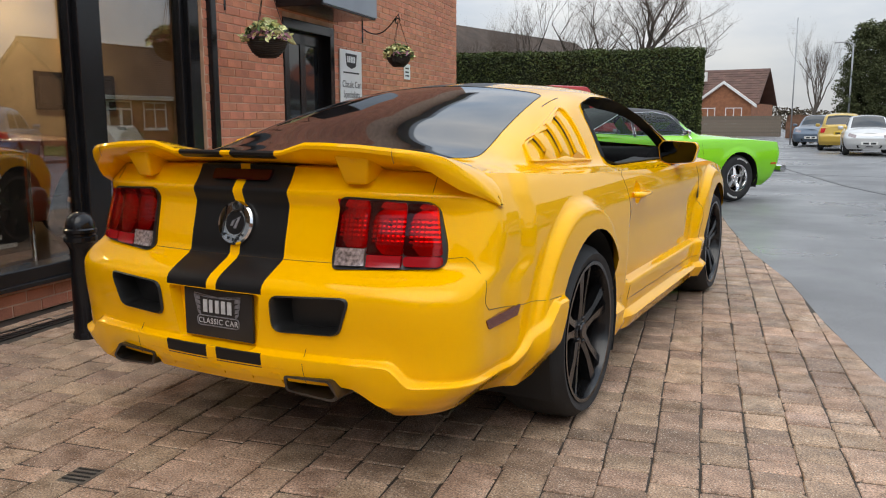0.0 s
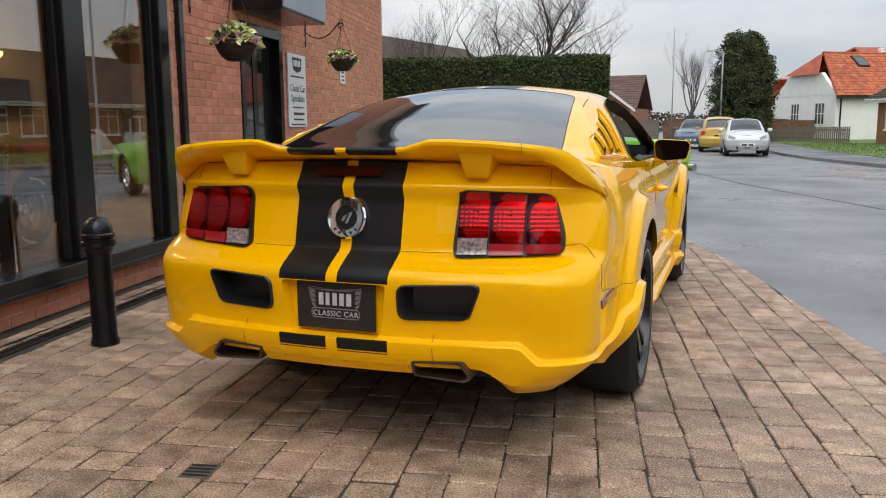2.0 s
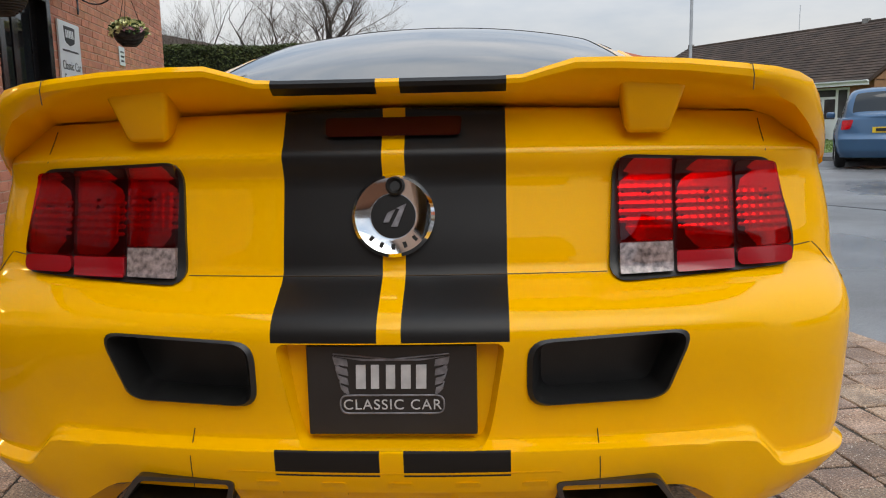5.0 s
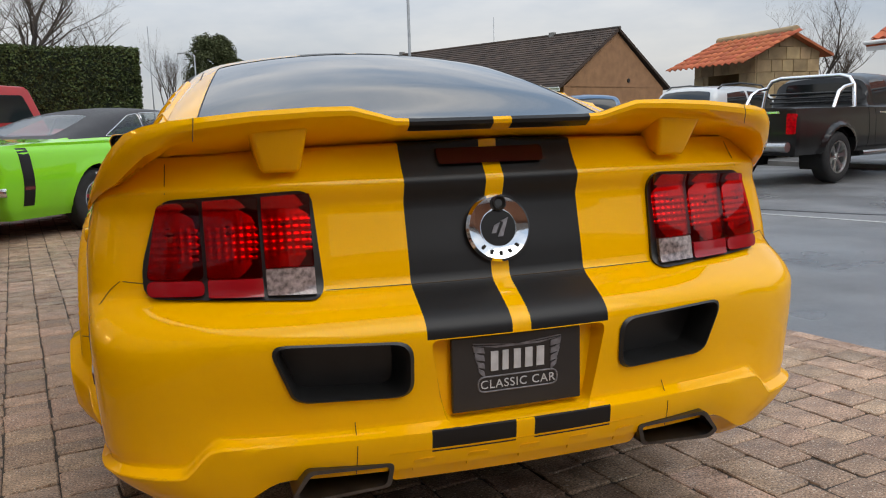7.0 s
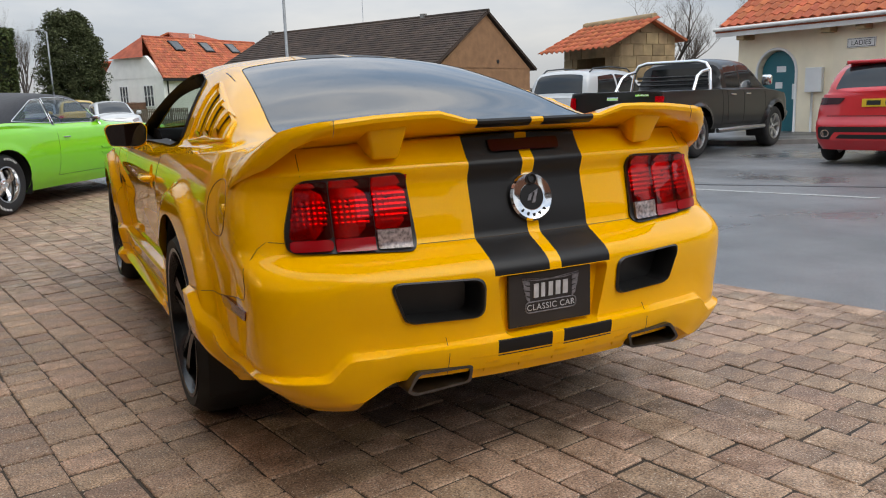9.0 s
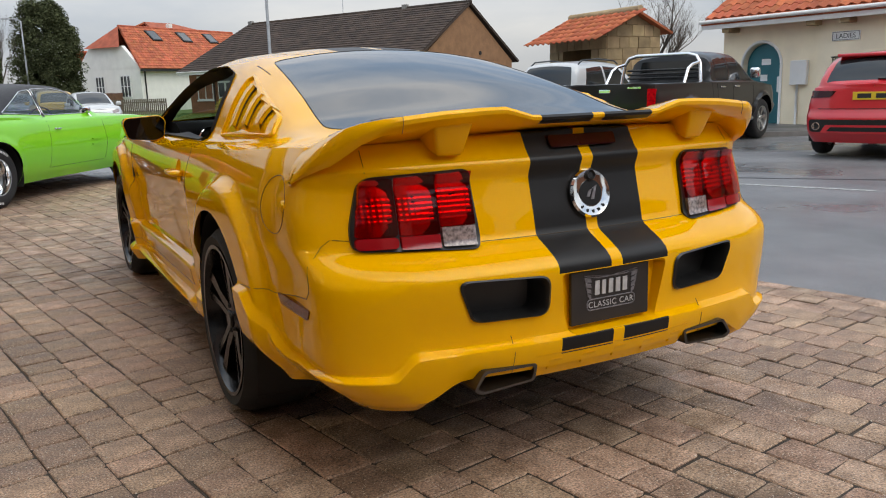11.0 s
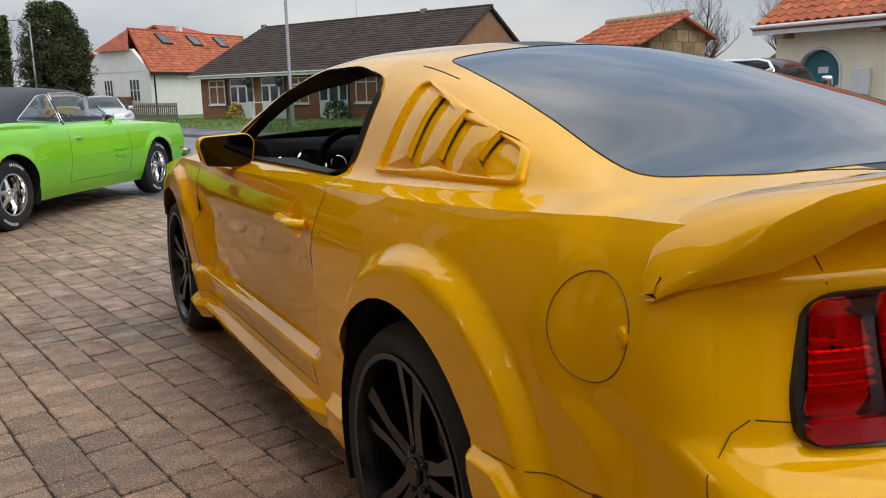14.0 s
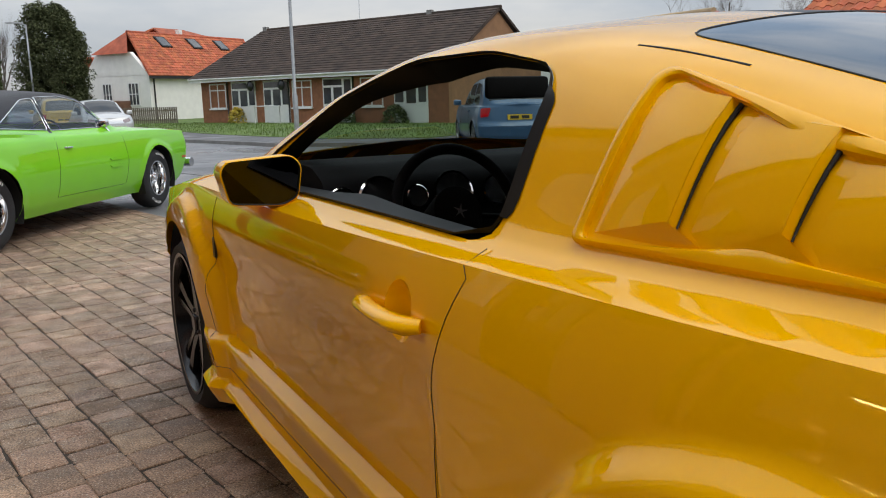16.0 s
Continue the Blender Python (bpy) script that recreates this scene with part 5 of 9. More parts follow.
            part("wheel_well", b, "matte_black", car, smooth=40)
    for sx in (1, -1):
        for ya in (0.0, 2.75):
            wheel(car, sx * (0.785 if ya == 0 else 0.79), ya, 0.350, 0.285 if ya == 0 else 0.255, 0.280, "rim_black", 5, sx, style="twin")
    # cabin
    cab = part("cabin_floor", boxes((-0.72, 0.72, -0.35, 2.3, 0.30, 0.36), (-0.74, -0.70, -0.2, 2.3, 0.33, 0.90), (0.70, 0.74, -0.2, 2.3, 0.33, 0.90), (-0.72, 0.72, -0.35, -0.25, 0.33, 0.98), bevel=0.01), "interior", car)
    b = bmesh.new()
    prism(b, rounded([(1.62, 0.70), (1.655, 0.985), (1.75, 1.025), (1.95, 1.030), (2.36, 1.0), (2.38, 0.60), (1.75, 0.60)], 0.03), -0.71, 0.71, "x")
    dash = part("dashboard", b, "interior", car, "black dashboard", smooth=40)
    for x, r in ((-0.55, 0.066), (-0.31, 0.066), (-0.43, 0.034), (-0.665, 0.042), (-0.16, 0.045)):
        b = bmesh.new()
        lathe(b, [(r, -0.002), (r * 1.02, -0.012), (r * 0.92, -0.014), (r * 0.88, -0.004)], 32, axis="y")
        bmesh.ops.transform(b, matrix=Matrix.Translation((x, 1.640, 0.930)) @ Matrix.Rotation(radians(-12), 4, "X"), verts=b.verts)
        g = part("gauge", b, "chrome", dash, "chrome-ringed round gauge", smooth=40)
        b = bmesh.new()
        lathe(b, [(r * 0.9, -0.006), (0.0005, -0.006)], 24, axis="y")
        bmesh.ops.transform(b, matrix=Matrix.Translation((x, 1.640, 0.930)) @ Matrix.Rotation(radians(-12), 4, "X"), verts=b.verts)
        part("gauge_face", b, "gauge_face", g)
    b = bmesh.new()
    ring = [(0.185 * math.cos(2 * math.pi * k / 48), 0, 0.185 * math.sin(2 * math.pi * k / 48)) for k in range(48)]
    tube(b, ring, 0.016, 10, closed=True)
    for a in (radians(-10), radians(190), radians(270)):
        tube(b, [(0.05 * math.cos(a), 0.02, 0.05 * math.sin(a)), (0.18 * math.cos(a), 0, 0.18 * math.sin(a))], 0.017, 8, flat=0.5)
    lathe(b, [(0.001, -0.012), (0.05, -0.010), (0.075, 0.0), (0.072, 0.04), (0.05, 0.16)], 28, axis="y")
    bmesh.ops.transform(b, matrix=Matrix.Translation((-0.39, 1.46, 0.90)) @ Matrix.Rotation(radians(-22), 4, "X"), verts=b.verts)
    sw = part("steering_wheel", b, "interior", car, "black three-spoke steering wheel", smooth=45)
    b = bmesh.new()
    for a in range(5):
        c = a * 2 * math.pi / 5
        prism(b, [(0.004 * math.cos(c + 1.57), 0.004 * math.sin(c + 1.57)), (0.022 * math.cos(c), 0.022 * math.sin(c)), (0.004 * math.cos(c - 1.57), 0.004 * math.sin(c - 1.57))], -0.0145, -0.012)
    bmesh.ops.transform(b, matrix=Matrix.Translation((-0.39, 1.46, 0.90)) @ Matrix.Rotation(radians(-22), 4, "X"), verts=b.verts)
    part("wheel_emblem", b, "badge_silver", sw)
    for x in (-0.37, 0.37):
        b = bmesh.new()
        box(b, x - 0.25, x + 0.25, 0.52, 1.05, 0.40, 0.56, 0.05)
        seat = part("seat", b, "interior", car, "black front seat", smooth=50)
        b = bmesh.new()
        box(b, -0.24, 0.24, -0.07, 0.07, 0, 0.50, 0.05)
        bmesh.ops.transform(b, matrix=Matrix.Translation((x, 0.52, 0.48)) @ Matrix.Rotation(radians(24), 4, "X"), verts=b.verts)
        part("backrest", b, "interior", seat, smooth=50)
        b = bmesh.new()
        box(b, -0.13, 0.13, -0.05, 0.05, 0.0, 0.17, 0.04)
        bmesh.ops.transform(b, matrix=Matrix.Translation((x, 0.30, 0.965)) @ Matrix.Rotation(radians(16), 4, "X"), verts=b.verts)
        part("headrest", b, "interior", seat, smooth=50)
    b = bmesh.new()
    box(b, -0.12, 0.12, 1.74, 1.765, 1.205, 1.275, 0.012)
    tube(b, [(0, 1.77, 1.24), (0, 1.86, 1.27)], 0.008, 8)
    part("inner_mirror", b, "interior", car, smooth=40)
    # headlining under the roof
    b = bmesh.new()
    rows = []
    for k in range(14):
        y = 0.0 + k * 0.12
        rows.append([b.verts.new((x * curve_at(coupe.rail_x, y), y, curve_at(coupe.rail_z, y) - 0.03 + (curve_at(coupe.crest, y) - curve_at(coupe.rail_z, y)) * (1 - abs(x) ** 2.2))) for x in (-1, -0.6, -0.2, 0.2, 0.6, 1)])
    for a, c in zip(rows, rows[1:]):
        for i in range(5):
            b.faces.new((a[i], c[i], c[i + 1], a[i + 1]))
    part("headlining", b, "interior", car, smooth=60)
    return car


M["gap"] = material("panel_gap_shadow", (0.05, 0.025, 0.002), 0.6)
M["trim_black"] = material("satin_black_trim", (0.007, 0.007, 0.007), 0.5, spec=0.22)
M["gap_light"] = material("shallow_panel_groove", (0.20, 0.085, 0.001), 0.4)
M["plate_black"] = material("plate_black", (0.02, 0.018, 0.018), 0.35, vary=0.2, scale=10)
M["badge_silver"] = material("badge_silver", (0.17, 0.165, 0.18), 0.4, vary=0.4, scale=60)
M["badge_light"] = material("badge_light", (0.50, 0.50, 0.51), 0.4, vary=0.15, scale=40)
M["marker_red"] = material("marker_red", (0.10, 0.012, 0.012), 0.2, coat=0.8)
M["red_lens_low"] = material("red_lens_low", (0.30, 0.003, 0.008), 0.2, coat=0.3)
M["exhaust"] = material("exhaust_metal", (0.10, 0.095, 0.09), 0.3, 0.9, vary=0.3, scale=20)
M["mirror_glass"] = material("mirror_glass", (0.045, 0.046, 0.05), 0.02, 1.0)
M["gauge_face"] = material("gauge_face", (0.05, 0.055, 0.06), 0.3)
build_coupe()


# ---- the other vehicles ----
def stick(tree, pts, way, lift, depth, mat, name, parent, label=""):
    """A flat fitting thrown onto a body along a direction."""
    got = drape(tree, pts, lift, way)
    if len(got) < 3:
        return None
    b = bmesh.new()
    c = sum(got, Vector()) / len(got)
    cc = drape(tree, [tuple(c - Vector(way) * 2)], lift, way)
    mid = b.verts.new(cc[0] if cc else c)
    hi = [b.verts.new(p) for p in got]
    lo = [b.verts.new(p + Vector(way) * depth) for p in got]
    n = len(got)
    for i in range(n):
        b.faces.new((mid, hi[i], hi[(i + 1) % n]))
        b.faces.new((hi[i], lo[i], lo[(i + 1) % n], hi[(i + 1) % n]))
    bmesh.ops.recalc_face_normals(b, faces=b.faces)
    return part(name, b, mat, parent, label, smooth=30)


def vehicle(name, m, label, shell, paint, windows, rear_glass, front_glass, radius, tyre_w, track, rim_r, rim_mat, spokes=10, style="flat", glass="dark_glass", roof=None, lettered=False, arch=0.06, category="car", bottom_box=True):
    car = thing(name, m, label, category)
    bm = shell.build()
    for sx in (1, -1):
        for ya, za in shell.arches:
            fs = carve(bm, ring_poly(ya, za, radius + arch, 28), "x", lambda c: c.x * sx > 0.3 and c.z < za + radius + arch + 0.05)
            bmesh.ops.delete(bm, geom=fs, context="FACES")
    tree = BVHTree.FromBMesh(bm)
    for poly in windows:
        for sx in (1, -1):
            g = split(bm, carve(bm, poly, "x", lambda c: c.x * sx > 0.2))
            part("side_window", g, glass, car, smooth=30).visible_shadow = glass != "clear_glass"
    for poly, nm in ((rear_glass, "rear_window"), (front_glass, "windscreen")):
        if poly:
            g = split(bm, carve(bm, poly, "z", lambda c: c.z > shell.top(c.y) - 0.05))
            part(nm, g, glass, car, smooth=30).visible_shadow = glass != "clear_glass"
    if roof:
        g = split(bm, [f for f in bm.faces if roof[1](f.calc_center_median())])
        part("roof", g, roof[0], car, smooth=35)
    part("body", bm, paint, car, smooth=32)
    w = curve_at(shell.half_width, 0.5)
    for sx in (1, -1):
        for ya, za in shell.arches:
            b = bmesh.new()
            rings = []
            for x in (w - 0.015, w - 0.33):
                rings.append([b.verts.new((sx * x, ya + (radius + arch + 0.004) * math.cos(a), za + (radius + arch + 0.004) * math.sin(a))) for a in [math.pi * (-0.12 + 1.24 * k / 18) for k in range(19)]])
            for i in range(18):
                b.faces.new((rings[0][i], rings[0][i + 1], rings[1][i + 1], rings[1][i]))
            b.faces.new(rings[1])
            part("wheel_well", b, "matte_black", car, smooth=40)
            wheel(car, sx * (track - tyre_w / 2), ya, radius, tyre_w, rim_r, rim_mat, spokes, sx, style=style, lettered=lettered, tread=40)
    y0, y1 = lin_at(shell.rear, 0.4), lin_at(shell.front, 0.4)
    part("underbody", boxes((-w + 0.28, w - 0.28, y0 + 0.15, y1 - 0.2, shell.levels[0] + 0.02, shell.levels[0] + 0.2)), "matte_black", car)
    return car, tree


def simple_levels(lo, hi, n=22):
    return tuple(lo + (hi - lo) * k / (n - 1) for k in range(n))


# green muscle car
M["vinyl_roof"] = material("black_vinyl", (0.022, 0.021, 0.024), 0.55, vary=0.2, scale=6, bump=0.3, bump_scale=300)
M["seat_green"] = material("dark_green_seat", (0.03, 0.10, 0.05), 0.5, vary=0.2, scale=8)
M["number_yellow"] = material("number_plate_yellow", (0.72, 0.50, 0.03), 0.4)
M["number_white"] = material("number_plate_white", (0.75, 0.75, 0.72), 0.4)


def number_plate(parent, x, y, z, mat, m=None):
    p = part("number_plate", boxes((x - 0.26, x + 0.26, y - 0.01, y, z - 0.055, z + 0.055), bevel=0.003), mat, parent, m=m)
    part("plate_bar", boxes((x - 0.20, x - 0.02, y - 0.0125, y - 0.01, z - 0.032, z + 0.032), (x + 0.04, x + 0.2, y - 0.0125, y - 0.01, z - 0.032, z + 0.032)), "ink2", p)
    return p


M["ink2"] = material("plate_ink", (0.02, 0.02, 0.02), 0.5)
muscle = Shell(
    levels=simple_levels(0.22, 0.95, 30), nr=30, ns=110, nf=24, nc=26, bow=0.05, b_rear=0.13, n_rear=5.0, b_front=0.30, n_front=4.0,
    half_width=[(0.22, 0.86), (0.34, 0.925), (0.50, 0.965), (0.62, 0.975), (0.78, 0.955), (0.90, 0.925), (0.95, 0.88)],
    plan=[(-1.4, 0.93), (-0.6, 0.985), (0.3, 1.0), (1.2, 0.965), (2.2, 0.985), (3.0, 0.99), (3.9, 0.95)],
    rear=[(0.22, -1.20), (0.36, -1.32), (0.5, -1.36), (0.70, -1.36), (0.86, -1.40), (0.95, -1.42)],
    front=[(0.22, 3.72), (0.34, 3.84), (0.55, 3.92), (0.75, 3.96), (0.95, 3.93)],
    shoulder=[(-1.5, 0.955), (-0.6, 0.985), (0.2, 0.985), (0.9, 0.955), (1.6, 0.935), (2.4, 0.925), (3.2, 0.905), (3.9, 0.86)],
    crest=[(-1.45, 0.985), (-0.75, 1.01), (-0.30, 1.05), (0.15, 1.18), (0.55, 1.31), (0.9, 1.365), (1.3, 1.385), (1.65, 1.375), (1.90, 1.335), (2.2, 1.12), (2.36, 1.02), (2.7, 1.0), (3.4, 0.955), (3.95, 0.88)],
    rail_x=[(-1.45, 0.78), (-0.6, 0.76), (0.1, 0.70), (0.6, 0.645), (1.2, 0.615), (1.7, 0.63), (2.1, 0.70), (2.35, 0.76), (3.9, 0.74)],
    rail_z=[(-1.45, 0.975), (-0.75, 0.99), (-0.2, 1.06), (0.2, 1.16), (0.6, 1.265), (0.95, 1.31), (1.4, 1.335), (1.75, 1.325), (1.90, 1.29), (2.15, 1.09), (2.36, 0.98), (2.7, 0.96), (3.9, 0.87)],
    arches=((0.0, 0.345), (2.96, 0.345)), flare=(0.012, 0.40, 0.06))
MUSCLE = pose(-2.41, 7.69, 0, 0, 0, -35.4)


def showroom_car():
    """A dark orange classic that stands in the showroom, seen through the glass."""
    quarter = rounded([(0.34, 1.035), (0.95, 1.275), (1.14, 1.295), (1.10, 0.99)], 0.03)
    door_win = rounded([(1.14, 0.985), (1.18, 1.300), (1.58, 1.312), (1.82, 1.265), (2.14, 0.985)], 0.03)
    fg = rounded([(-0.56, 1.90), (-0.70, 2.28), (0.0, 2.34), (0.70, 2.28), (0.56, 1.90), (0.0, 1.86)], 0.04)
    car, tree = vehicle("showroom_car", WALL @ pose(-2.45, -0.52, 0.10), "dark orange classic car behind the shop glass", muscle, "rust_paint", [quarter, door_win], None, fg, 0.345, 0.22, 0.925, 0.20, "chrome", 5, "deep", lettered=True, arch=0.045)
    for sx in (1, -1):
        stick(tree, [(sx * 2, y, z) for y, z in ((3.55, 0.60), (3.70, 0.60), (3.70, 0.56), (3.55, 0.56))], (-sx, 0, 0), 0.006, 0.01, "marker_amber", "side_marker", car)
    b = bmesh.new()
    tube(b, [(x, 3.90 - 0.064 * x * x + 0.06, 0.46) for x in [-0.93 + 0.093 * k for k in range(21)]], 0.06, 10)
    part("front_bumper", b, "chrome", car, smooth=50)


def muscle_car():
    quarter = rounded([(0.34, 1.035), (0.95, 1.275), (1.14, 1.295), (1.10, 0.99)], 0.03)
    door_win = rounded([(1.14, 0.985), (1.18, 1.300), (1.58, 1.312), (1.82, 1.265), (2.14, 0.985)], 0.03)
    rg = rounded([(-0.56, -0.25), (-0.44, 0.50), (0.44, 0.50), (0.56, -0.25)], 0.05)
    fg = rounded([(-0.56, 1.90), (-0.70, 2.28), (0.0, 2.34), (0.70, 2.28), (0.56, 1.90), (0.0, 1.86)], 0.04)
    car, tree = vehicle("muscle_car", MUSCLE, "bright green muscle car with black vinyl roof on paving", muscle, "green_paint", [quarter, door_win], rg, fg, 0.345, 0.22, 0.925, 0.20, "chrome", 5, "deep",
                        glass="clear_glass", roof=("vinyl_roof", lambda c: c.z > muscle.top(c.y) + 0.035 and -0.45 < c.y < 1.97), lettered=True, arch=0.045)
    # chrome round the side glass, belt line and wheel lips
    for sx in (1, -1):
        for poly in (quarter, door_win):
            pts = drape(tree, [(sx * 2, y, z) for y, z in poly], 0.004, (-sx, 0, 0))
            b = bmesh.new()
            tube(b, pts, 0.0055, 6, closed=True)
            part("window_chrome", b, "chrome", car)
        # door seams and handle
        for line in ([(1.06, 0.96), (1.00, 0.60), (0.98, 0.36), (2.18, 0.36)], [(2.22, 0.36), (2.26, 0.62), (2.24, 0.92)]):
            pts = drape(tree, [(sx * 2, p.x, p.y) for p in dense([(y, z, 0) for y, z in line], 0.05)], 0.0004, (-sx, 0, 0))
            b = bmesh.new()
            tube(b, pts, 0.002, 5)
            part("panel_gap", b, "matte_black", car)
        h = drape(tree, [(sx * 2, 1.22, 0.82)], 0, (-sx, 0, 0))[0]
        b = bmesh.new()
        box(b, h.x - 0.01, h.x + 0.01, 1.15, 1.27, 0.81, 0.828, 0.006)
        box(b, h.x + sx * 0.02 - 0.008, h.x + sx * 0.02 + 0.008, 1.17, 1.26, 0.812, 0.826, 0.005)
        part("door_handle", b, "chrome", car, smooth=40)
        # door scallops
        for k in range(2):
            z = 0.66 - k * 0.075
            q = [(sx * 2, y, zz) for y, zz in ((1.88, z), (2.12, z + 0.005), (2.12, z - 0.022), (1.91, z - 0.022))]
            stick(tree, q, (-sx, 0, 0), 0.010, 0.012, "green_paint", "door_scallop", car)
        # side marker, tail stripe band
        q = [(sx * 2, y, zz) for y, zz in ((3.62, 0.565), (3.74, 0.565), (3.74, 0.535), (3.62, 0.535))]
        stick(tree, q, (-sx, 0, 0), 0.006, 0.01, "marker_amber", "side_marker", car)
        q = [(sx * 2, y, zz) for y, zz in ((-1.02, 0.56), (-0.90, 0.56), (-0.90, 0.525), (-1.02, 0.525))]
        stick(tree, q, (-sx, 0, 0), 0.006, 0.01, "marker_red", "side_marker", car)
        verts = []
        b = bmesh.new()
        rows = []
        for k in range(16):
            z = 0.36 + k * 0.039
            a = drape(tree, [(sx * 2, -1.03, z), (sx * 2, -0.90, z)], 0.0022, (-sx, 0, 0))
            if len(a) == 2:
                rows.append([b.verts.new(p) for p in a])
        for r, q2 in zip(rows, rows[1:]):
            b.faces.new((r[0], r[1], q2[1], q2[0]))
        part("tail_stripe", b, "stripe", car, "black tail stripe band")
        b = bmesh.new()
        box(b, sx * 0.80 - 0.07, sx * 0.80 + 0.07, 2.03, 2.09, 0.985, 1.06, 0.018)
        tube(b, [(sx * 0.82, 2.07, 0.99), (sx * 0.86, 2.09, 0.93)], 0.012, 6)
        part("door_mirror", b, "chrome", car, smooth=45)
    # tail: black panel, lamps, chrome bumper, plate
    pan = rear_patch(muscle, rounded([(-0.80, 0.83), (0.80, 0.83), (0.78, 0.66), (-0.78, 0.66)], 0.02), 0.012, 0.014, "black_plastic", "tail_panel", car, cell=0.06)
    for sx in (1, -1):
        rear_patch(muscle, rounded([(0.24, 0.805), (0.77, 0.805), (0.76, 0.70), (0.24, 0.70)], 0.02), 0.020, 0.01, "red_lens_dark", "tail_lamp", car, "wide dark red tail lamp", sx, cell=0.06)
    b = bmesh.new()
    tube(b, [(x, muscle.rear_y(x, 0.52) - 0.05 + 0.12 * max(0, abs(x) - 0.82), 0.52) for x in [-0.95 + 0.1 * k for k in range(20)]], 0.055, 10, flat=0.9)
    for sx in (1, -1):
        tube(b, [(sx * 0.42, muscle.rear_y(0.42, 0.5) - 0.11, 0.45), (sx * 0.42, muscle.rear_y(0.42, 0.5) - 0.12, 0.52), (sx * 0.42, muscle.rear_y(0.42, 0.5) - 0.09, 0.60)], 0.022, 8)
    part("rear_bumper", b, "chrome", car, smooth=50)
    number_plate(car, 0, -1.435, 0.40, "plate_black")
    b = bmesh.new()
    tube(b, [(x, 3.90 - 0.16 * x * x * 0.4 + 0.06, 0.46) for x in [-0.93 + 0.093 * k for k in range(21)]], 0.06, 10)
    part("front_bumper", b, "chrome", car, smooth=50)
    # grille band at the nose
    stick(tree, [(x, 6, z) for x, z in rounded([(-0.82, 0.74), (0.82, 0.74), (0.80, 0.57), (-0.80, 0.57)], 0.04)], (0, -1, 0), 0.006, 0.012, "matte_black", "grille", car)
    # cabin
    part("cabin_floor", boxes((-0.72, 0.72, -0.3, 2.0, 0.35, 0.42), (-0.78, -0.74, -0.2, 1.95, 0.35, 0.90), (0.74, 0.78, -0.2, 1.95, 0.35, 0.90)), "interior", car)
    for x in (-0.36, 0.36):
        b = bmesh.new()
        box(b, x - 0.26, x + 0.26, 0.92, 1.42, 0.42, 0.58, 0.05)
        box(b, x - 0.25, x + 0.25, 0.80, 0.96, 0.50, 1.04, 0.05)
        part("seat", b, "seat_green", car, "dark green bucket seat", smooth=50)
    part("rear_seat", boxes((-0.60, 0.60, 0.05, 0.40, 0.45, 0.92), bevel=0.05), "seat_green", car)
    part("dashboard", boxes((-0.72, 0.72, 1.85, 2.2, 0.72, 0.96), bevel=0.04), "interior", car)
    b = bmesh.new()
    tube(b, [(0.36 + 0.18 * math.cos(a), 1.72 + 0.05 * math.sin(a), 0.90 + 0.17 * math.sin(a)) for a in [2 * math.pi * k / 28 for k in range(28)]], 0.011, 6, closed=True)
    part("steering_wheel", b, "interior", car)


M["marker_amber"] = material("amber_marker", (0.55, 0.12, 0.01), 0.25, coat=0.6)
M["rust_paint"] = material("dark_orange_paint", (0.30, 0.065, 0.03), 0.3, coat=0.7, vary=0.05, scale=3)
muscle_car()
showroom_car()


def modern(lr, wb, lf, w, h, belt, bonnet, slope=0.35, screen=0.75, tail=0.0):
    """Tables for a modern hatchback or estate: overhangs, wheelbase, half width, height, belt and bonnet height."""
    f = wb + lf
    return Shell(
        levels=simple_levels(0.22, belt, 20), nr=20, ns=64, nf=18, nc=20, bow=0.10, b_rear=0.22, n_rear=4.0, b_front=0.5, n_front=2.8,
        half_width=[(0.22, w * 0.90), (0.35, w * 0.97), (0.55, w), (0.75, w * 0.99), (belt, w * 0.92)],
        plan=[(-lr, 0.95), (0.0, 1.0), (wb, 0.99), (f, 0.90)],
        rear=[(0.22, -lr + 0.08), (0.36, -lr), (0.58, -lr - 0.01), (0.66, -lr + 0.05), (belt, -lr + 0.10)],
        front=[(0.22, f - 0.08), (0.4, f), (0.6, f - 0.01), (belt, f - 0.16)],
        shoulder=[(-lr, belt), (0.0, belt), (wb * 0.6, belt - 0.03), (wb - 0.2, bonnet - 0.06), (wb + 0.3, bonnet - 0.10), (f, bonnet - 0.28)],
        crest=[(-lr, belt + 0.03), (-lr + 0.14, belt + 0.06), (-lr + 0.14 + slope * 0.6, h - 0.14), (-lr + 0.2 + slope, h - 0.04), (wb * 0.30, h), (wb * 0.52, h - 0.03), (wb * 0.52 + screen * 0.5, h - 0.20), (wb * 0.52 + screen, bonnet + 0.04), (wb + 0.2, bonnet), (f - 0.15, bonnet - 0.14), (f, bonnet - 0.26)],
        rail_x=[(-lr, w * 0.80), (-lr + 0.3, w * 0.75), (wb * 0.3, w * 0.70), (wb * 0.55, w * 0.71), (wb * 0.52 + screen, w * 0.82), (f, w * 0.7)],
        rail_z=[(-lr, belt + 0.02), (-lr + 0.14, belt + 0.05), (-lr + 0.14 + slope * 0.6, h - 0.20), (-lr + 0.2 + slope, h - 0.10), (wb * 0.30, h - 0.06), (wb * 0.52, h - 0.09), (wb * 0.52 + screen * 0.5, h - 0.28), (wb * 0.52 + screen, bonnet - 0.02), (f, bonnet - 0.28)],
        arches=((0.0, 0.32), (wb, 0.32)), flare=(0.02, 0.36, 0.07))


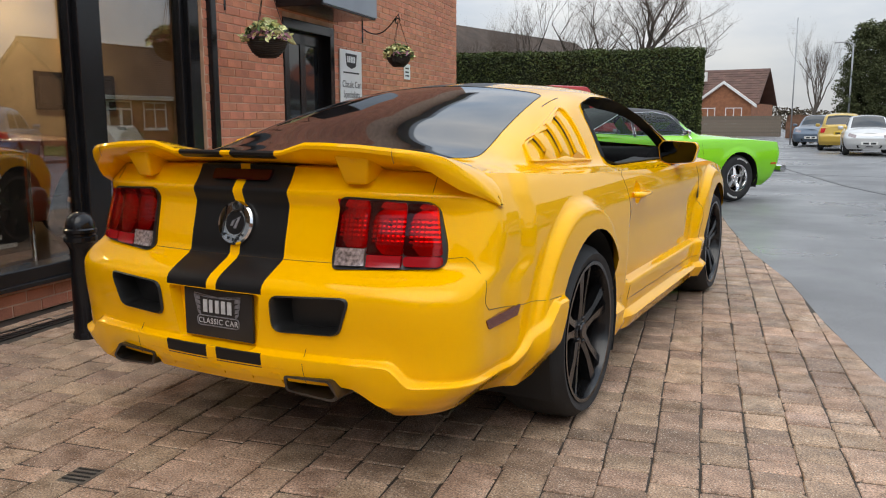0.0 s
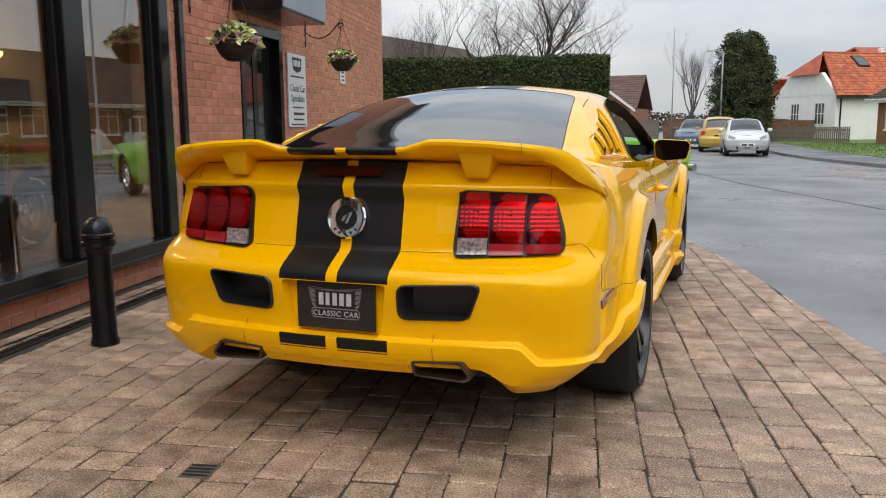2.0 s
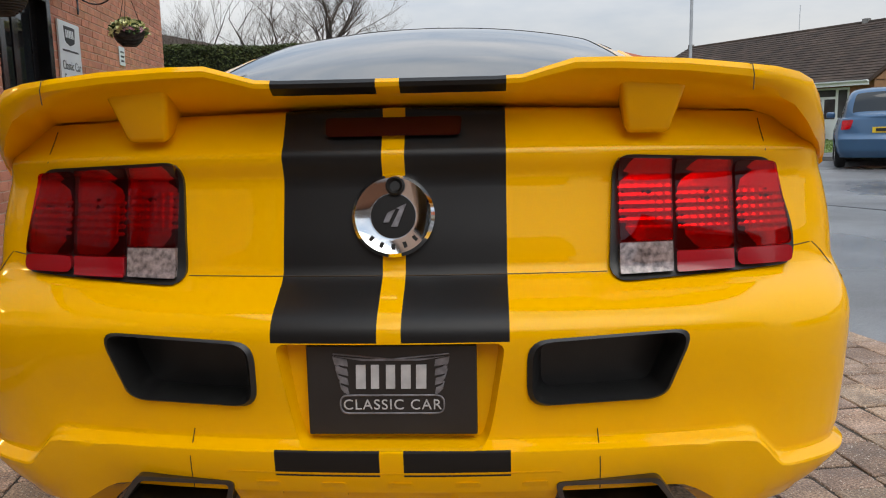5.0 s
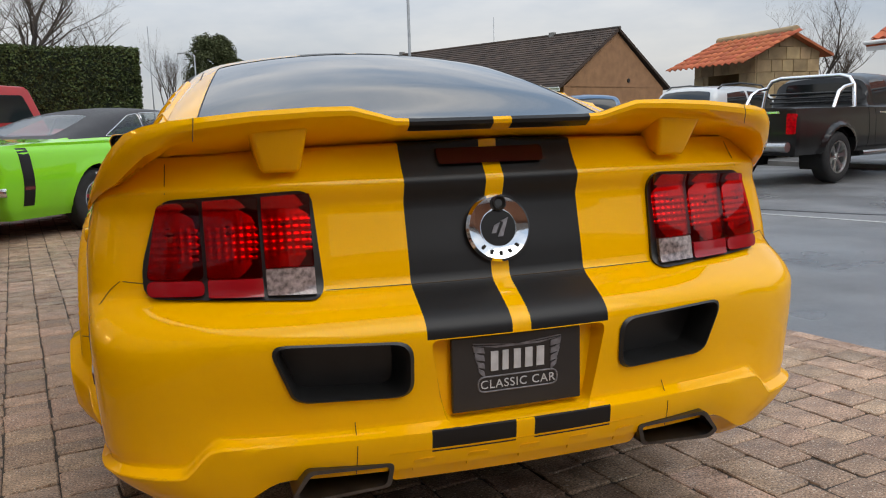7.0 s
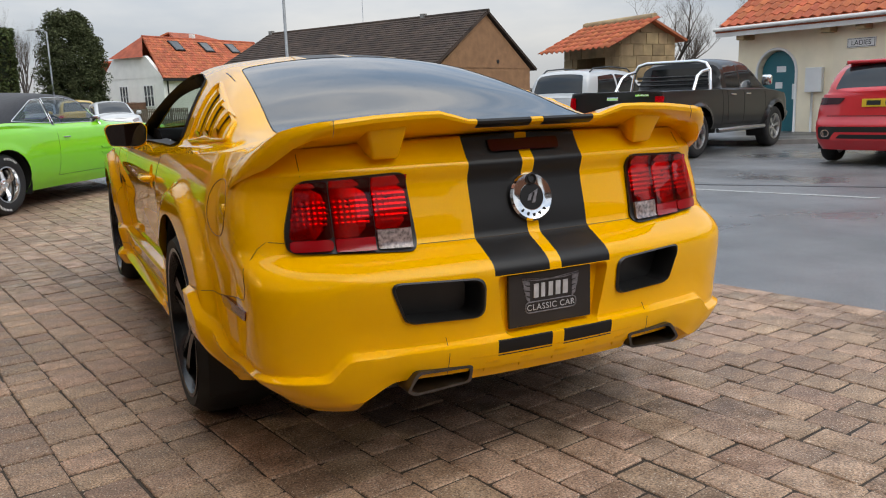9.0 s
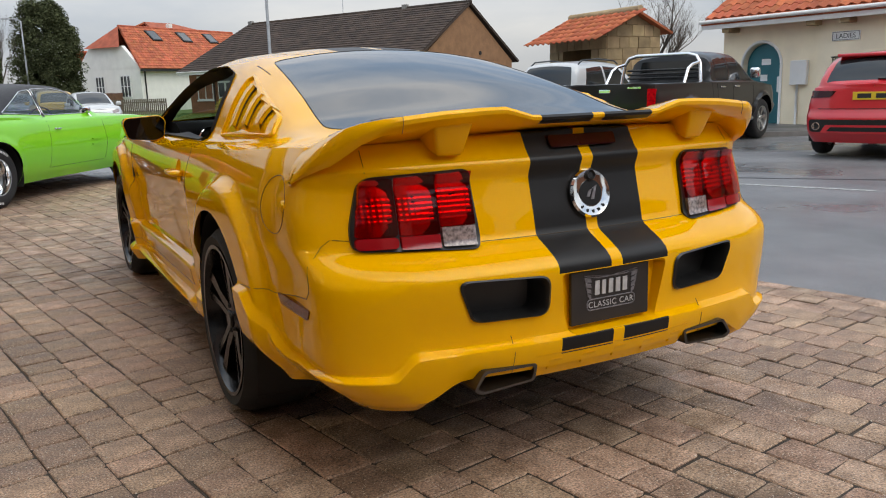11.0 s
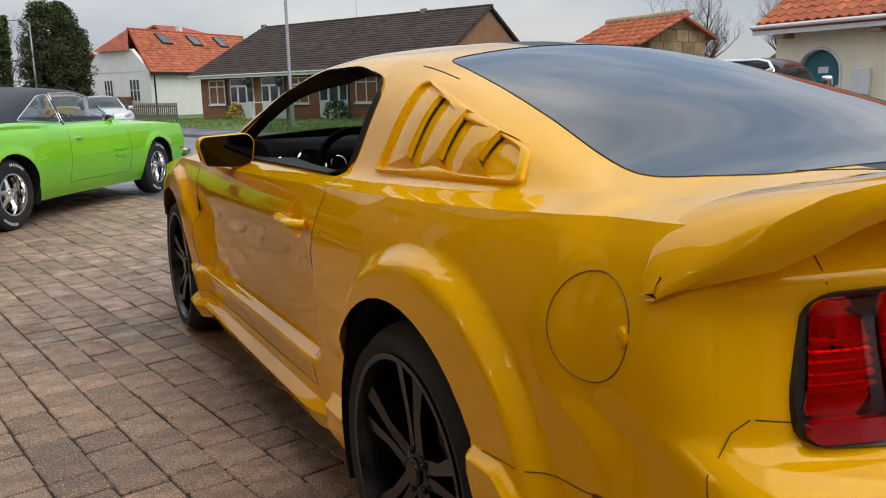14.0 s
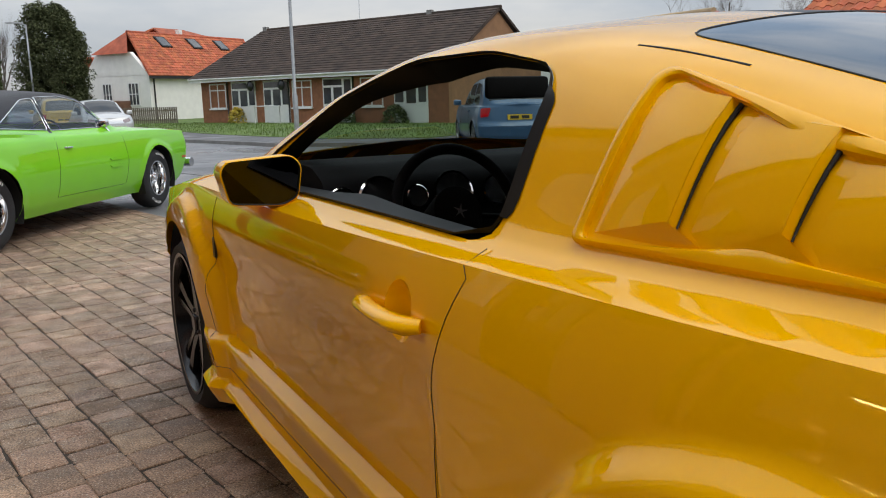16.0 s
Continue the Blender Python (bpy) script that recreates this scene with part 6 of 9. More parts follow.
def modern_car(name, m, label, paint, dims, radius, rim="steel", lamps="red", yellow=True, roof_rails=False, trim=False, slim=False):
    lr, wb, lf, w, h, belt, bonnet, slope, screen = dims
    sh = modern(*dims)
    sh.arches = ((0.0, radius), (wb, radius))
    top = h - 0.13
    win_r = rounded([(-lr + 0.42 + slope * 0.5, belt + 0.05), (-lr + 0.50 + slope * 0.75, top - 0.05), (wb * 0.22, top), (wb * 0.24, belt + 0.04)], 0.03)
    win_f = rounded([(wb * 0.27, belt + 0.04), (wb * 0.25, top), (wb * 0.52, top - 0.04), (wb * 0.52 + screen * 0.62, belt + 0.06), (wb * 0.52 + screen * 0.66, belt + 0.03)], 0.03)
    rg = rounded([(-w * 0.70, -lr + 0.19), (-w * 0.60, -lr + 0.14 + slope * 0.72), (w * 0.60, -lr + 0.14 + slope * 0.72), (w * 0.70, -lr + 0.19)], 0.04)
    fg = rounded([(-w * 0.60, wb * 0.52 + 0.06), (-w * 0.72, wb * 0.52 + screen * 0.94), (0, wb * 0.52 + screen * 0.99), (w * 0.72, wb * 0.52 + screen * 0.94), (w * 0.60, wb * 0.52 + 0.06)], 0.04)
    car, tree = vehicle(name, m, label, sh, paint, [win_r, win_f], rg, fg, radius, 0.21, w * 0.985, radius * 0.66, rim, 7, arch=0.05)
    for sx in (1, -1):
        z0 = belt - 0.06
        if slim:
            rear_patch(sh, rounded([(w * 0.52, z0 + 0.01), (w * 0.93, z0 + 0.02), (w * 0.93, z0 - 0.085), (w * 0.60, z0 - 0.075)], 0.02), 0.012, 0.02, "red_lens_dark", "tail_lamp", car, "slim dark red tail lamp", sx, cell=0.04)
        else:
            rear_patch(sh, rounded([(w * 0.66, z0 + 0.04), (w * 0.88, z0 + 0.03), (w * 0.90, z0 - 0.16), (w * 0.72, z0 - 0.14)], 0.03), 0.010, 0.02, "red_lens", "tail_lamp", car, "", sx, cell=0.05)
        f = wb + lf
        stick(tree, [(sx * x, f + 2, z) for x, z in rounded([(w * 0.50, bonnet - 0.22), (w * 0.80, bonnet - 0.15), (w * 0.84, bonnet - 0.26), (w * 0.55, bonnet - 0.32)], 0.03)], (0, -1, 0), 0.008, 0.02, "clear_lens", "head_lamp", car)
        b = bmesh.new()
        yy = wb * 0.52 + screen * 0.55
        box(b, sx * (w + 0.08) - 0.09, sx * (w + 0.08) + 0.09, yy - 0.06, yy + 0.06, belt + 0.02, belt + 0.15, 0.035)
        part("door_mirror", b, paint, car, smooth=45)
        for line in ([(wb * 0.26, belt), (wb * 0.24, 0.5), (wb * 0.27, 0.30)], [(wb * 0.74, belt - 0.05), (wb * 0.76, 0.5), (wb * 0.72, 0.30), (wb * 0.27, 0.30)]):
            pts = drape(tree, [(sx * 3, p.x, p.y) for p in dense([(a, c, 0) for a, c in line], 0.08)], 0.0005, (-sx, 0, 0))
            if len(pts) > 1:
                b = bmesh.new()
                tube(b, pts, 0.004, 5)
                part("panel_gap", b, "matte_black", car)
        hh = drape(tree, [(sx * 3, wb * 0.32, belt - 0.10)], 0, (-sx, 0, 0))
        if hh:
            b = bmesh.new()
            box(b, hh[0].x - 0.02, hh[0].x + 0.02, hh[0].y - 0.1, hh[0].y + 0.1, hh[0].z - 0.018, hh[0].z + 0.018, 0.01)
            part("door_handle", b, paint, car, smooth=40)
        if roof_rails:
            b = bmesh.new()
            tube(b, [(sx * w * 0.66, y, z) for y, z in ((-lr + 0.55, h - 0.09), (-lr + 0.7, h - 0.01), (wb * 0.2, h + 0.03), (wb * 0.5, h - 0.01), (wb * 0.56, h - 0.08))], 0.018, 6)
            part("roof_rail", b, "black_plastic", car, smooth=45)
    if trim:
        rear_patch(sh, rounded([(-w * 0.90, 0.55), (w * 0.90, 0.55), (w * 0.88, 0.37), (-w * 0.88, 0.37)], 0.05), 0.012, 0.02, "black_plastic", "bumper_trim", car, cell=0.06)
        rear_patch(sh, rounded([(-w * 0.62, 0.475), (w * 0.62, 0.475), (w * 0.70, 0.36), (-w * 0.70, 0.36)], 0.03), 0.030, 0.03, paint, "skid_plate", car, cell=0.06)
        rear_patch(sh, rounded([(-w * 0.54, 0.445), (w * 0.54, 0.445), (w * 0.60, 0.385), (-w * 0.60, 0.385)], 0.02), 0.034, 0.02, "matte_black", "diffuser", car, cell=0.06)
        bw = bmesh.new()
        box(bw, -w * 0.62, w * 0.62, -lr + 0.10 + slope * 0.62, -lr + 0.34 + slope * 0.80, h - 0.105, h - 0.055, 0.018)
        part("roof_spoiler", bw, paint, car, smooth=50)
        bw = bmesh.new()
        tube(bw, [(0.02, -lr + 0.19, belt + 0.115), (0.20, -lr + 0.18, belt + 0.105), (0.42, -lr + 0.20, belt + 0.10)], 0.014, 6)
        part("rear_wiper", bw, "black_plastic", car)
        gap_pts = [(xx, sh.rear_y(xx, belt - 0.30) - 0.001, belt - 0.30) for xx in [-w * 0.78 + w * 0.078 * q for q in range(21)]]
        bw = bmesh.new()
        tube(bw, gap_pts, 0.005, 5)
        part("panel_gap", bw, "matte_black", car)
        for sx in (1, -1):
            b = bmesh.new()
            lathe(b, [(0.055, 0.03), (0.055, -0.03), (0.045, -0.03), (0.042, 0.02)], 20, axis="y")
            bmesh.ops.transform(b, matrix=Matrix.Translation((sx * w * 0.76, sh.rear_y(w * 0.76, 0.46) - 0.02, 0.455)), verts=b.verts)
            part("exhaust_tip", b, "chrome", car, smooth=40)
    plate_z = belt - (0.12 if slim else 0.22)
    number_plate(car, 0, sh.rear_y(0, plate_z) - 0.012, plate_z, "number_yellow")
    f = wb + lf
    p = number_plate(car, 0, 0, 0, "number_white", m=pose(0, f + 0.012, 0.42, 0, 0, 180))
    stick(tree, [(x, f + 2, z) for x, z in rounded([(-w * 0.5, 0.36), (w * 0.5, 0.36), (w * 0.45, 0.26), (-w * 0.45, 0.26)], 0.03)], (0, -1, 0), 0.006, 0.02, "matte_black", "lower_grille", car)
    return car


M["silver_paint"] = material("silver_paint", (0.55, 0.55, 0.54), 0.32, 0.3, coat=0.6, vary=0.05, scale=3)
M["white_car"] = material("silver_white_car_paint", (0.50, 0.51, 0.51), 0.3, coat=0.6, vary=0.04, scale=3)
M["red_car"] = material("red_car_paint", (0.55, 0.012, 0.02), 0.3, coat=0.8, vary=0.05, scale=3)
M["blue_car"] = material("blue_car_paint", (0.035, 0.10, 0.20), 0.3, 0.2, coat=0.7, vary=0.05, scale=3)
M["slate_car"] = material("slate_car_paint", (0.09, 0.12, 0.16), 0.3, 0.3, coat=0.7, vary=0.05, scale=3)
M["mustard_car"] = material("mustard_car_paint", (0.50, 0.33, 0.05), 0.3, 0.1, coat=0.7, vary=0.05, scale=3)
M["dark_truck"] = material("charcoal_truck_paint", (0.009, 0.0085, 0.008), 0.3, 0.0, spec=0.3, coat=0.35, vary=0.08, scale=3)

modern_car("hatchback", pose(1.35, 31.2, 0, 0, 0, 184), "small silver hatchback parked by the kerb", "silver_paint", (0.55, 2.45, 0.65, 0.80, 1.40, 0.86, 0.92, 0.40, 0.85), 0.29)
modern_car("hatchback", pose(0.45, 33.6, 0, 0, 0, 2), "mustard yellow hatchback parked in the road", "mustard_car", (0.62, 2.5, 0.70, 0.84, 1.52, 0.92, 0.98, 0.35, 0.75), 0.30)
modern_car("hatchback", pose(-0.75, 41.5, 0, 0, 0, 176), "slate blue hatchback parked in the road", "slate_car", (0.68, 2.55, 0.80, 0.87, 1.48, 0.90, 0.96, 0.40, 0.80), 0.31)
modern_car("estate_car", pose(8.2, 14.3, 0, 0, 0, -22), "dark blue small estate car on the tarmac", "blue_car", (0.75, 2.6, 0.82, 0.90, 1.62, 0.98, 1.05, 0.30, 0.80), 0.33)
TRUCK = pose(8.65 - 0.309 * 0.90 * 0 - 0.28, 7.15 + 0.86, 0, 0, 0, -71.5)
modern_car("estate_car", pose(9.6, 12.0, 0, 0, 0, -68), "white estate car with black roof rails in a bay", "white_car", (0.85, 2.65, 0.85, 0.91, 1.66, 1.0, 1.05, 0.32, 0.80), 0.34, roof_rails=True)
modern_car("estate_car", pose(9.82, 4.45, 0, 0, 0, -70), "red sports utility car parked in a bay", "red_car", (0.82, 2.68, 0.88, 0.95, 1.53, 1.0, 1.05, 0.46, 0.85), 0.36, trim=True, slim=True)


def pickup():
    """Dark double-cab pickup with a bright roll bar and an open load bed."""
    sh = Shell(
        levels=simple_levels(0.45, 1.12, 22), nr=18, ns=90, nf=18, nc=22, bow=0.03, b_rear=0.08, n_rear=6.0, b_front=0.45, n_front=3.0,
        half_width=[(0.45, 0.84), (0.56, 0.89), (0.75, 0.91), (0.95, 0.905), (1.12, 0.875)],
        plan=[(-1.3, 0.985), (0.0, 1.0), (3.1, 1.0), (3.9, 0.92)],
        rear=[(0.45, -1.12), (0.56, -1.20), (0.75, -1.21), (1.12, -1.20)], front=[(0.45, 3.85), (0.7, 3.98), (0.95, 3.95), (1.12, 3.85)],
        shoulder=[(-1.3, 1.12), (0.9, 1.12), (1.1, 1.11), (2.4, 1.10), (2.9, 1.08), (3.9, 0.98)],
        crest=[(-1.3, 1.13), (0.84, 1.13), (0.90, 1.16), (1.00, 1.60), (1.15, 1.665), (1.7, 1.69), (2.1, 1.665), (2.3, 1.59), (2.85, 1.20), (2.95, 1.16), (3.5, 1.13), (3.95, 1.0)],
        rail_x=[(-1.3, 0.80), (0.9, 0.80), (1.05, 0.70), (2.0, 0.68), (2.4, 0.72), (2.9, 0.78), (3.9, 0.72)],
        rail_z=[(-1.3, 1.125), (0.84, 1.125), (0.90, 1.15), (1.00, 1.53), (1.15, 1.59), (1.7, 1.61), (2.1, 1.59), (2.3, 1.50), (2.85, 1.14), (3.9, 0.99)],
        arches=((0.0, 0.385), (3.085, 0.385)), flare=(0.05, 0.47, 0.06))
    w1 = rounded([(1.12, 1.15), (1.16, 1.54), (1.66, 1.56), (1.68, 1.15)], 0.04)
    w2 = rounded([(1.74, 1.15), (1.73, 1.56), (2.12, 1.535), (2.38, 1.39), (2.62, 1.18), (2.60, 1.15)], 0.04)
    fg = rounded([(-0.60, 2.22), (-0.70, 2.80), (0, 2.84), (0.70, 2.80), (0.60, 2.22)], 0.04)
    car, tree = vehicle("pickup_truck", TRUCK, "charcoal double-cab pickup with bright roll bar, parked", sh, "dark_truck", [w1, w2], None, fg, 0.385, 0.25, 0.90, 0.24, "steel", 6, arch=0.07, category="pickup truck")
    b = bmesh.new()
    vs = [b.verts.new((x, 0.93, z)) for x, z in rounded([(-0.58, 1.22), (0.58, 1.22), (0.54, 1.51), (-0.54, 1.51)], 0.04)]
    b.faces.new(vs[::-1])
    r = bmesh.ops.extrude_face_region(b, geom=list(b.faces))
    bmesh.ops.translate(b, vec=(0, 0.05, 0), verts=[g for g in r["geom"] if isinstance(g, bmesh.types.BMVert)])
    part("rear_window", b, "dark_glass", car)
    # roll bar
    b = bmesh.new()
    tube(b, [(-0.78, 0.62, 1.12), (-0.74, 0.66, 1.46), (-0.66, 0.68, 1.58), (-0.5, 0.69, 1.62), (0.5, 0.69, 1.62), (0.66, 0.68, 1.58), (0.74, 0.66, 1.46), (0.78, 0.62, 1.12)], 0.032, 10)
    for sx in (1, -1):
        tube(b, [(sx * 0.76, 0.05, 1.12), (sx * 0.74, 0.22, 1.36), (sx * 0.735, 0.38, 1.43), (sx * 0.73, 0.64, 1.47)], 0.028, 10)
    part("roll_bar", b, "chrome", car, "polished steel roll bar", smooth=50)
    for k in range(3):
        b = bmesh.new()
        tube(b, [(-0.70, 0.70, 1.22 + k * 0.07), (0.70, 0.70, 1.22 + k * 0.07)], 0.018, 8)
        part("guard_bar", b, "black_plastic", car)
    b = bmesh.new()
    tube(b, [(x, -1.30, 0.58) for x in (-0.85, -0.4, 0.0, 0.4, 0.85)], 0.075, 8)
    part("rear_bumper", b, "steel", car, smooth=50)
    number_plate(car, -0.25, -1.385, 0.60, "number_yellow")
    for sx in (1, -1):
        rear_patch(sh, rounded([(0.76, 1.05), (0.885, 1.05), (0.885, 0.76), (0.76, 0.76)], 0.02), 0.02, 0.03, "red_lens", "tail_lamp", car, "", sx, cell=0.05)
        b = bmesh.new()
        tube(b, [(sx * 0.93, 0.62, 0.42), (sx * 0.96, 0.72, 0.42), (sx * 0.96, 2.40, 0.42), (sx * 0.93, 2.50, 0.42)], 0.04, 8)
        part("side_step", b, "steel", car, smooth=50)
        b = bmesh.new()
        box(b, sx * 1.0 - 0.09, sx * 1.0 + 0.09, 2.36, 2.48, 1.17, 1.36, 0.04)
        part("door_mirror", b, "chrome", car, smooth=50)
        for y in (1.25, 1.85):
            b = bmesh.new()
            box(b, sx * 0.905 - 0.02, sx * 0.905 + 0.02, y - 0.09, y + 0.09, 1.015, 1.045, 0.01)
            part("door_handle", b, "chrome", car, smooth=40)
        for line in ([(1.06, 1.10), (1.06, 0.66), (1.12, 0.52), (1.66, 0.50)], [(1.71, 1.10), (1.70, 0.50)], [(1.72, 0.50), (2.52, 0.50), (2.62, 0.72), (2.60, 1.08)], [(0.86, 1.11), (0.86, 0.50)]):
            pts = drape(tree, [(sx * 3, p.x, p.y) for p in dense([(a, c, 0) for a, c in line], 0.06)], 0.0005, (-sx, 0, 0))
            b = bmesh.new()
            tube(b, pts, 0.004, 5)
            part("panel_gap", b, "matte_black", car)
    part("tailgate_handle", boxes((-0.11, 0.11, -1.235, -1.205, 0.99, 1.05), bevel=0.01), "chrome", car)
    part("tailgate_bar", boxes((0.42, 0.66, -1.222, -1.208, 1.055, 1.085)), "chrome", car)


pickup()
M["red_faded"] = material("faded_red_paint", (0.42, 0.02, 0.02), 0.35, coat=0.4, vary=0.12, scale=3)
M["bed_wood"] = material("bed_wood", (0.30, 0.20, 0.12), 0.6, vary=0.3, scale=6, bump=0.3, bump_scale=60)


def old_pickup():
    """Old red pickup: rounded cab and a timber-sided bed, half hidden by the hedge and the green car."""
    ob = thing("old_pickup", pose(-5.1, 11.0, 0, 0, 0, -42), "old red pickup truck with a timber bed", "pickup truck")
    b = bmesh.new()
    side = rounded([(1.2, 0.5), (1.2, 1.78), (1.35, 1.86), (2.15, 1.84), (2.42, 1.28), (2.5, 1.15), (2.5, 0.5)], 0.10)
    prism(b, side, -0.80, 0.80, "x", bevel=0.05)
    part("cab", b, "red_faded", ob, smooth=40)
    for sx in (1, -1):
        b = bmesh.new()
        prism(b, rounded([(1.38, 1.26), (1.40, 1.70), (2.02, 1.70), (2.24, 1.28)], 0.05), sx * 0.801, sx * 0.808, "x")
        part("side_window", b, "dark_glass", ob)
    part("bonnet", boxes((-0.72, 0.72, 2.45, 3.75, 0.5, 1.15), bevel=0.16), "red_faded", ob, smooth=50)
    for sx in (1, -1):
        part("wing", boxes((sx * 0.80 - 0.14, sx * 0.80 + 0.14, 2.6, 3.6, 0.45, 0.95), bevel=0.12), "red_faded", ob, smooth=50)
        for k in range(3):
            part("bed_board", boxes((sx * 0.86 - 0.02, sx * 0.86 + 0.02, -1.1, 1.15, 0.72 + k * 0.14, 0.84 + k * 0.14), bevel=0.005), "bed_wood", ob)
        for y in (0.0, 3.0):
            wheel(ob, sx * 0.72, y, 0.36, 0.18, 0.20, "rim_black", 5, sx, tread=30)
    part("bed_floor", boxes((-0.85, 0.85, -1.1, 1.15, 0.62, 0.70), bevel=0.01), "bed_wood", ob)
    part("chassis", boxes((-0.45, 0.45, -1.0, 3.5, 0.40, 0.60)), "matte_black", ob)


old_pickup()


# ---- the brick shop ----
M["wall_brick"] = material("red_wall_brick", (0.51, 0.205, 0.12), 0.85, vary=0.15, scale=5, bump=0.4, bump_scale=120, fine=0.2, per_piece=0.14)
M["mortar"] = material("mortar", (0.54, 0.36, 0.26), 0.85, vary=0.2, scale=8, bump=0.4, bump_scale=150)
M["black_gloss"] = material("black_gloss_paint", (0.008, 0.008, 0.009), 0.2, spec=0.35, vary=0.3, scale=6, bump=0.05, bump_scale=30)
M["sign_white"] = material("sign_white", (0.72, 0.74, 0.74), 0.4, vary=0.03, scale=4)
M["ink"] = material("black_ink", (0.015, 0.015, 0.016), 0.5)
M["shop_wall"] = material("shop_back_wall", (0.42, 0.33, 0.20), 0.7, vary=0.2, scale=2)
M["shop_floor"] = material("shop_floor", (0.16, 0.13, 0.11), 0.3, vary=0.2, scale=2)
M["warm_lamp"] = material("warm_lamp", (1.0, 0.7, 0.3), 0.5, emit=(1.0, 0.55, 0.18), emit_strength=6)
M["strip_light"] = material("strip_light", (1, 0.9, 0.75), 0.5, emit=(1.0, 0.86, 0.62), emit_strength=8)
M["grey_metal"] = material("grey_metal_sheet", (0.23, 0.26, 0.30), 0.3, 0.6, vary=0.1, scale=3)
M["wicker"] = material("dark_wicker", (0.035, 0.026, 0.02), 0.75, vary=0.4, scale=40, bump=0.6, bump_scale=150)
M["leaf_light"] = material("variegated_leaf", (0.62, 0.62, 0.30), 0.7, vary=0.35, scale=30, per_piece=0.35)
M["leaf_dark"] = material("ivy_leaf", (0.06, 0.12, 0.03), 0.6, vary=0.3, scale=30, per_piece=0.35)
M["petal"] = material("pansy_petal", (0.50, 0.25, 0.34), 0.7, vary=0.3, scale=30, per_piece=0.4)

WALL_H = 5.6
OPEN = [(-6.0, 2.24, 0.22, 3.2), (3.58, 4.72, 0.0, 2.20)]      # shop front and door: y0, y1, z0, z1


def shop():
    bm = boxes((-0.30, -0.006, -9.0, -6.0, 0, WALL_H), (-0.30, -0.006, -6.0, 2.24, 0, 0.22), (-0.30, -0.006, -6.0, 2.24, 3.2, WALL_H), (-0.30, -0.006, 2.24, 3.58, 0, WALL_H),
               (-0.30, -0.006, 3.58, 4.72, 2.20, WALL_H), (-0.30, -0.006, 4.72, 9.42, 0, WALL_H), (-6.0, -0.30, 9.12, 9.414, 0, WALL_H))
    wall = link("wall_east", bm, "mortar", m=WALL, kind="structure", label="red brick shop wall with pale mortar", category="wall")
    # bricks as real courses on the face
    rng = random.Random(5)
    ph, pl = 0.075, 0.225
    verts, faces = [], []
    shapes = {}
    count = 0
    row = 0
    z = 0.0
    while z < 4.6:
        y = 0.0 - 9.0 + (0.0 if row % 2 else pl / 2)
        while y < 9.42:
            y0, y1 = y, min(y + pl, 9.42)
            y += pl
            zc = z + ph / 2
            pieces = [(y0, y1)]
            for oy0, oy1, oz0, oz1 in OPEN:
                if oz0 - 0.03 < zc < oz1 + 0.03:
                    nxt = []
                    for a, b in pieces:
                        if b <= oy0 or a >= oy1:
                            nxt.append((a, b))
                        else:
                            if a < oy0:
                                nxt.append((a, oy0))
                            if b > oy1:
                                nxt.append((oy1, b))
                    pieces = nxt
            for a, b in pieces:
                if b - a < 0.03 or b < -4:
                    continue
                d = 0.0 + rng.uniform(-0.002, 0.002)
                ya, yb, za, zb = a + 0.005, b - 0.005, z + 0.005, z + ph - 0.005
                full = b - a > pl - 0.001
                if full and count < 300 and 2.2 < a < 8.2 and 1.1 < z < 2.9 and rng.random() < 0.75:
                    count += 1
                    key = rng.randint(0, 3)
                    if key not in shapes:
                        h, l, c = (zb - za) / 2, (yb - ya) / 2, 0.003
                        vs = [(-0.014, -l, -h), (-0.014, l, -h), (-0.014, l, h), (-0.014, -l, h), (-0.003, -l, -h), (-0.003, l, -h), (-0.003, l, h), (-0.003, -l, h),
                              (0, -l + c, -h + c), (0, l - c, -h + c), (0, l - c, h - c), (0, -l + c, h - c)]
                        me = bpy.data.meshes.new("brick")
                        me.from_pydata(vs, [], [(i, (i + 1) % 4, (i + 1) % 4 + 4, i + 4) for i in range(4)] + [(4 + i, 4 + (i + 1) % 4, (i + 1) % 4 + 8, i + 8) for i in range(4)] + [(8, 9, 10, 11)])
                        me.materials.append(M["wall_brick"])
                        shapes[key] = me
                    ob = new("brick", shapes[key])
                    ob.matrix_basis = Matrix.Translation((d, (ya + yb) / 2, (za + zb) / 2))
                    ob.parent = wall
                else:
                    k = len(verts)
                    c = 0.003
                    verts += [(d - 0.014, ya, za), (d - 0.014, yb, za), (d - 0.014, yb, zb), (d - 0.014, ya, zb), (d - 0.003, ya, za), (d - 0.003, yb, za), (d - 0.003, yb, zb), (d - 0.003, ya, zb),
                              (d, ya + c, za + c), (d, yb - c, za + c), (d, yb - c, zb - c), (d, ya + c, zb - c)]
                    faces += [(k + i, k + (i + 1) % 4, k + (i + 1) % 4 + 4, k + i + 4) for i in range(4)] + [(k + 4 + i, k + 4 + (i + 1) % 4, k + (i + 1) % 4 + 8, k + i + 8) for i in range(4)] + [(k + 8, k + 9, k + 10, k + 11)]
        z += ph
        row += 1
    me = bpy.data.meshes.new("wall_bricks")
    me.from_pydata(verts, [], faces)
    me.materials.append(M["wall_brick"])
    ob = new("wall_bricks", me)
    ob.parent = wall
    tagged(ob, "red bricks of the shop wall", kind="stuff")
    # room behind the glass
    link("floor", boxes((-6.0, -0.30, -9.0, 9.12, -0.02, 0.10)), "shop_floor", m=WALL, kind="structure", label="dark shop floor behind the glass", category="floor")
    link("wall_west", boxes((-4.6, -4.4, -9.2, 9.4, 0, WALL_H)), "shop_wall", m=WALL, kind="structure", label="tan back wall of the shop", category="wall")
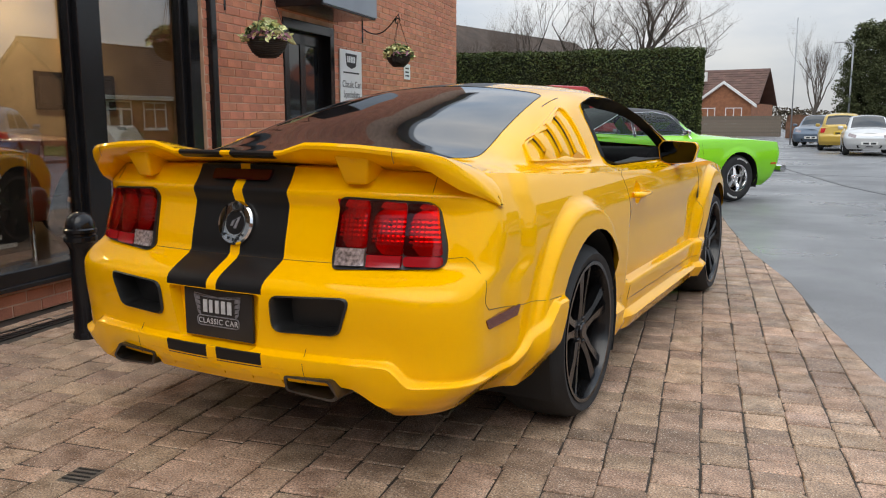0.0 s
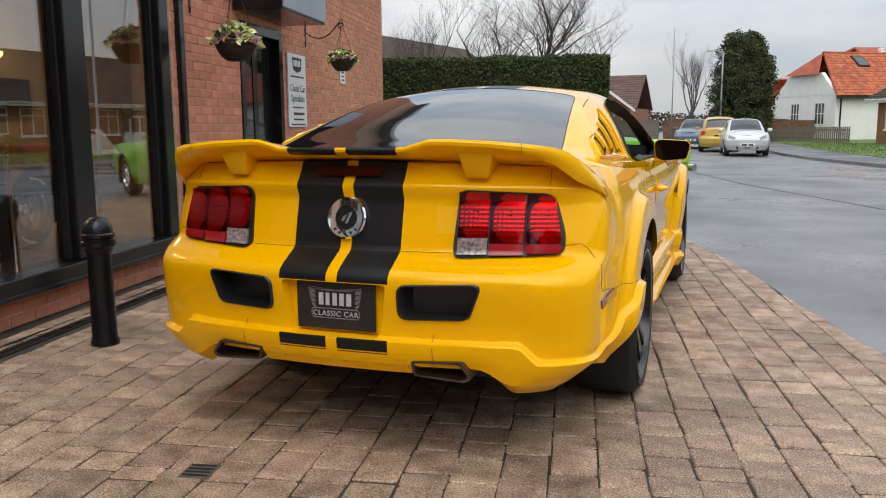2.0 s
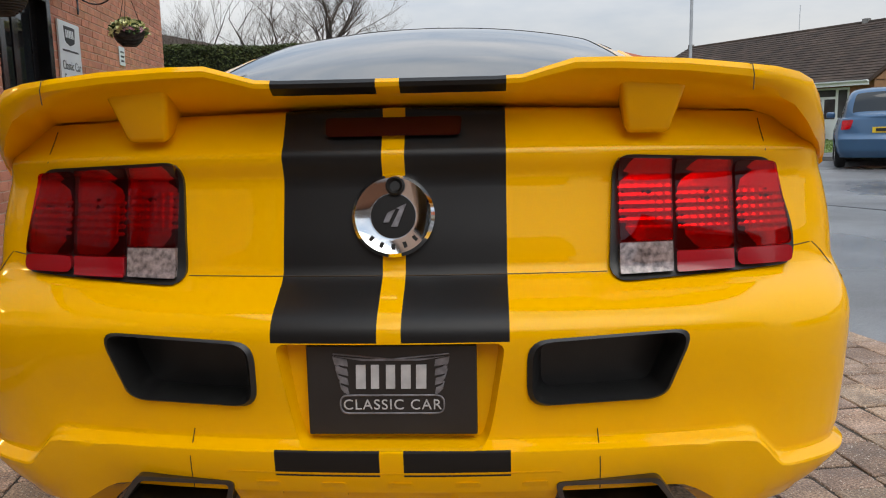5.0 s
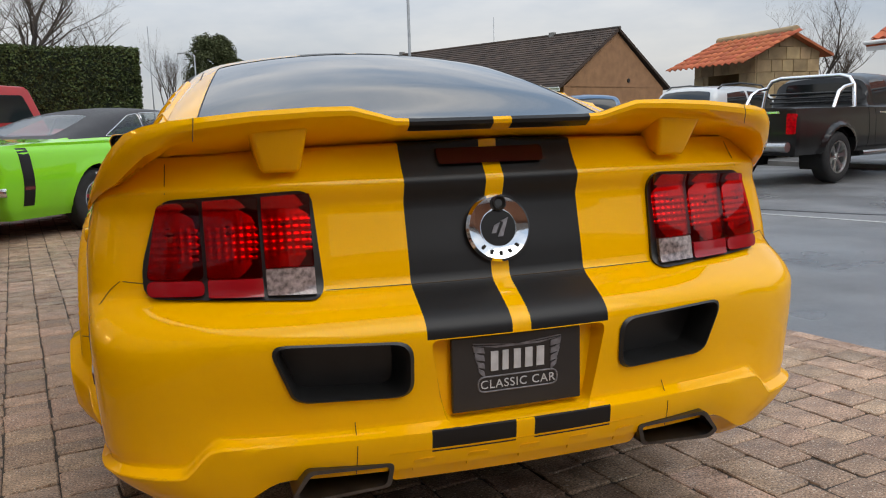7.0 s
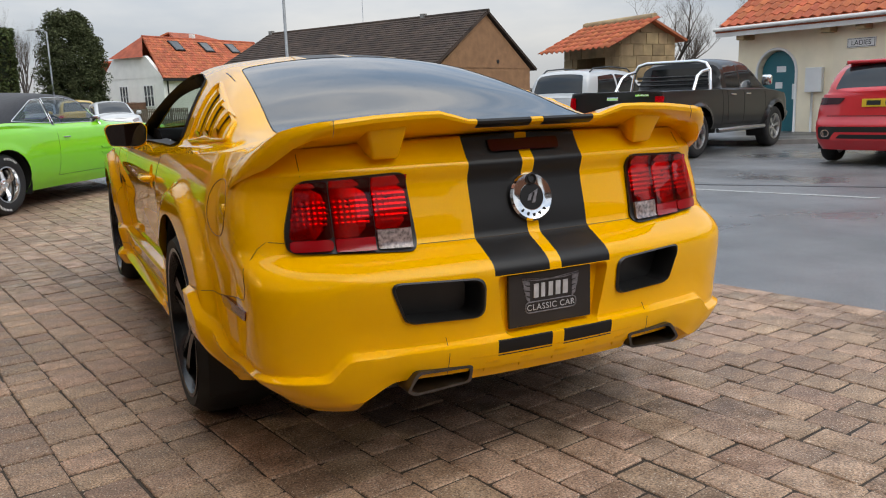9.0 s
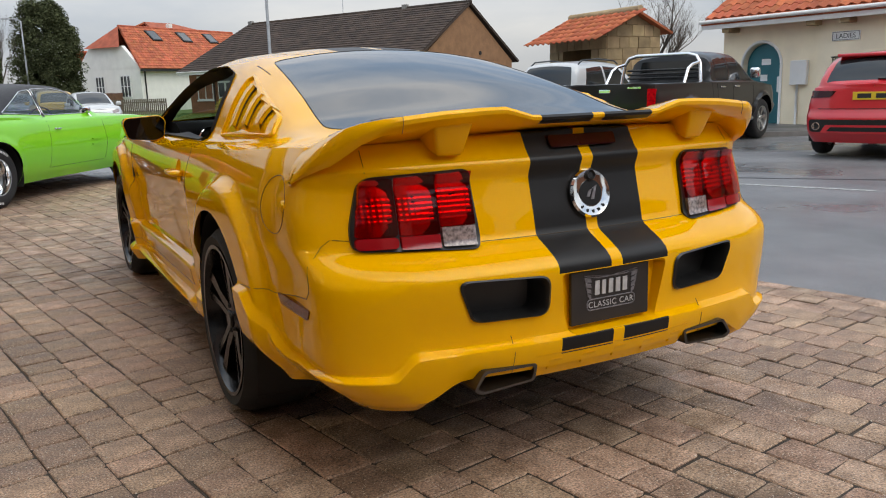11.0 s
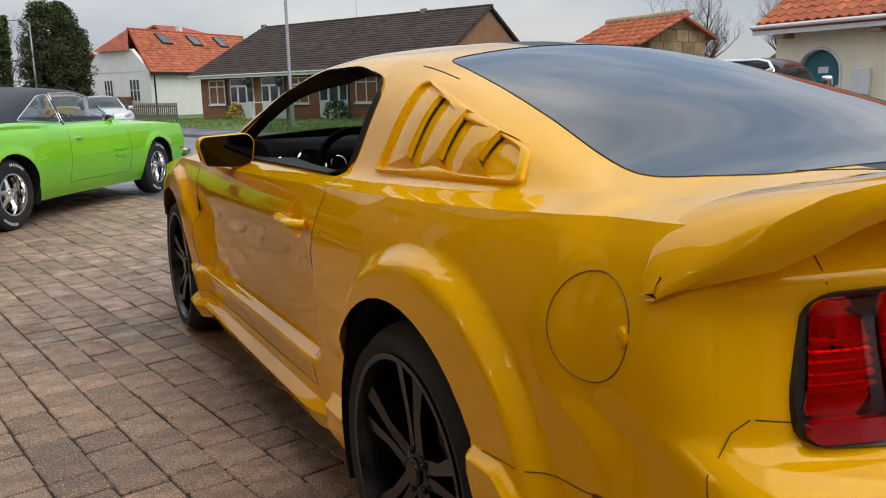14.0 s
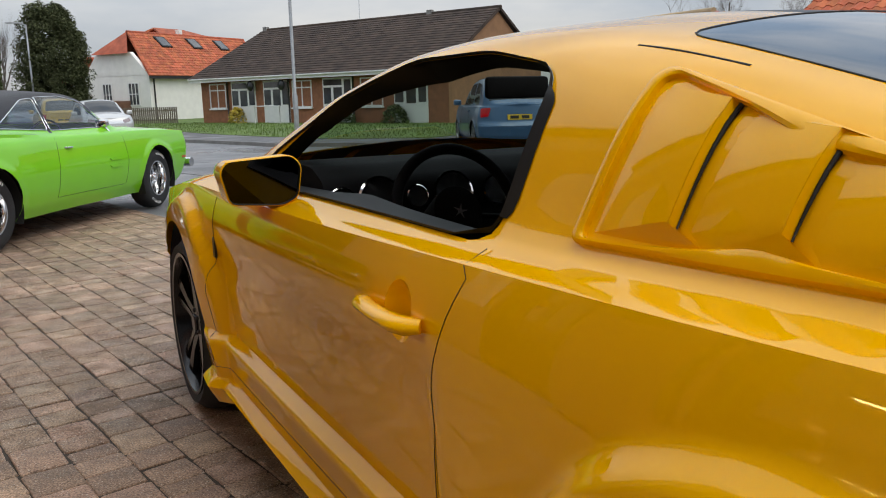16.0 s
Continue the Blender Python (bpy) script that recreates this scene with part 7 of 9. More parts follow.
    link("wall_south", boxes((-6.0, -0.30, -9.2, -9.0, 0, WALL_H)), "shop_wall", m=WALL, kind="structure", label="tan end wall of the shop", category="wall")
    link("ceiling", boxes((-6.0, -0.30, -9.0, 9.12, 3.5, 3.6)), "shop_wall", m=WALL, kind="structure", label="plain shop ceiling", category="ceiling")
    link("roof", boxes((-6.3, 0.25, -9.3, 9.7, WALL_H, WALL_H + 0.2)), "grey_metal", m=WALL, kind="structure", label="flat grey shop roof", category="roof")
    # shop front
    front = link("window_1", bmesh.new(), "black_gloss", m=WALL, kind="structure", label="black timber shop front with large panes", category="window")
    def bar(*s, name="frame", bevel=0.008):
        return part(name, boxes(s, bevel=bevel), "black_gloss", front)
    bar(-0.10, 0.075, -6.0, 2.26, 0.20, 0.30, name="sill")
    bar(-0.06, 0.10, -6.0, 2.30, 0.185, 0.215, name="sill", bevel=0.004)
    for y0, y1 in ((2.02, 2.16), (0.80, 1.02), (-0.95, -0.72), (-2.7, -2.47), (-4.5, -4.3)):
        bar(-0.14, 0.02, y0, y1, 0.30, 3.2)
    for y0, y1 in ((1.02, 1.06), (1.96, 2.02), (0.76, 0.80)):
        bar(-0.10, -0.02, y0, y1, 0.30, 3.2)
    bar(-0.14, 0.02, -6.0, 2.16, 3.08, 3.2)
    bar(-0.12, 0.045, 2.30, 2.38, 0.18, 3.22)
    for y0, y1 in ((1.06, 1.96), (-0.72, 0.76), (-2.47, -0.95), (-4.3, -2.7)):
        pane = part("pane", boxes((-0.075, -0.067, y0, y1, 0.30, 3.08)), "shop_glass", front)
        pane.visible_shadow = False
    # what stands in the showroom
    banner = thing("banner_stand", WALL @ pose(0, 0, 0), "black banner with pale shapes on a steel stand behind glass", "banner")
    part("cloth", boxes((-0.385, -0.38, -0.42, 0.66, 0.32, 0.97)), "ink", banner)
    for y in (-0.46, 0.70):
        b = bmesh.new()
        tube(b, [(-0.385, y, 0.10), (-0.385, y, 1.0)], 0.012, 8)
        part("post", b, "chrome", banner)
    part("top_rail", boxes((-0.395, -0.375, -0.46, 0.70, 0.975, 0.995), bevel=0.004), "chrome", banner)
    for k in range(4):
        b = bmesh.new()
        c = 0.37 - 0.012 * k
        tube(b, [(-0.376, c - 0.30 + 0.06 * k, 0.86 - 0.085 * k), (-0.376, c + 0.07, 0.87 - 0.085 * k), (-0.376, c + 0.09, 0.83 - 0.085 * k), (-0.376, c + 0.03, 0.80 - 0.085 * k)], 0.007, 6)
        part("wing_shape", b, "sign_white", banner)
    part("text_bar", boxes((-0.379, -0.376, -0.3, 0.43, 0.425, 0.455)), "sign_white", banner)
    part("text_bar", boxes((-0.379, -0.376, -0.3, 0.55, 0.362, 0.390)), "sign_white", banner)
    stand = thing("display_card", WALL @ pose(0, 0, 0), "white information card on a slim steel stand", "card stand")
    b = bmesh.new()
    box(b, -0.17, 0.17, -0.004, 0.004, -0.12, 0.12)
    part("card", b, "sign_white", stand, m=pose(-0.40, 1.74, 1.06, -38, 0, 90))
    b = bmesh.new()
    box(b, -0.05, 0.05, -0.006, -0.0045, 0.075, 0.105)
    part("card_mark", b, "ink", stand, m=pose(-0.40, 1.74, 1.06, -38, 0, 90))
    b = bmesh.new()
    tube(b, [(-0.42, 1.74, 0.10), (-0.42, 1.74, 1.02)], 0.012, 8)
    lathe(b, [(0.14, 0.10), (0.14, 0.112), (0.02, 0.125)], 24)
    for v in b.verts:
        if v.co.z < 0.13 and abs(v.co.x) < 0.2 and abs(v.co.y) < 0.2:
            v.co.x -= 0.42
            v.co.y += 1.74
    part("stand", b, "steel", stand)
    pic = thing("framed_picture", WALL @ pose(0, 0, 0), "dark framed picture on the tan showroom wall", "picture")
    part("frame", boxes((-4.4, -4.36, 4.9, 6.4, 1.35, 1.85), bevel=0.01), "black_gloss", pic)
    part("picture", boxes((-4.362, -4.355, 4.97, 6.33, 1.42, 1.78)), "ink", pic)
    wl = thing("wall_lamp", WALL @ pose(0, 0, 0), "glowing amber wall lamp with a dark bracket", "lamp")
    b = bmesh.new()
    lathe(b, [(0.02, 0.0), (0.10, 0.10), (0.11, 0.14), (0.09, 0.15)], 20)
    part("shade", b, "warm_lamp", wl, m=pose(-4.22, 5.55, 2.02))
    part("bracket", boxes((-4.4, -4.2, 5.53, 5.57, 1.94, 2.03), bevel=0.008), "black_gloss", wl)
    for k, y in enumerate((0.6, 4.2)):
        lamp = thing("ceiling_light", WALL @ pose(0, 0, 0), "lit ceiling light strip in the showroom", "ceiling light", "showroom lights")
        part("housing", boxes((-3.65, -3.45, y - 0.7, y + 0.7, 3.44, 3.5), bevel=0.01), "sign_white", lamp)
        part("diffuser", boxes((-3.63, -3.47, y - 0.68, y + 0.68, 3.425, 3.44)), "strip_light", lamp)
        al = new("showroom_strip", bpy.data.lights.new("showroom_strip", "AREA"))
        al.data.shape, al.data.size, al.data.size_y, al.data.energy, al.data.color = "RECTANGLE", 0.2, 1.3, 75, (1.0, 0.80, 0.52)
        al.matrix_world = WALL @ pose(-3.55, y, 3.41)
    # door with its own frame
    door = link("door_1", bmesh.new(), "black_gloss", m=WALL, kind="structure", label="black panelled shop door with narrow panes", category="door")
    for s in ((-0.16, 0.012, 3.58, 3.68, 0, 2.20), (-0.16, 0.012, 4.62, 4.72, 0, 2.20), (-0.16, 0.012, 3.68, 4.62, 2.10, 2.20)):
        part("door_frame", boxes(s, bevel=0.006), "black_gloss", door)
    leaf = part("door_leaf", boxes((-0.14, -0.10, 3.68, 4.62, 0.03, 2.10), (-0.10, -0.085, 3.68, 3.80, 0.03, 2.10), (-0.10, -0.085, 4.50, 4.62, 0.03, 2.10), (-0.10, -0.085, 4.09, 4.21, 0.03, 2.10),
                                   (-0.10, -0.085, 3.80, 4.50, 0.03, 0.25), (-0.10, -0.085, 3.80, 4.50, 0.80, 0.92), (-0.10, -0.085, 3.80, 4.50, 1.98, 2.10), bevel=0.004), "black_gloss", door)
    for y0, y1 in ((3.81, 4.08), (4.22, 4.49)):
        part("pane", boxes((-0.099, -0.094, y0, y1, 0.93, 1.97)), "dark_glass", leaf)
    b = bmesh.new()
    tube(b, [(-0.085, 3.74, 0.95), (-0.04, 3.74, 0.95), (-0.04, 3.74, 1.25), (-0.085, 3.74, 1.25)], 0.012, 8)
    part("door_handle", b, "chrome", leaf)
    # box canopy over the door
    sign = thing("canopy_sign", WALL @ pose(0, 0, 0), "grey metal box canopy over the shop door", "canopy")
    part("body", boxes((0.0, 0.50, 3.45, 4.75, 2.27, 3.0), bevel=0.01), "black_gloss", sign)
    part("front_panel", boxes((0.50, 0.512, 3.45, 4.75, 2.29, 3.0), bevel=0.002), "grey_metal", sign)
    part("side_panel", boxes((0.02, 0.50, 4.75, 4.762, 2.29, 3.0), bevel=0.002), "grey_metal", sign)
    # notice board
    board = thing("notice_board", WALL @ pose(0, 0, 0), "white notice board with black lettering on brick", "sign")
    part("panel", boxes((0.006, 0.022, 4.84, 5.44, 1.17, 2.0), bevel=0.002), "sign_white", board)
    def text(words, y, z, size, parent, mat="ink", x=0.024, up=None):
        cu = bpy.data.curves.new("lettering", "FONT")
        cu.body, cu.size, cu.align_x, cu.extrude = words, size, "CENTER", 0.0006
        t = new("lettering", cu)
        me = bpy.data.meshes.new_from_object(t)
        bpy.data.objects.remove(t)
        me.materials.append(M[mat])
        ob = new("lettering", me)
        ob.matrix_basis = pose(x, y, z) @ Matrix(((0, 0, 1, 0), (1, 0, 0, 0), (0, 1, 0, 0), (0, 0, 0, 1)))
        ob.parent = parent
        return ob
    text("Classic Car", 5.14, 1.575, 0.112, board)
    text("Specialists", 5.14, 1.46, 0.112, board)
    b = bmesh.new()
    prism(b, rounded([(4.98, 1.96), (5.30, 1.96), (5.27, 1.82), (5.14, 1.79), (5.01, 1.82)], 0.02), 0.022, 0.0235, "x")
    part("badge_shape", b, "ink", board)
    for k in range(5):
        part("badge_bar", boxes((0.0235, 0.0245, 5.025 + k * 0.047, 5.06 + k * 0.047, 1.86, 1.93)), "sign_white", board)
    part("text_bar", boxes((0.022, 0.0235, 4.92, 5.36, 1.735, 1.752)), "ink", board)
    part("text_bar", boxes((0.022, 0.0235, 4.95, 5.33, 1.385, 1.40)), "ink", board)
    part("text_bar", boxes((0.022, 0.0235, 4.98, 5.35, 1.305, 1.335)), "ink", board)
    part("text_bar", boxes((0.022, 0.0235, 4.98, 5.32, 1.245, 1.265)), "ink", board)
    part("text_bar", boxes((0.022, 0.0235, 4.90, 5.38, 1.19, 1.205)), "ink", board)
    note = thing("wall_notice", WALL @ pose(0, 0, 0), "small white paper notice on the brick wall", "notice")
    part("sheet", boxes((0.004, 0.010, 6.92, 7.16, 1.76, 1.97), bevel=0.001), "sign_white", note)
    for z0 in (1.80, 1.85, 1.90):
        part("text_bar", boxes((0.010, 0.0112, 6.97, 7.11, z0, z0 + 0.02)), "ink", note)
    # little wall box further on
    lamp = thing("wall_bracket", WALL @ pose(0, 0, 0), "small dark wall bracket on the brick", "bracket")
    part("plate", boxes((0.0, 0.05, 6.75, 6.87, 0.95, 1.15), bevel=0.01), "black_gloss", lamp)
    # slot drain along the wall
    drain = link("drain", boxes((0.205, 0.36, -7.0, 3.0, -0.03, -0.012)), "matte_black", m=WALL, kind="structure", label="black slotted drain channel along the shop front", category="drain")
    part("side_rail", boxes((0.205, 0.225, -7.0, 3.0, -0.012, 0.002), (0.34, 0.36, -7.0, 3.0, -0.012, 0.002), (0.268, 0.282, -7.0, 3.0, -0.012, 0.0)), "black_plastic", drain)
    bars = bmesh.new()
    for k in range(280):
        y = -5.4 + k * 0.03
        box(bars, 0.225, 0.34, y, y + 0.011, -0.010, -0.001)
    tagged(part("grating_bars", bars, "black_plastic", drain, "black drain grating bars"), kind="stuff")


shop()


def hanging_basket(p, wall_y, rim, seed, bracket_z):
    """A wicker basket of winter plants on a scrolled bracket. p: the basket's rim centre in the wall's frame."""
    rng = random.Random(seed)
    ob = thing("hanging_basket", WALL @ pose(*p), "dark wicker hanging basket with variegated leaves and flowers", "hanging basket", "baskets on the shop wall")
    b = bmesh.new()
    lathe(b, [(0.03, -rim * 0.95), (rim * 0.45, -rim * 0.88), (rim * 0.78, -rim * 0.55), (rim * 0.95, -rim * 0.15), (rim, 0.0), (rim * 0.93, 0.0)], 28)
    bask = part("basket", b, "wicker", ob, smooth=50)
    for k in range(12):
        z = -rim * 0.9 + k * rim * 0.082
        r = curve_at([(-rim * 0.95, 0.05), (-rim * 0.88, rim * 0.46), (-rim * 0.55, rim * 0.79), (-rim * 0.15, rim * 0.96), (0, rim)], z)
        w = bmesh.new()
        tube(w, [((r + 0.004) * math.cos(2 * math.pi * i / 28), (r + 0.004) * math.sin(2 * math.pi * i / 28), z) for i in range(28)], 0.006, 5, closed=True)
        part("weave", w, "wicker", bask)
    b = bmesh.new()
    for k in range(3):
        a = 2 * math.pi * k / 3 + 0.5
        tube(b, [(rim * math.cos(a), rim * math.sin(a), 0), (0.01 * math.cos(a), 0.01 * math.sin(a), bracket_z)], 0.003, 5)
    part("chain", b, "black_gloss", ob)
    for mat, n, size, name in (("leaf_light", 150, 0.04, "leaves"), ("leaf_dark", 90, 0.035, "leaves"), ("petal", 55, 0.026, "flowers")):
        vs, fs = [], []
        for _ in range(n):
            a, rr = rng.uniform(0, 6.28), rim * math.sqrt(rng.random()) * 1.22
            h = 0.02 + (rim * 0.72) * (1 - (rr / (rim * 1.25)) ** 2) * rng.uniform(0.5, 1.1) - (0.06 * rng.random() if rr > rim else 0)
            if mat == "petal":
                a = rng.uniform(-2.2, 0.6)
                h *= 0.55
            c = Vector((rr * math.cos(a), rr * math.sin(a), h))
            rot = Euler((rng.uniform(-1, 1), rng.uniform(-1, 1), rng.uniform(0, 6.28))).to_matrix()
            s = size * rng.uniform(0.6, 1.3)
            k = len(vs)
            for q in ((0, -1, 0), (0.55, -0.2, 0.12), (0.35, 0.6, 0.05), (0, 1.1, -0.12), (-0.35, 0.6, 0.05), (-0.55, -0.2, 0.12)):
                vs.append(tuple(c + rot @ (Vector(q) * s)))
            fs += [(k, k + 1, k + 2, k + 3), (k, k + 3, k + 4, k + 5)]
        me = bpy.data.meshes.new(name)
        me.from_pydata(vs, [], fs)
        me.materials.append(M[mat])
        o = new(name, me)
        o.parent = ob
        tagged(o, kind="stuff")
    b = bmesh.new()
    x0 = -p[0]
    pts = [(x0 + 0.005, wall_y, bracket_z - 0.10)]
    for k in range(13):
        t = k / 12
        pts.append((x0 + (-x0) * t, wall_y * (1 - t), bracket_z - 0.10 + 0.16 * t * t - 0.10 * math.sin(t * math.pi) + 0.02))
    for k in range(10):
        a = math.pi * (0.0 + 1.5 * k / 9)
        pts.append((0.02 - 0.03 + 0.03 * math.cos(a), 0, bracket_z + 0.08 - 0.03 + 0.03 * math.sin(a) - 0.05))
    tube(b, pts, 0.008, 6)
    tube(b, [(x0 + 0.005, wall_y, bracket_z - 0.25), (x0 + 0.005, wall_y, bracket_z + 0.15)], 0.010, 6)
    part("bracket", b, "black_gloss", ob)
    return ob


hanging_basket((0.405, 2.57, 1.88), 0.0, 0.17, 3, 0.50)
hanging_basket((0.43, 5.62, 1.97), -0.1, 0.145, 8, 0.40)


def bollard(x, y, h):
    ob = thing("bollard", pose(x, y, 0), "black cast-iron bollard with a domed cap on the paving", "bollard", "bollards along the shop")
    b = bmesh.new()
    lathe(b, [(0.075, -0.03), (0.075, 0.02), (0.066, 0.04), (0.062, h - 0.20), (0.066, h - 0.19), (0.080, h - 0.165)], 32)
    part("post", b, "black_gloss", ob, smooth=40)
    b = bmesh.new()
    lathe(b, [(0.080, h - 0.165), (0.088, h - 0.158), (0.088, h - 0.135), (0.076, h - 0.128), (0.076, h - 0.118), (0.086, h - 0.112), (0.086, h - 0.095), (0.078, h - 0.088), (0.074, h - 0.055), (0.058, h - 0.022), (0.032, h - 0.005), (0.004, h)], 32)
    part("cap", b, "black_gloss", ob, smooth=40)


bollard(-1.925, -0.14, 0.70)
bollard(-2.22, 1.12, 0.70)

# light inside the shop
for y in (-0.2,):
    lampo = thing("wall_lamp", WALL @ pose(-5.75, 1.2, 2.35), "warm glowing wall lamp inside the shop", "lamp")
    b = bmesh.new()
    lathe(b, [(0.05, -0.1), (0.12, 0.05), (0.13, 0.08)], 20)
    part("shade", b, "warm_lamp", lampo)
    part("arm", boxes((-0.25, 0.0, -0.02, 0.02, -0.12, -0.08)), "black_gloss", lampo)


# ---- hedge, trees, houses and street furniture ----
M["hedge_leaf"] = material("hedge_leaf", (0.060, 0.082, 0.022), 0.9, vary=0.4, scale=3, per_piece=0.4)
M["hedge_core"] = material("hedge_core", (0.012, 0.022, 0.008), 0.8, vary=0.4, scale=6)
M["holly_leaf"] = material("holly_leaf", (0.075, 0.085, 0.040), 0.9, spec=0.1, vary=0.3, scale=2, per_piece=0.4)
M["bark"] = material("grey_bark", (0.075, 0.062, 0.050), 0.8, vary=0.35, scale=6, bump=0.5, bump_scale=40)
M["twig"] = material("brown_twig", (0.080, 0.058, 0.042), 0.8, vary=0.3, scale=6)
M["render_wall"] = material("cream_render", (0.88, 0.78, 0.58), 0.8, vary=0.06, scale=2, bump=0.4, bump_scale=60)
M["white_render"] = material("white_render", (0.80, 0.78, 0.73), 0.85, vary=0.05, scale=2, bump=0.3, bump_scale=60)
M["house_brick"] = material("house_brick", (0.26, 0.105, 0.05), 0.8, vary=0.2, scale=4, bump=0.4, bump_scale=30, fine=0.25)
M["gable_brick"] = material("gable_brick", (0.27, 0.14, 0.065), 0.8, vary=0.15, scale=3, bump=0.4, bump_scale=30, fine=0.2)
M["brown_tile"] = material("brown_roof_tile", (0.050, 0.033, 0.024), 0.95, vary=0.35, scale=1.5, bump=0.4, bump_scale=30, per_piece=0.2)
M["orange_tile"] = material("orange_pantile", (0.40, 0.105, 0.042), 0.85, vary=0.25, scale=2, bump=0.3, bump_scale=30, per_piece=0.22)
M["sandstone"] = material("sandstone_block", (0.36, 0.26, 0.14), 0.8, vary=0.25, scale=3, bump=0.5, bump_scale=40, per_piece=0.22)
M["teal_door"] = material("teal_door", (0.02, 0.13, 0.16), 0.45, vary=0.1, scale=4)
M["upvc"] = material("white_upvc", (0.72, 0.72, 0.70), 0.4, vary=0.04, scale=4)
M["timber_grey"] = material("weathered_timber", (0.16, 0.13, 0.10), 0.8, vary=0.3, scale=5, bump=0.3, bump_scale=40)
M["post_grey"] = material("galvanised_post", (0.33, 0.34, 0.35), 0.5, 0.4, vary=0.15, scale=5)


def leaf_cloud(n, place, size, rng, shape=((0, -1), (0.5, 0), (0, 1), (-0.5, 0))):
    """Many small flat leaves, each turned its own way."""
    centres = np.array([tuple(place(rng)[0]) for _ in range(n)])
    gen = np.random.default_rng(rng.randrange(1 << 30))
    ax, ay, az = gen.uniform(-1.2, 1.2, n), gen.uniform(-1.2, 1.2, n), gen.uniform(0, 6.28, n)
    s = size * gen.uniform(0.6, 1.4, n)
    cx, sx, cy, sy, cz, sz = np.cos(ax), np.sin(ax), np.cos(ay), np.sin(ay), np.cos(az), np.sin(az)
    u = np.stack((cy * cz, cy * sz, -sy), 1) * s[:, None]
    v = np.stack((sx * sy * cz - cx * sz, sx * sy * sz + cx * cz, sx * cy), 1) * s[:, None]
    m = len(shape)
    vs = np.stack([centres + u * q[0] + v * q[1] for q in shape], 1).reshape(-1, 3)
    return vs.tolist(), np.arange(n * m).reshape(n, m).tolist()


def stuff_mesh(name, vs, fs, mat, parent=None, label="", category="", m=None):
    me = bpy.data.meshes.new(name)
    me.from_pydata(vs, [], fs)
    me.materials.append(M[mat])
    ob = new(name, me)
    if parent is not None:
        ob.parent = parent
    if m is not None:
        ob.matrix_basis = m
    return tagged(ob, label, category, kind="stuff")


def hedge():
    a = math.degrees(math.atan2(1.9, 8.0))
    length, depth, h = 9.5, 1.5, 2.64
    m = pose(-1.47, 14.5, 0, 0, 0, a)
    ob = thing("hedge", m, "tall clipped dark green conifer hedge", "hedge")
    # near-black filler block: the shade between the leaves is put into its colour
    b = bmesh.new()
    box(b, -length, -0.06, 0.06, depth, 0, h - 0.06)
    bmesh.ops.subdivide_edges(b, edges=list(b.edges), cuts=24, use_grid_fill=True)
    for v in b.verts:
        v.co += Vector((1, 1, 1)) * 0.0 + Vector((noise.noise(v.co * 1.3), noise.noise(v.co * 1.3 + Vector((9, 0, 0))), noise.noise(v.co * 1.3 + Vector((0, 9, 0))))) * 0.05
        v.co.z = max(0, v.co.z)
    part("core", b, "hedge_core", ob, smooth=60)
    rng = random.Random(21)

    def place(r):
        u = r.random()
        if u < 0.55:
            x, z = r.uniform(-length, 0.02), r.uniform(0.02, h)
            p = Vector((x, 0.0, z))
        elif u < 0.72:
            p = Vector((0.0, r.uniform(0, depth), r.uniform(0.02, h)))
        else:
            p = Vector((r.uniform(-length, 0.02), r.uniform(0, depth), h))
        q = Vector((noise.noise(p * 1.3), noise.noise(p * 1.3 + Vector((9, 0, 0))), noise.noise(p * 1.3 + Vector((0, 9, 0))))) * 0.06
        return p + q + Vector((r.uniform(-.03, .03), r.uniform(-.05, .02), r.uniform(-.03, .04))), None
    vs, fs = leaf_cloud(80000, place, 0.030, rng)
    stuff_mesh("foliage", vs, fs, "hedge_leaf", ob)


hedge()


def bare_tree(x, y, h, seed, lean=0.0, trunk=0.16, levels=5, spread=0.55, droop=0.0, mat="bark", first=0.25, label="bare winter tree with grey bark", fine=1.0, up=0.35):
    rng = random.Random(seed)
    ob = thing("tree", pose(x, y, 0), label, "tree", "bare winter trees")
    wood, twigs = bmesh.new(), bmesh.new()

    def grow(p, d, length, r, level):
        n = 4 if level < 3 else 3
        pts, rad = [p], [r]
        q, dd = Vector(p), Vector(d)
        for k in range(n):
            dd = (dd + Vector((rng.uniform(-1, 1), rng.uniform(-1, 1), rng.uniform(-0.6, 0.9) - droop * level * 0.2)) * 0.16).normalized()
            q = q + dd * length / n
            pts.append(q.copy())
            rad.append(r * (1 - 0.45 * (k + 1) / n))
        tube(wood if level < 3 else twigs, pts, rad, 7 if level == 0 else 5 if level < 3 else 3, caps=False)
        if level >= levels:
            return
        kids = 3 if level == 0 else rng.choice((2, 3, 3)) if level < 3 else rng.choice((2, 3))
        kids = max(2, int(round(kids * fine)))
        for k in range(kids + (2 if level == 0 else 1)):
            t = rng.uniform(0.35 if level else 0.45, 1.0) if k else 1.0
            i = min(n - 1, int(t * n))
            u = t * n - i
            base = pts[i].lerp(pts[i + 1], u)
            out = Vector((rng.uniform(-1, 1), rng.uniform(-1, 1), rng.uniform(-0.1, 0.8)))
            nd = (dd * (1.0 - spread) + out.normalized() * spread + Vector((0, 0, up - droop * 0.3 * level))).normalized()
            grow(base, nd, length * rng.uniform(0.55, 0.80), rad[i] * rng.uniform(0.45, 0.68), level + 1)
    grow(Vector((0, 0, -0.1)), Vector((lean, 0, 1)).normalized(), h * first + 0.1, trunk, 0)
    part("trunk", wood, mat, ob)
    tagged(part("branchwork", twigs, "twig", ob), kind="stuff")
    return ob


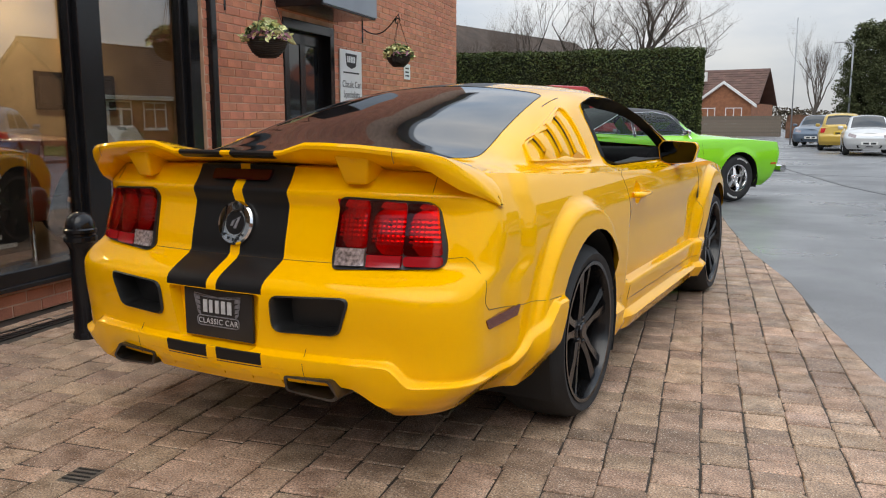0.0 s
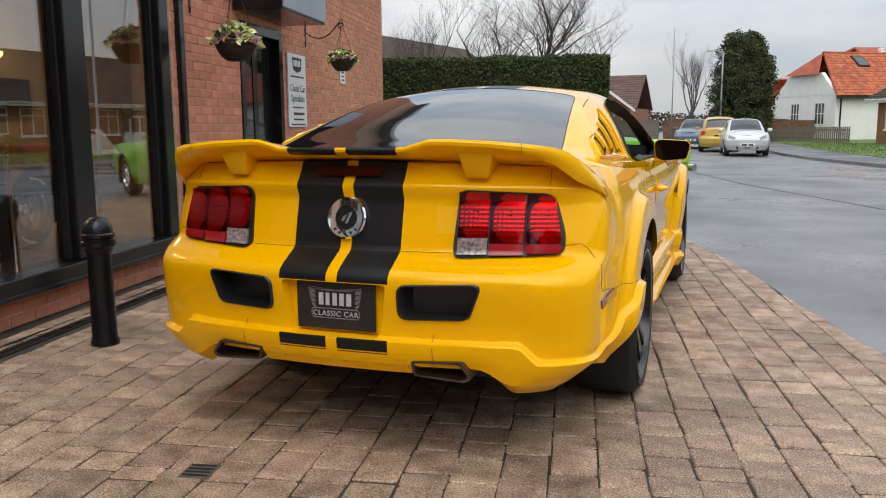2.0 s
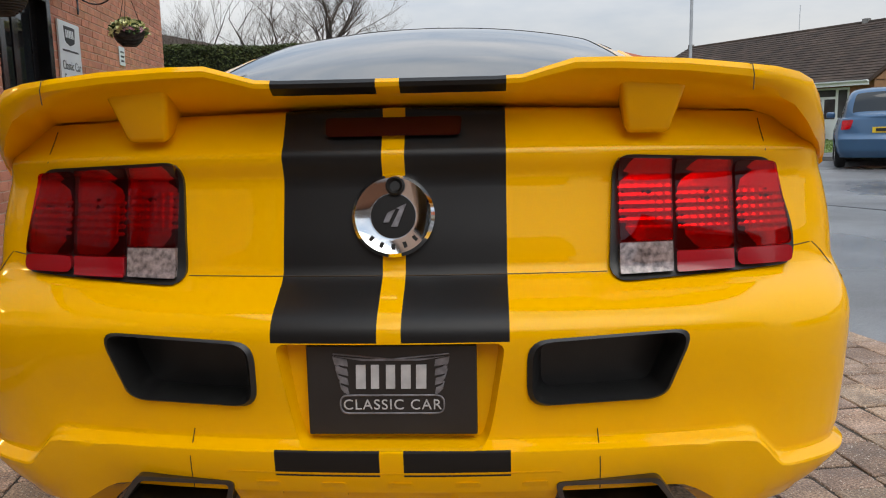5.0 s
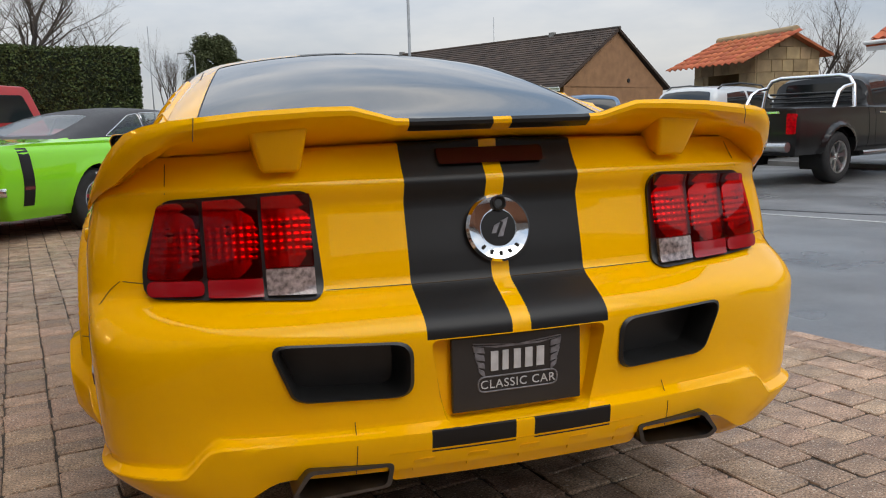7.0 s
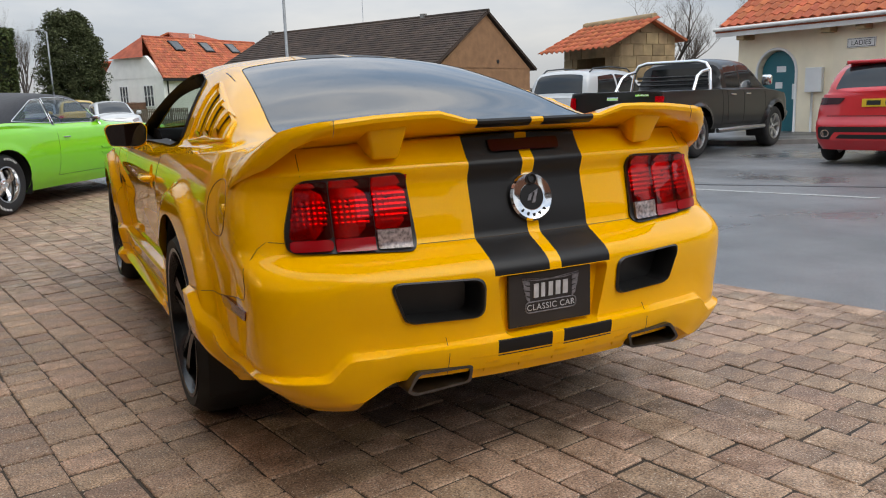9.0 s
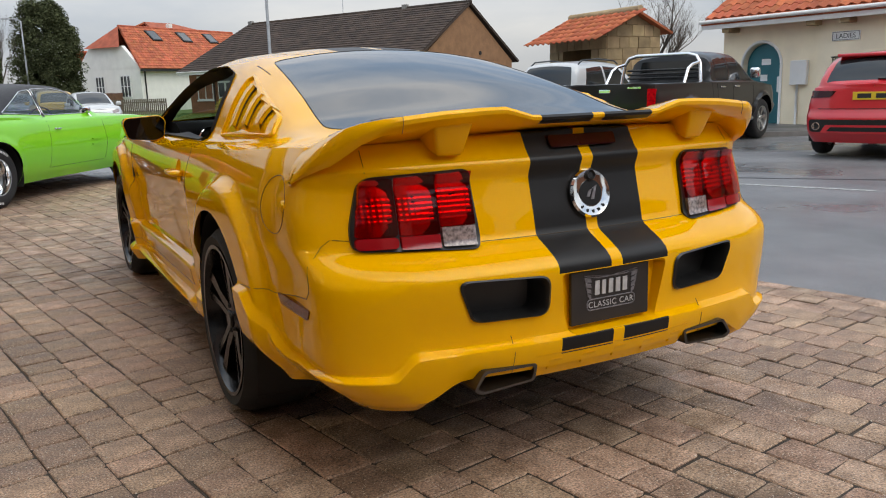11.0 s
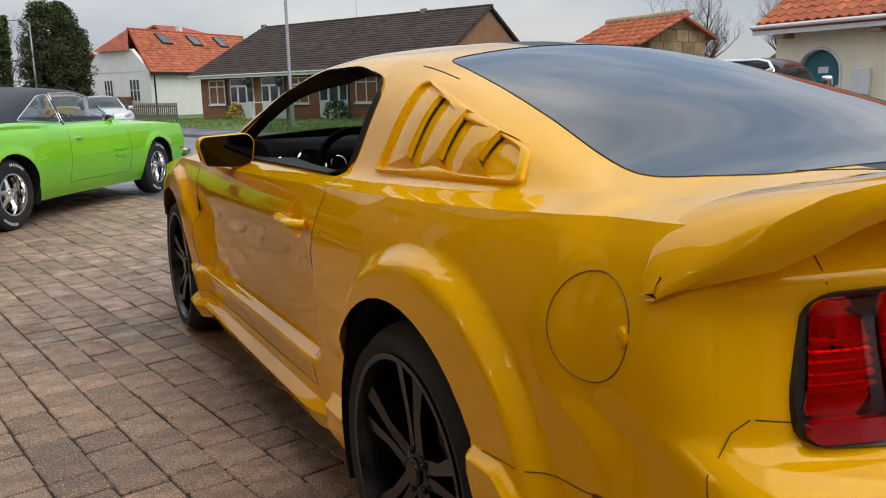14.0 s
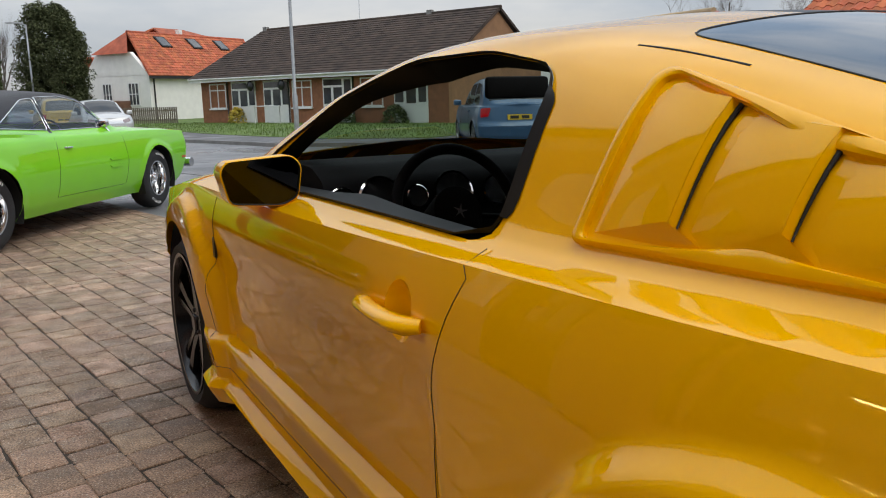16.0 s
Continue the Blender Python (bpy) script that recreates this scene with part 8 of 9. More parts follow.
bare_tree(-4.5, 21.0, 9.8, 3, 0.04, 0.22, 6, 0.66, 0.14, up=0.22, label="bare birch tree behind the hedge", fine=1.0)
bare_tree(-6.0, 19.6, 8.8, 5, -0.12, 0.14, 6, 0.66, 0.12, up=0.22, label="bare leaning birch tree behind the hedge")
bare_tree(-8.4, 20.5, 7.8, 9, 0.05, 0.12, 6, 0.6, 0.0, label="bare bushy tree behind the hedge")
bare_tree(-10.5, 23.0, 7.0, 10, 0.05, 0.12, 6, 0.6, 0.0, label="bare bushy tree behind the hedge")
bare_tree(-1.5, 46.5, 8.4, 14, 0.0, 0.14, 6, 0.45, 0.0, label="tall bare tree beyond the road", up=0.55)
bare_tree(19.4, 19.4, 6.8, 17, 0.1, 0.22, 6, 0.62, 0.05, label="spreading bare tree behind the stone kiosk")
bare_tree(22.5, 17.5, 6.2, 18, -0.1, 0.18, 6, 0.62, 0.05, label="spreading bare tree behind the stone kiosk")
bare_tree(16.5, 82.0, 9.5, 23, 0.0, 0.2, 5, 0.45, label="far bare tree beyond the roofs")
bare_tree(34.0, 66.0, 10.5, 24, 0.0, 0.2, 5, 0.5, label="far bare tree beyond the roofs")


def evergreen(x, y, h, w, seed):
    rng = random.Random(seed)
    ob = thing("evergreen_tree", pose(x, y, 0), "dense dark evergreen tree with rounded conical crown", "tree")
    b = bmesh.new()
    tube(b, [(0, 0, -0.1), (0.05, 0, 1.2), (0, 0.05, h * 0.5), (0, 0, h * 0.9)], [0.32, 0.26, 0.14, 0.03], 9)
    for k in range(14):
        a, z = rng.uniform(0, 6.28), rng.uniform(1.2, h * 0.8)
        r = w * 0.4
        tube(b, [(0, 0, z), (r * math.cos(a), r * math.sin(a), z + 0.4)], [0.07, 0.02], 5)
    part("trunk", b, "bark", ob)
    clumps = []
    for _ in range(420):
        z = rng.uniform(0.12, 0.97)
        rad = w * 0.5 * (0.72 + 0.28 * math.sin(min(1, z / 0.4) * math.pi / 2) if z < 0.4 else math.sqrt(max(0.01, 1 - ((z - 0.4) / 0.62) ** 2.2)))
        a = rng.uniform(0, 6.28)
        rr = rad * rng.uniform(0.55, 1.02)
        clumps.append((Vector((rr * math.cos(a), rr * math.sin(a), z * h)), rng.uniform(0.25, 0.6)))

    def place(r):
        c, s = clumps[r.randrange(len(clumps))]
        d = Vector((r.gauss(0, 1), r.gauss(0, 1), r.gauss(0, 1))).normalized() * s * r.uniform(0.6, 1.0)
        return c + d, None
    vs, fs = leaf_cloud(60000, place, 0.07, rng)
    stuff_mesh("crown", vs, fs, "holly_leaf", ob)


evergreen(1.35, 52.0, 6.9, 3.7, 7)


def shrub(x, y, r, h, seed, mat, label):
    rng = random.Random(seed)
    ob = thing("shrub", pose(x, y, 0.08), label, "shrub")

    def place(q):
        a, e = q.uniform(0, 6.28), q.uniform(0, 1.57)
        k = q.uniform(0.7, 1.05)
        return Vector((r * k * math.cos(a) * math.cos(e), r * k * math.sin(a) * math.cos(e), h * k * math.sin(e))), None
    vs, fs = leaf_cloud(500, place, 0.09, rng)
    stuff_mesh("foliage", vs, fs, mat, ob)
    b = bmesh.new()
    tube(b, [(0, 0, -0.05), (0, 0, h * 0.6)], 0.03, 5)
    part("stem", b, "twig", ob)


M["gold_leaf"] = material("gold_leaf", (0.45, 0.34, 0.04), 0.6, vary=0.3, scale=3, per_piece=0.3)
shrub(9.2, 41.9, 0.5, 0.8, 1, "gold_leaf", "yellow-leaved shrub by the bungalow")
shrub(12.2, 34.9, 0.7, 0.9, 2, "hedge_leaf", "small green shrub by the bungalow")
shrub(13.6, 32.0, 0.6, 0.8, 3, "hedge_leaf", "small green shrub by the bungalow")


def slab_roof(b, ridge0, ridge1, eave0, eave1, t=0.12, mat=0):
    """A sloping slab between a ridge line and an eave line."""
    r0, r1, e0, e1 = (Vector(v) for v in (ridge0, ridge1, eave0, eave1))
    n = (r1 - r0).cross(e0 - r0).normalized()
    if n.z < 0:
        n = -n
    top = [b.verts.new(v + n * t) for v in (r0, r1, e1, e0)]
    low = [b.verts.new(v) for v in (r0, r1, e1, e0)]
    fs = [b.faces.new(top), b.faces.new(low[::-1])]
    for i in range(4):
        fs.append(b.faces.new((top[i], low[i], low[(i + 1) % 4], top[(i + 1) % 4])))
    for f in fs:
        f.material_index = mat
    bmesh.ops.recalc_face_normals(b, faces=fs)


def tile_courses(ridge0, ridge1, eave0, eave1, rows, lift, mat, parent, name="tiling", wave=0, amp=0.0, cols=1):
    """Overlapping tile courses on a slope, each a thin lapped strip, wavy for pantiles."""
    r0, r1, e0, e1 = (Vector(v) for v in (ridge0, ridge1, eave0, eave1))
    n = (r1 - r0).cross(e0 - r0).normalized()
    if n.z < 0:
        n = -n
    vs, fs = [], []
    for k in range(rows):
        ta, tb = k / rows, (k + 1.12) / rows
        for c in range(cols):
            seg = max(1, wave)
            k0 = len(vs)
            for i in range(seg + 1):
                u = (c + i / seg) / cols
                dz = amp * math.sin(2 * math.pi * i / seg) if wave else 0
                a = (r0.lerp(r1, u)).lerp(e0.lerp(e1, u), ta) + n * (lift + dz)
                z = (r0.lerp(r1, u)).lerp(e0.lerp(e1, u), min(1.02, tb)) + n * (lift + 0.028 + dz)
                vs += [tuple(a), tuple(z), tuple(z - n * 0.03)]
            for i in range(seg):
                q = k0 + i * 3
                fs += [(q, q + 3, q + 4, q + 1), (q + 1, q + 4, q + 5, q + 2)]
    return stuff_mesh(name, vs, fs, mat, parent)


def window(parent, m, w, h, bars=1, cross=False, top=0.0, mat="upvc", sill=True):
    """A framed window on a wall face: x along the wall, y outwards, z up."""
    win = new("window")
    win.parent = parent
    win.matrix_basis = m
    f = 0.06
    specs = [(0, w, -0.05, 0.03, 0, f), (0, w, -0.05, 0.03, h - f, h), (0, f, -0.05, 0.03, f, h - f), (w - f, w, -0.05, 0.03, f, h - f)]
    for k in range(1, bars + 1):
        x = w * k / (bars + 1)
        specs.append((x - 0.03, x + 0.03, -0.05, 0.025, f, h - f))
    if top:
        specs.append((f, w - f, -0.05, 0.022, h - top - 0.03, h - top + 0.03))
    if cross:
        specs.append((f, w - f, -0.04, 0.02, h * 0.5 - 0.02, h * 0.5 + 0.02))
    part("frame", boxes(*specs), mat, win)
    part("pane", boxes((f * 0.5, w - f * 0.5, -0.03, -0.01, f * 0.5, h - f * 0.5)), "house_glass", win)
    if sill:
        part("sill", boxes((-0.05, w + 0.05, -0.02, 0.10, -0.07, 0.0), bevel=0.01), mat, win)
    return win


M["house_glass"] = material("house_window_glass", (0.05, 0.055, 0.06), 0.08, spec=0.7, vary=0.5, scale=1.2)
M["curtain"] = material("net_curtain", (0.55, 0.55, 0.52), 0.8)


def bungalow():
    # local x along the front (from the far end to the near gable), y inwards, z up
    o = Vector((8.1, 44.9, 0))
    ang = math.degrees(math.atan2(30.0 - 44.9, 15.1 - 8.1))
    m = pose(o.x, o.y, 0, 0, 0, ang)
    L, D, E, R = 16.6, 7.8, 2.45, 5.0
    ob = thing("bungalow", m, "long brown brick bungalow row with dark tiled roof", "house")
    b = bmesh.new()
    box(b, 0, L, 0, D, 0, E)
    part("wall", b, "house_brick", ob)
    for x in (L,):
        b = bmesh.new()
        prism(b, [(-0.02, E - 0.05), (D + 0.02, E - 0.05), (D / 2, R - 0.05), ], L - 0.25, L + 0.004, "x")
        part("gable", b, "gable_brick", ob)
        part("gable_wall", boxes((L, L + 0.004, 0, D, 0, E)), "gable_brick", ob)
    b = bmesh.new()
    ov = 0.45
    hip = 1.2
    slab_roof(b, (-0.3 + hip, D / 2, R), (L + 0.15, D / 2, R), (-0.4, -ov, E - 0.12), (L + 0.15, -ov, E - 0.12))
    slab_roof(b, (-0.3 + hip, D / 2, R), (L + 0.15, D / 2, R), (-0.4, D + ov, E - 0.12), (L + 0.15, D + ov, E - 0.12))
    roof = part("roof", b, "brown_tile", ob)
    tile_courses((-0.3 + hip, D / 2, R), (L + 0.15, D / 2, R), (-0.4, -ov, E - 0.12), (L + 0.15, -ov, E - 0.12), 22, 0.125, "brown_tile", roof, cols=56)
    b = bmesh.new()
    prism(b, [(-0.4, -ov), (-0.4, D + ov), (-0.3 + hip, D / 2)], E - 0.12, E - 0.08, "z")
    for v in b.verts:
        if v.co.x > 0.2:
            v.co.z = R + 0.1
    part("hip_roof", b, "brown_tile", ob)
    b = bmesh.new()
    tube(b, [(-0.3 + hip, D / 2, R + 0.12), (L + 0.18, D / 2, R + 0.12)], 0.09, 8)
    part("ridge", b, "brown_tile", roof)
    part("fascia", boxes((-0.4, L + 0.15, -ov - 0.03, -ov, E - 0.22, E - 0.02)), "upvc", ob)
    b = bmesh.new()
    tube(b, [(-0.4, -ov - 0.07, E - 0.06), (L + 0.15, -ov - 0.07, E - 0.06)], 0.045, 6)
    part("gutter", b, "upvc", ob)
    for x, kind in ((0.7, "w"), (2.5, "d"), (5.0, "d"), (7.1, "w"), (9.2, "d"), (11.6, "w"), (13.6, "d")):
        face = pose(x, 0, 0) @ Matrix(((1, 0, 0, 0), (0, -1, 0, 0), (0, 0, 1, 0), (0, 0, 0, 1)))
        if kind == "w":
            window(ob, face @ pose(0, 0, 0.85), 1.35, 1.3, 1, top=0.35)
        else:
            d = part("door", boxes((x, x + 1.9, -0.03, 0.02, 0.05, 2.2), bevel=0.01), "upvc", ob, "white door and side panel")
            for x0, x1, z0, z1 in ((x + 0.08, x + 0.55, 1.0, 1.75), (x + 0.72, x + 1.25, 0.95, 1.75), (x + 1.4, x + 1.82, 1.0, 2.1), (x + 0.08, x + 1.25, 1.85, 2.12)):
                part("pane", boxes((x0, x1, -0.045, -0.028, z0, z1)), "house_glass", d)
    for x in (2.25, 6.9, 11.2):
        b = bmesh.new()
        tube(b, [(x, -0.08, 0.0), (x, -0.08, E - 0.15)], 0.04, 6)
        part("drain_pipe", b, "black_plastic", ob)
    for x in (2.3, 4.6):
        b = bmesh.new()
        lathe(b, [(0.02, -0.06), (0.22, 0.0), (0.26, 0.05)], 16, axis="y")
        bmesh.ops.transform(b, matrix=Matrix.Translation((x + 2.1, -0.4, 1.95)), verts=b.verts)
        part("satellite_dish", b, "black_plastic", ob)
    for x in (0.9, L - 4.0):
        b = bmesh.new()
        box(b, x, x + 0.30, D / 2 - 0.1, D / 2 + 0.1, R + 0.08, R + 0.30)
        part("roof_vent", b, "kerb", ob)
    b = bmesh.new()
    lathe(b, [(0.10, 0.02), (0.10, -0.03), (0.07, -0.03)], 14, axis="x")
    bmesh.ops.transform(b, matrix=Matrix.Translation((L + 0.02, D * 0.62, 2.75)), verts=b.verts)
    part("wall_vent", b, "matte_black", ob)
    b = bmesh.new()
    for k in range(5):
        tube(b, [(2.0 + k * 0.0 + 5.2, -1.0, 0.0), (7.2, -1.0, 0.95)], 0.025, 6)
    tube(b, [(5.4, -1.0, 0.95), (7.2, -1.0, 0.95)], 0.025, 6)
    tube(b, [(5.4, -1.0, 0.0), (5.4, -1.0, 0.95)], 0.025, 6)
    part("hand_rail", b, "upvc", ob)


bungalow()


def white_house():
    m = pose(7.2, 56.4, 0, 0, 0, 33.8)
    U, V, E, R = 13.0, 6.4, 3.1, 5.95
    ob = thing("white_house", m, "white rendered house with orange pantile roof and rooflights", "house")
    part("wall", boxes((0, U, 0, V, 0, E)), "white_render", ob)
    b = bmesh.new()
    prism(b, [(0.0, E - 0.05), (V, E - 0.05), (V * 0.75, 4.62), (V * 0.25, 4.62)], 0.0, 0.3, "x")
    part("gable", b, "white_render", ob)
    b = bmesh.new()
    slab_roof(b, (1.3, V / 2, R), (U, V / 2, R), (-0.3, -0.35, E - 0.15), (U, -0.35, E - 0.15))
    slab_roof(b, (1.3, V / 2, R), (U, V / 2, R), (-0.3, V + 0.35, E - 0.15), (U, V + 0.35, E - 0.15))
    roof = part("roof", b, "orange_tile", ob)
    tile_courses((1.3, V / 2, R), (U, V / 2, R), (-0.3, -0.35, E - 0.15), (U, -0.35, E - 0.15), 16, 0.125, "orange_tile", roof, cols=44, wave=4, amp=0.015)
    b = bmesh.new()
    vs = [b.verts.new(p) for p in ((-0.35, V * 0.22, 4.52), (-0.35, V * 0.78, 4.52), (1.3, V / 2, R + 0.14))]
    b.faces.new(vs)
    part("half_hip", b, "orange_tile", ob)
    # taller cross roof behind the ridge
    b = bmesh.new()
    slab_roof(b, (5.2, V / 2 + 1.6, R + 0.62), (8.0, V / 2 + 1.6, R + 0.62), (4.4, V / 2 - 0.1, R - 0.1), (10.4, V / 2 - 0.1, R - 0.1))
    slab_roof(b, (5.2, V / 2 + 1.6, R + 0.62), (8.0, V / 2 + 1.6, R + 0.62), (4.4, V / 2 + 3.2, R - 0.1), (10.4, V / 2 + 3.2, R - 0.1))
    part("cross_roof", b, "orange_tile", ob)
    b = bmesh.new()
    tube(b, [(1.3, V / 2, R + 0.13), (U, V / 2, R + 0.13)], 0.10, 8)
    part("ridge", b, "orange_tile", roof)
    for x in (3.2, 6.2, 9.0):
        t = 0.42
        b = bmesh.new()
        sl = Vector((0, V / 2 + 0.35, R - E + 0.15)).normalized()
        base = Vector((x, -0.35, E - 0.15)) + sl * 3.1
        n = Vector((0, -sl.z, sl.y))
        box(b, 0, 0.95, 0, 1.15, 0.02, 0.10, 0.01)
        mm = Matrix(((1, 0, 0, base.x), (0, sl.y, n.y, base.y + n.y * 0.13), (0, sl.z, n.z, base.z + n.z * 0.13), (0, 0, 0, 1)))
        bmesh.ops.transform(b, matrix=mm, verts=b.verts)
        rl = part("rooflight", b, "matte_black", roof)
        b = bmesh.new()
        box(b, 0.10, 0.85, 0.10, 1.05, 0.10, 0.112)
        bmesh.ops.transform(b, matrix=mm, verts=b.verts)
        part("pane", b, "house_glass", rl)
    part("chimney", boxes((6.3, 6.65, V / 2 + 0.2, V / 2 + 0.55, R - 0.4, R + 0.55), bevel=0.02), "white_render", ob)
    part("fascia", boxes((-0.3, U, -0.40, -0.35, E - 0.28, E - 0.10)), "black_plastic", ob)
    b = bmesh.new()
    tube(b, [(0.35, -0.05, 0), (0.35, -0.05, E - 0.2)], 0.05, 6)
    part("drain_pipe", b, "black_plastic", ob)
    face = Matrix(((0, -1, 0, 0), (1, 0, 0, 0), (0, 0, 1, 0), (0, 0, 0, 1)))
    for y, w in ((1.0, 1.0), (3.6, 0.9)):
        window(ob, pose(0, y + w, 1.1) @ Matrix(((0, 1, 0, 0), (-1, 0, 0, 0), (0, 0, 1, 0), (0, 0, 0, 1))), w, 1.5, 2, True)
    # lower wing on the far side
    part("wing_wall", boxes((0.6, 5.0, V, V + 3.2, 0, 2.6)), "white_render", ob)
    b = bmesh.new()
    slab_roof(b, (0.3, V, 4.4), (5.0, V, 4.4), (0.3, V + 3.5, 2.45), (5.0, V + 3.5, 2.45))
    part("wing_roof", b, "orange_tile", ob)
    window(ob, pose(0.6, V + 2.4, 1.0) @ Matrix(((0, 1, 0, 0), (-1, 0, 0, 0), (0, 0, 1, 0), (0, 0, 0, 1))), 1.5, 1.3, 2)


white_house()


def fence(points, h, spacing, label, mat="timber_grey", board=0.09):
    """A picket fence along a line of points."""
    o = Vector(points[0])
    ob = thing("fence", pose(o.x, o.y, 0.05), label, "fence")
    n = 0
    pts = [Vector(p) for p in points]
    me = bpy.data.meshes.new("picket")
    b = bmesh.new()
    box(b, -board / 2, board / 2, -0.012, 0.012, 0, h)
    b.to_mesh(me)
    b.free()
    me.materials.append(M[mat])
    for a, c in zip(pts, pts[1:]):
        d = (c - a)
        ln = d.length
        ang = math.degrees(math.atan2(d.y, d.x))
        k = 0.0
        while k < ln:
            p = a + d * (k / ln) - o
            if n < 280:
                q = new("picket", me)
                q.matrix_basis = pose(p.x, p.y, 0, 0, 0, ang)
                q.parent = ob
            n += 1
            k += spacing
        p = a - o
        for z in (h * 0.25, h * 0.8):
            part("rail", boxes((0, ln, 0.012, 0.05, z - 0.04, z + 0.04)), mat, ob, m=pose(p.x, p.y, 0, 0, 0, ang))
    return ob


fence([(2.6, 51.5), (7.0, 46.6)], 0.95, 0.14, "weathered timber picket fence by the white house")


def brick_house():
    m = pose(-16.8, 68.7, 0, 0, 0, -4)
    ob = thing("brick_house", m, "brown brick house with a white-edged gable", "house")
    part("wall", boxes((0, 9.5, 0, 7, 0, 2.6)), "house_brick", ob)
    b = bmesh.new()
    slab_roof(b, (-0.3, 3.5, 5.5), (9.8, 3.5, 5.5), (-0.3, -0.4, 2.5), (9.8, -0.4, 2.5))
    slab_roof(b, (-0.3, 3.5, 5.5), (9.8, 3.5, 5.5), (-0.3, 7.4, 2.5), (9.8, 7.4, 2.5))
    roof = part("roof", b, "brown_red_tile", ob)
    tile_courses((-0.3, 3.5, 5.5), (9.8, 3.5, 5.5), (-0.3, -0.4, 2.5), (9.8, -0.4, 2.5), 14, 0.125, "brown_red_tile", roof, cols=20)
    part("rooflight", boxes((4.2, 5.1, 1.3, 1.5, 4.55, 5.35)), "upvc", roof)
    b = bmesh.new()
    prism(b, [(5.2, 0), (9.6, 0), (9.6, 2.5), (7.4, 4.1), (5.2, 2.5)], -2.2, 0.2, "y")
    part("gable_wing", b, "house_brick", ob)
    for a, c in (((4.8, 2.25), (7.4, 4.15)), ((7.4, 4.15), (10.0, 2.25))):
        b = bmesh.new()
        prism(b, [a, c, (c[0], c[1] + 0.22), (a[0], a[1] + 0.22)], -2.45, -2.2, "y")
        part("bargeboard", b, "upvc", ob)
    face = Matrix(((1, 0, 0, 0), (0, -1, 0, 0), (0, 0, 1, 0), (0, 0, 0, 1)))
    window(ob, pose(7.6, -2.2, 0.95) @ face, 1.3, 1.3, 1)
    window(ob, pose(1.0, 0, 0.95) @ face, 2.0, 1.3, 2)
    window(ob, pose(5.6, -2.2, 0.95) @ face, 1.2, 1.3, 1)


M["brown_red_tile"] = material("brown_red_tile", (0.105, 0.055, 0.040), 0.75, vary=0.2, scale=1.5, per_piece=0.15)
brick_house()
fence([(-14.5, 60.0), (-4.6, 60.5)], 1.5, 0.15, "close-boarded timber garden fence", board=0.145)
flat_h = thing("garden_hedge", pose(0, 0, 0), "low brown beech hedge along the far garden", "hedge")
b = bmesh.new()
box(b, -4.0, 6.5, 58.0, 59.0, 0, 1.5)
bmesh.ops.subdivide_edges(b, edges=list(b.edges), cuts=12, use_grid_fill=True)
for v in b.verts:
    v.co += Vector((noise.noise(v.co), noise.noise(v.co + Vector((7, 0, 0))), noise.noise(v.co + Vector((0, 7, 0))))) * 0.18
M["beech"] = material("beech_leaf", (0.14, 0.07, 0.04), 0.8, vary=0.4, scale=3, bump=0.6, bump_scale=20)
part("foliage", b, "beech", flat_h)


# ---- stone kiosk and the rendered building with the arched door ----
def pantile_mesh():
    vs, fs = [], []
    n = 6
    w, l = 0.25, 0.36
    for j in range(2):
        for i in range(n + 1):
            u = i / n
            z = 0.028 * math.sin(2 * math.pi * u) + (0.02 if j == 0 else 0.0)
            vs.append((w * u, -l * 0.0 if j else -l, z))
    for i in range(n):
        fs.append((i, i + 1, n + 2 + i, n + 1 + i))
    k = len(vs)
    for i in range(n + 1):
        vs.append((vs[i][0], vs[i][1], vs[i][2] - 0.025))
    for i in range(n):
        fs.append((k + i, k + i + 1, i + 1, i))
    me = bpy.data.meshes.new("pantile")
    me.from_pydata(vs, [], fs)
    me.materials.append(M["orange_tile"])
    for p in me.polygons:
        p.use_smooth = True
    return me, vs, fs


def pantile_roof(roof, origin, along, down, cols, rows, limit):
    """Single pantiles laid up a slope: origin at the ridge, along the ridge and down the slope."""
    me, vs, fs = pantile_mesh()
    a, d = Vector(along).normalized(), Vector(down).normalized()
    n = a.cross(-d)
    if n.z < 0:
        n = -n
        flip = True
    rest_v, rest_f, made = [], [], 0
    rng = random.Random(cols)
    for r in range(rows):
        for c in range(cols):
            p = Vector(origin) + a * (c * 0.25) + d * (r * 0.30) + n * (0.03 + rng.uniform(-0.004, 0.004))
            mm = Matrix(((a.x, -d.x, n.x, p.x), (a.y, -d.y, n.y, p.y), (a.z, -d.z, n.z, p.z), (0, 0, 0, 1)))
            if made < limit:
                made += 1
                o = new("pantile", me)
                o.matrix_basis = mm
                o.parent = roof
            else:
                k = len(rest_v)
                rest_v += [tuple(mm @ Vector(v)) for v in vs]
                rest_f += [tuple(i + k for i in f) for f in fs]
    if rest_v:
        stuff_mesh("pantile_covering", rest_v, rest_f, "orange_tile", roof)


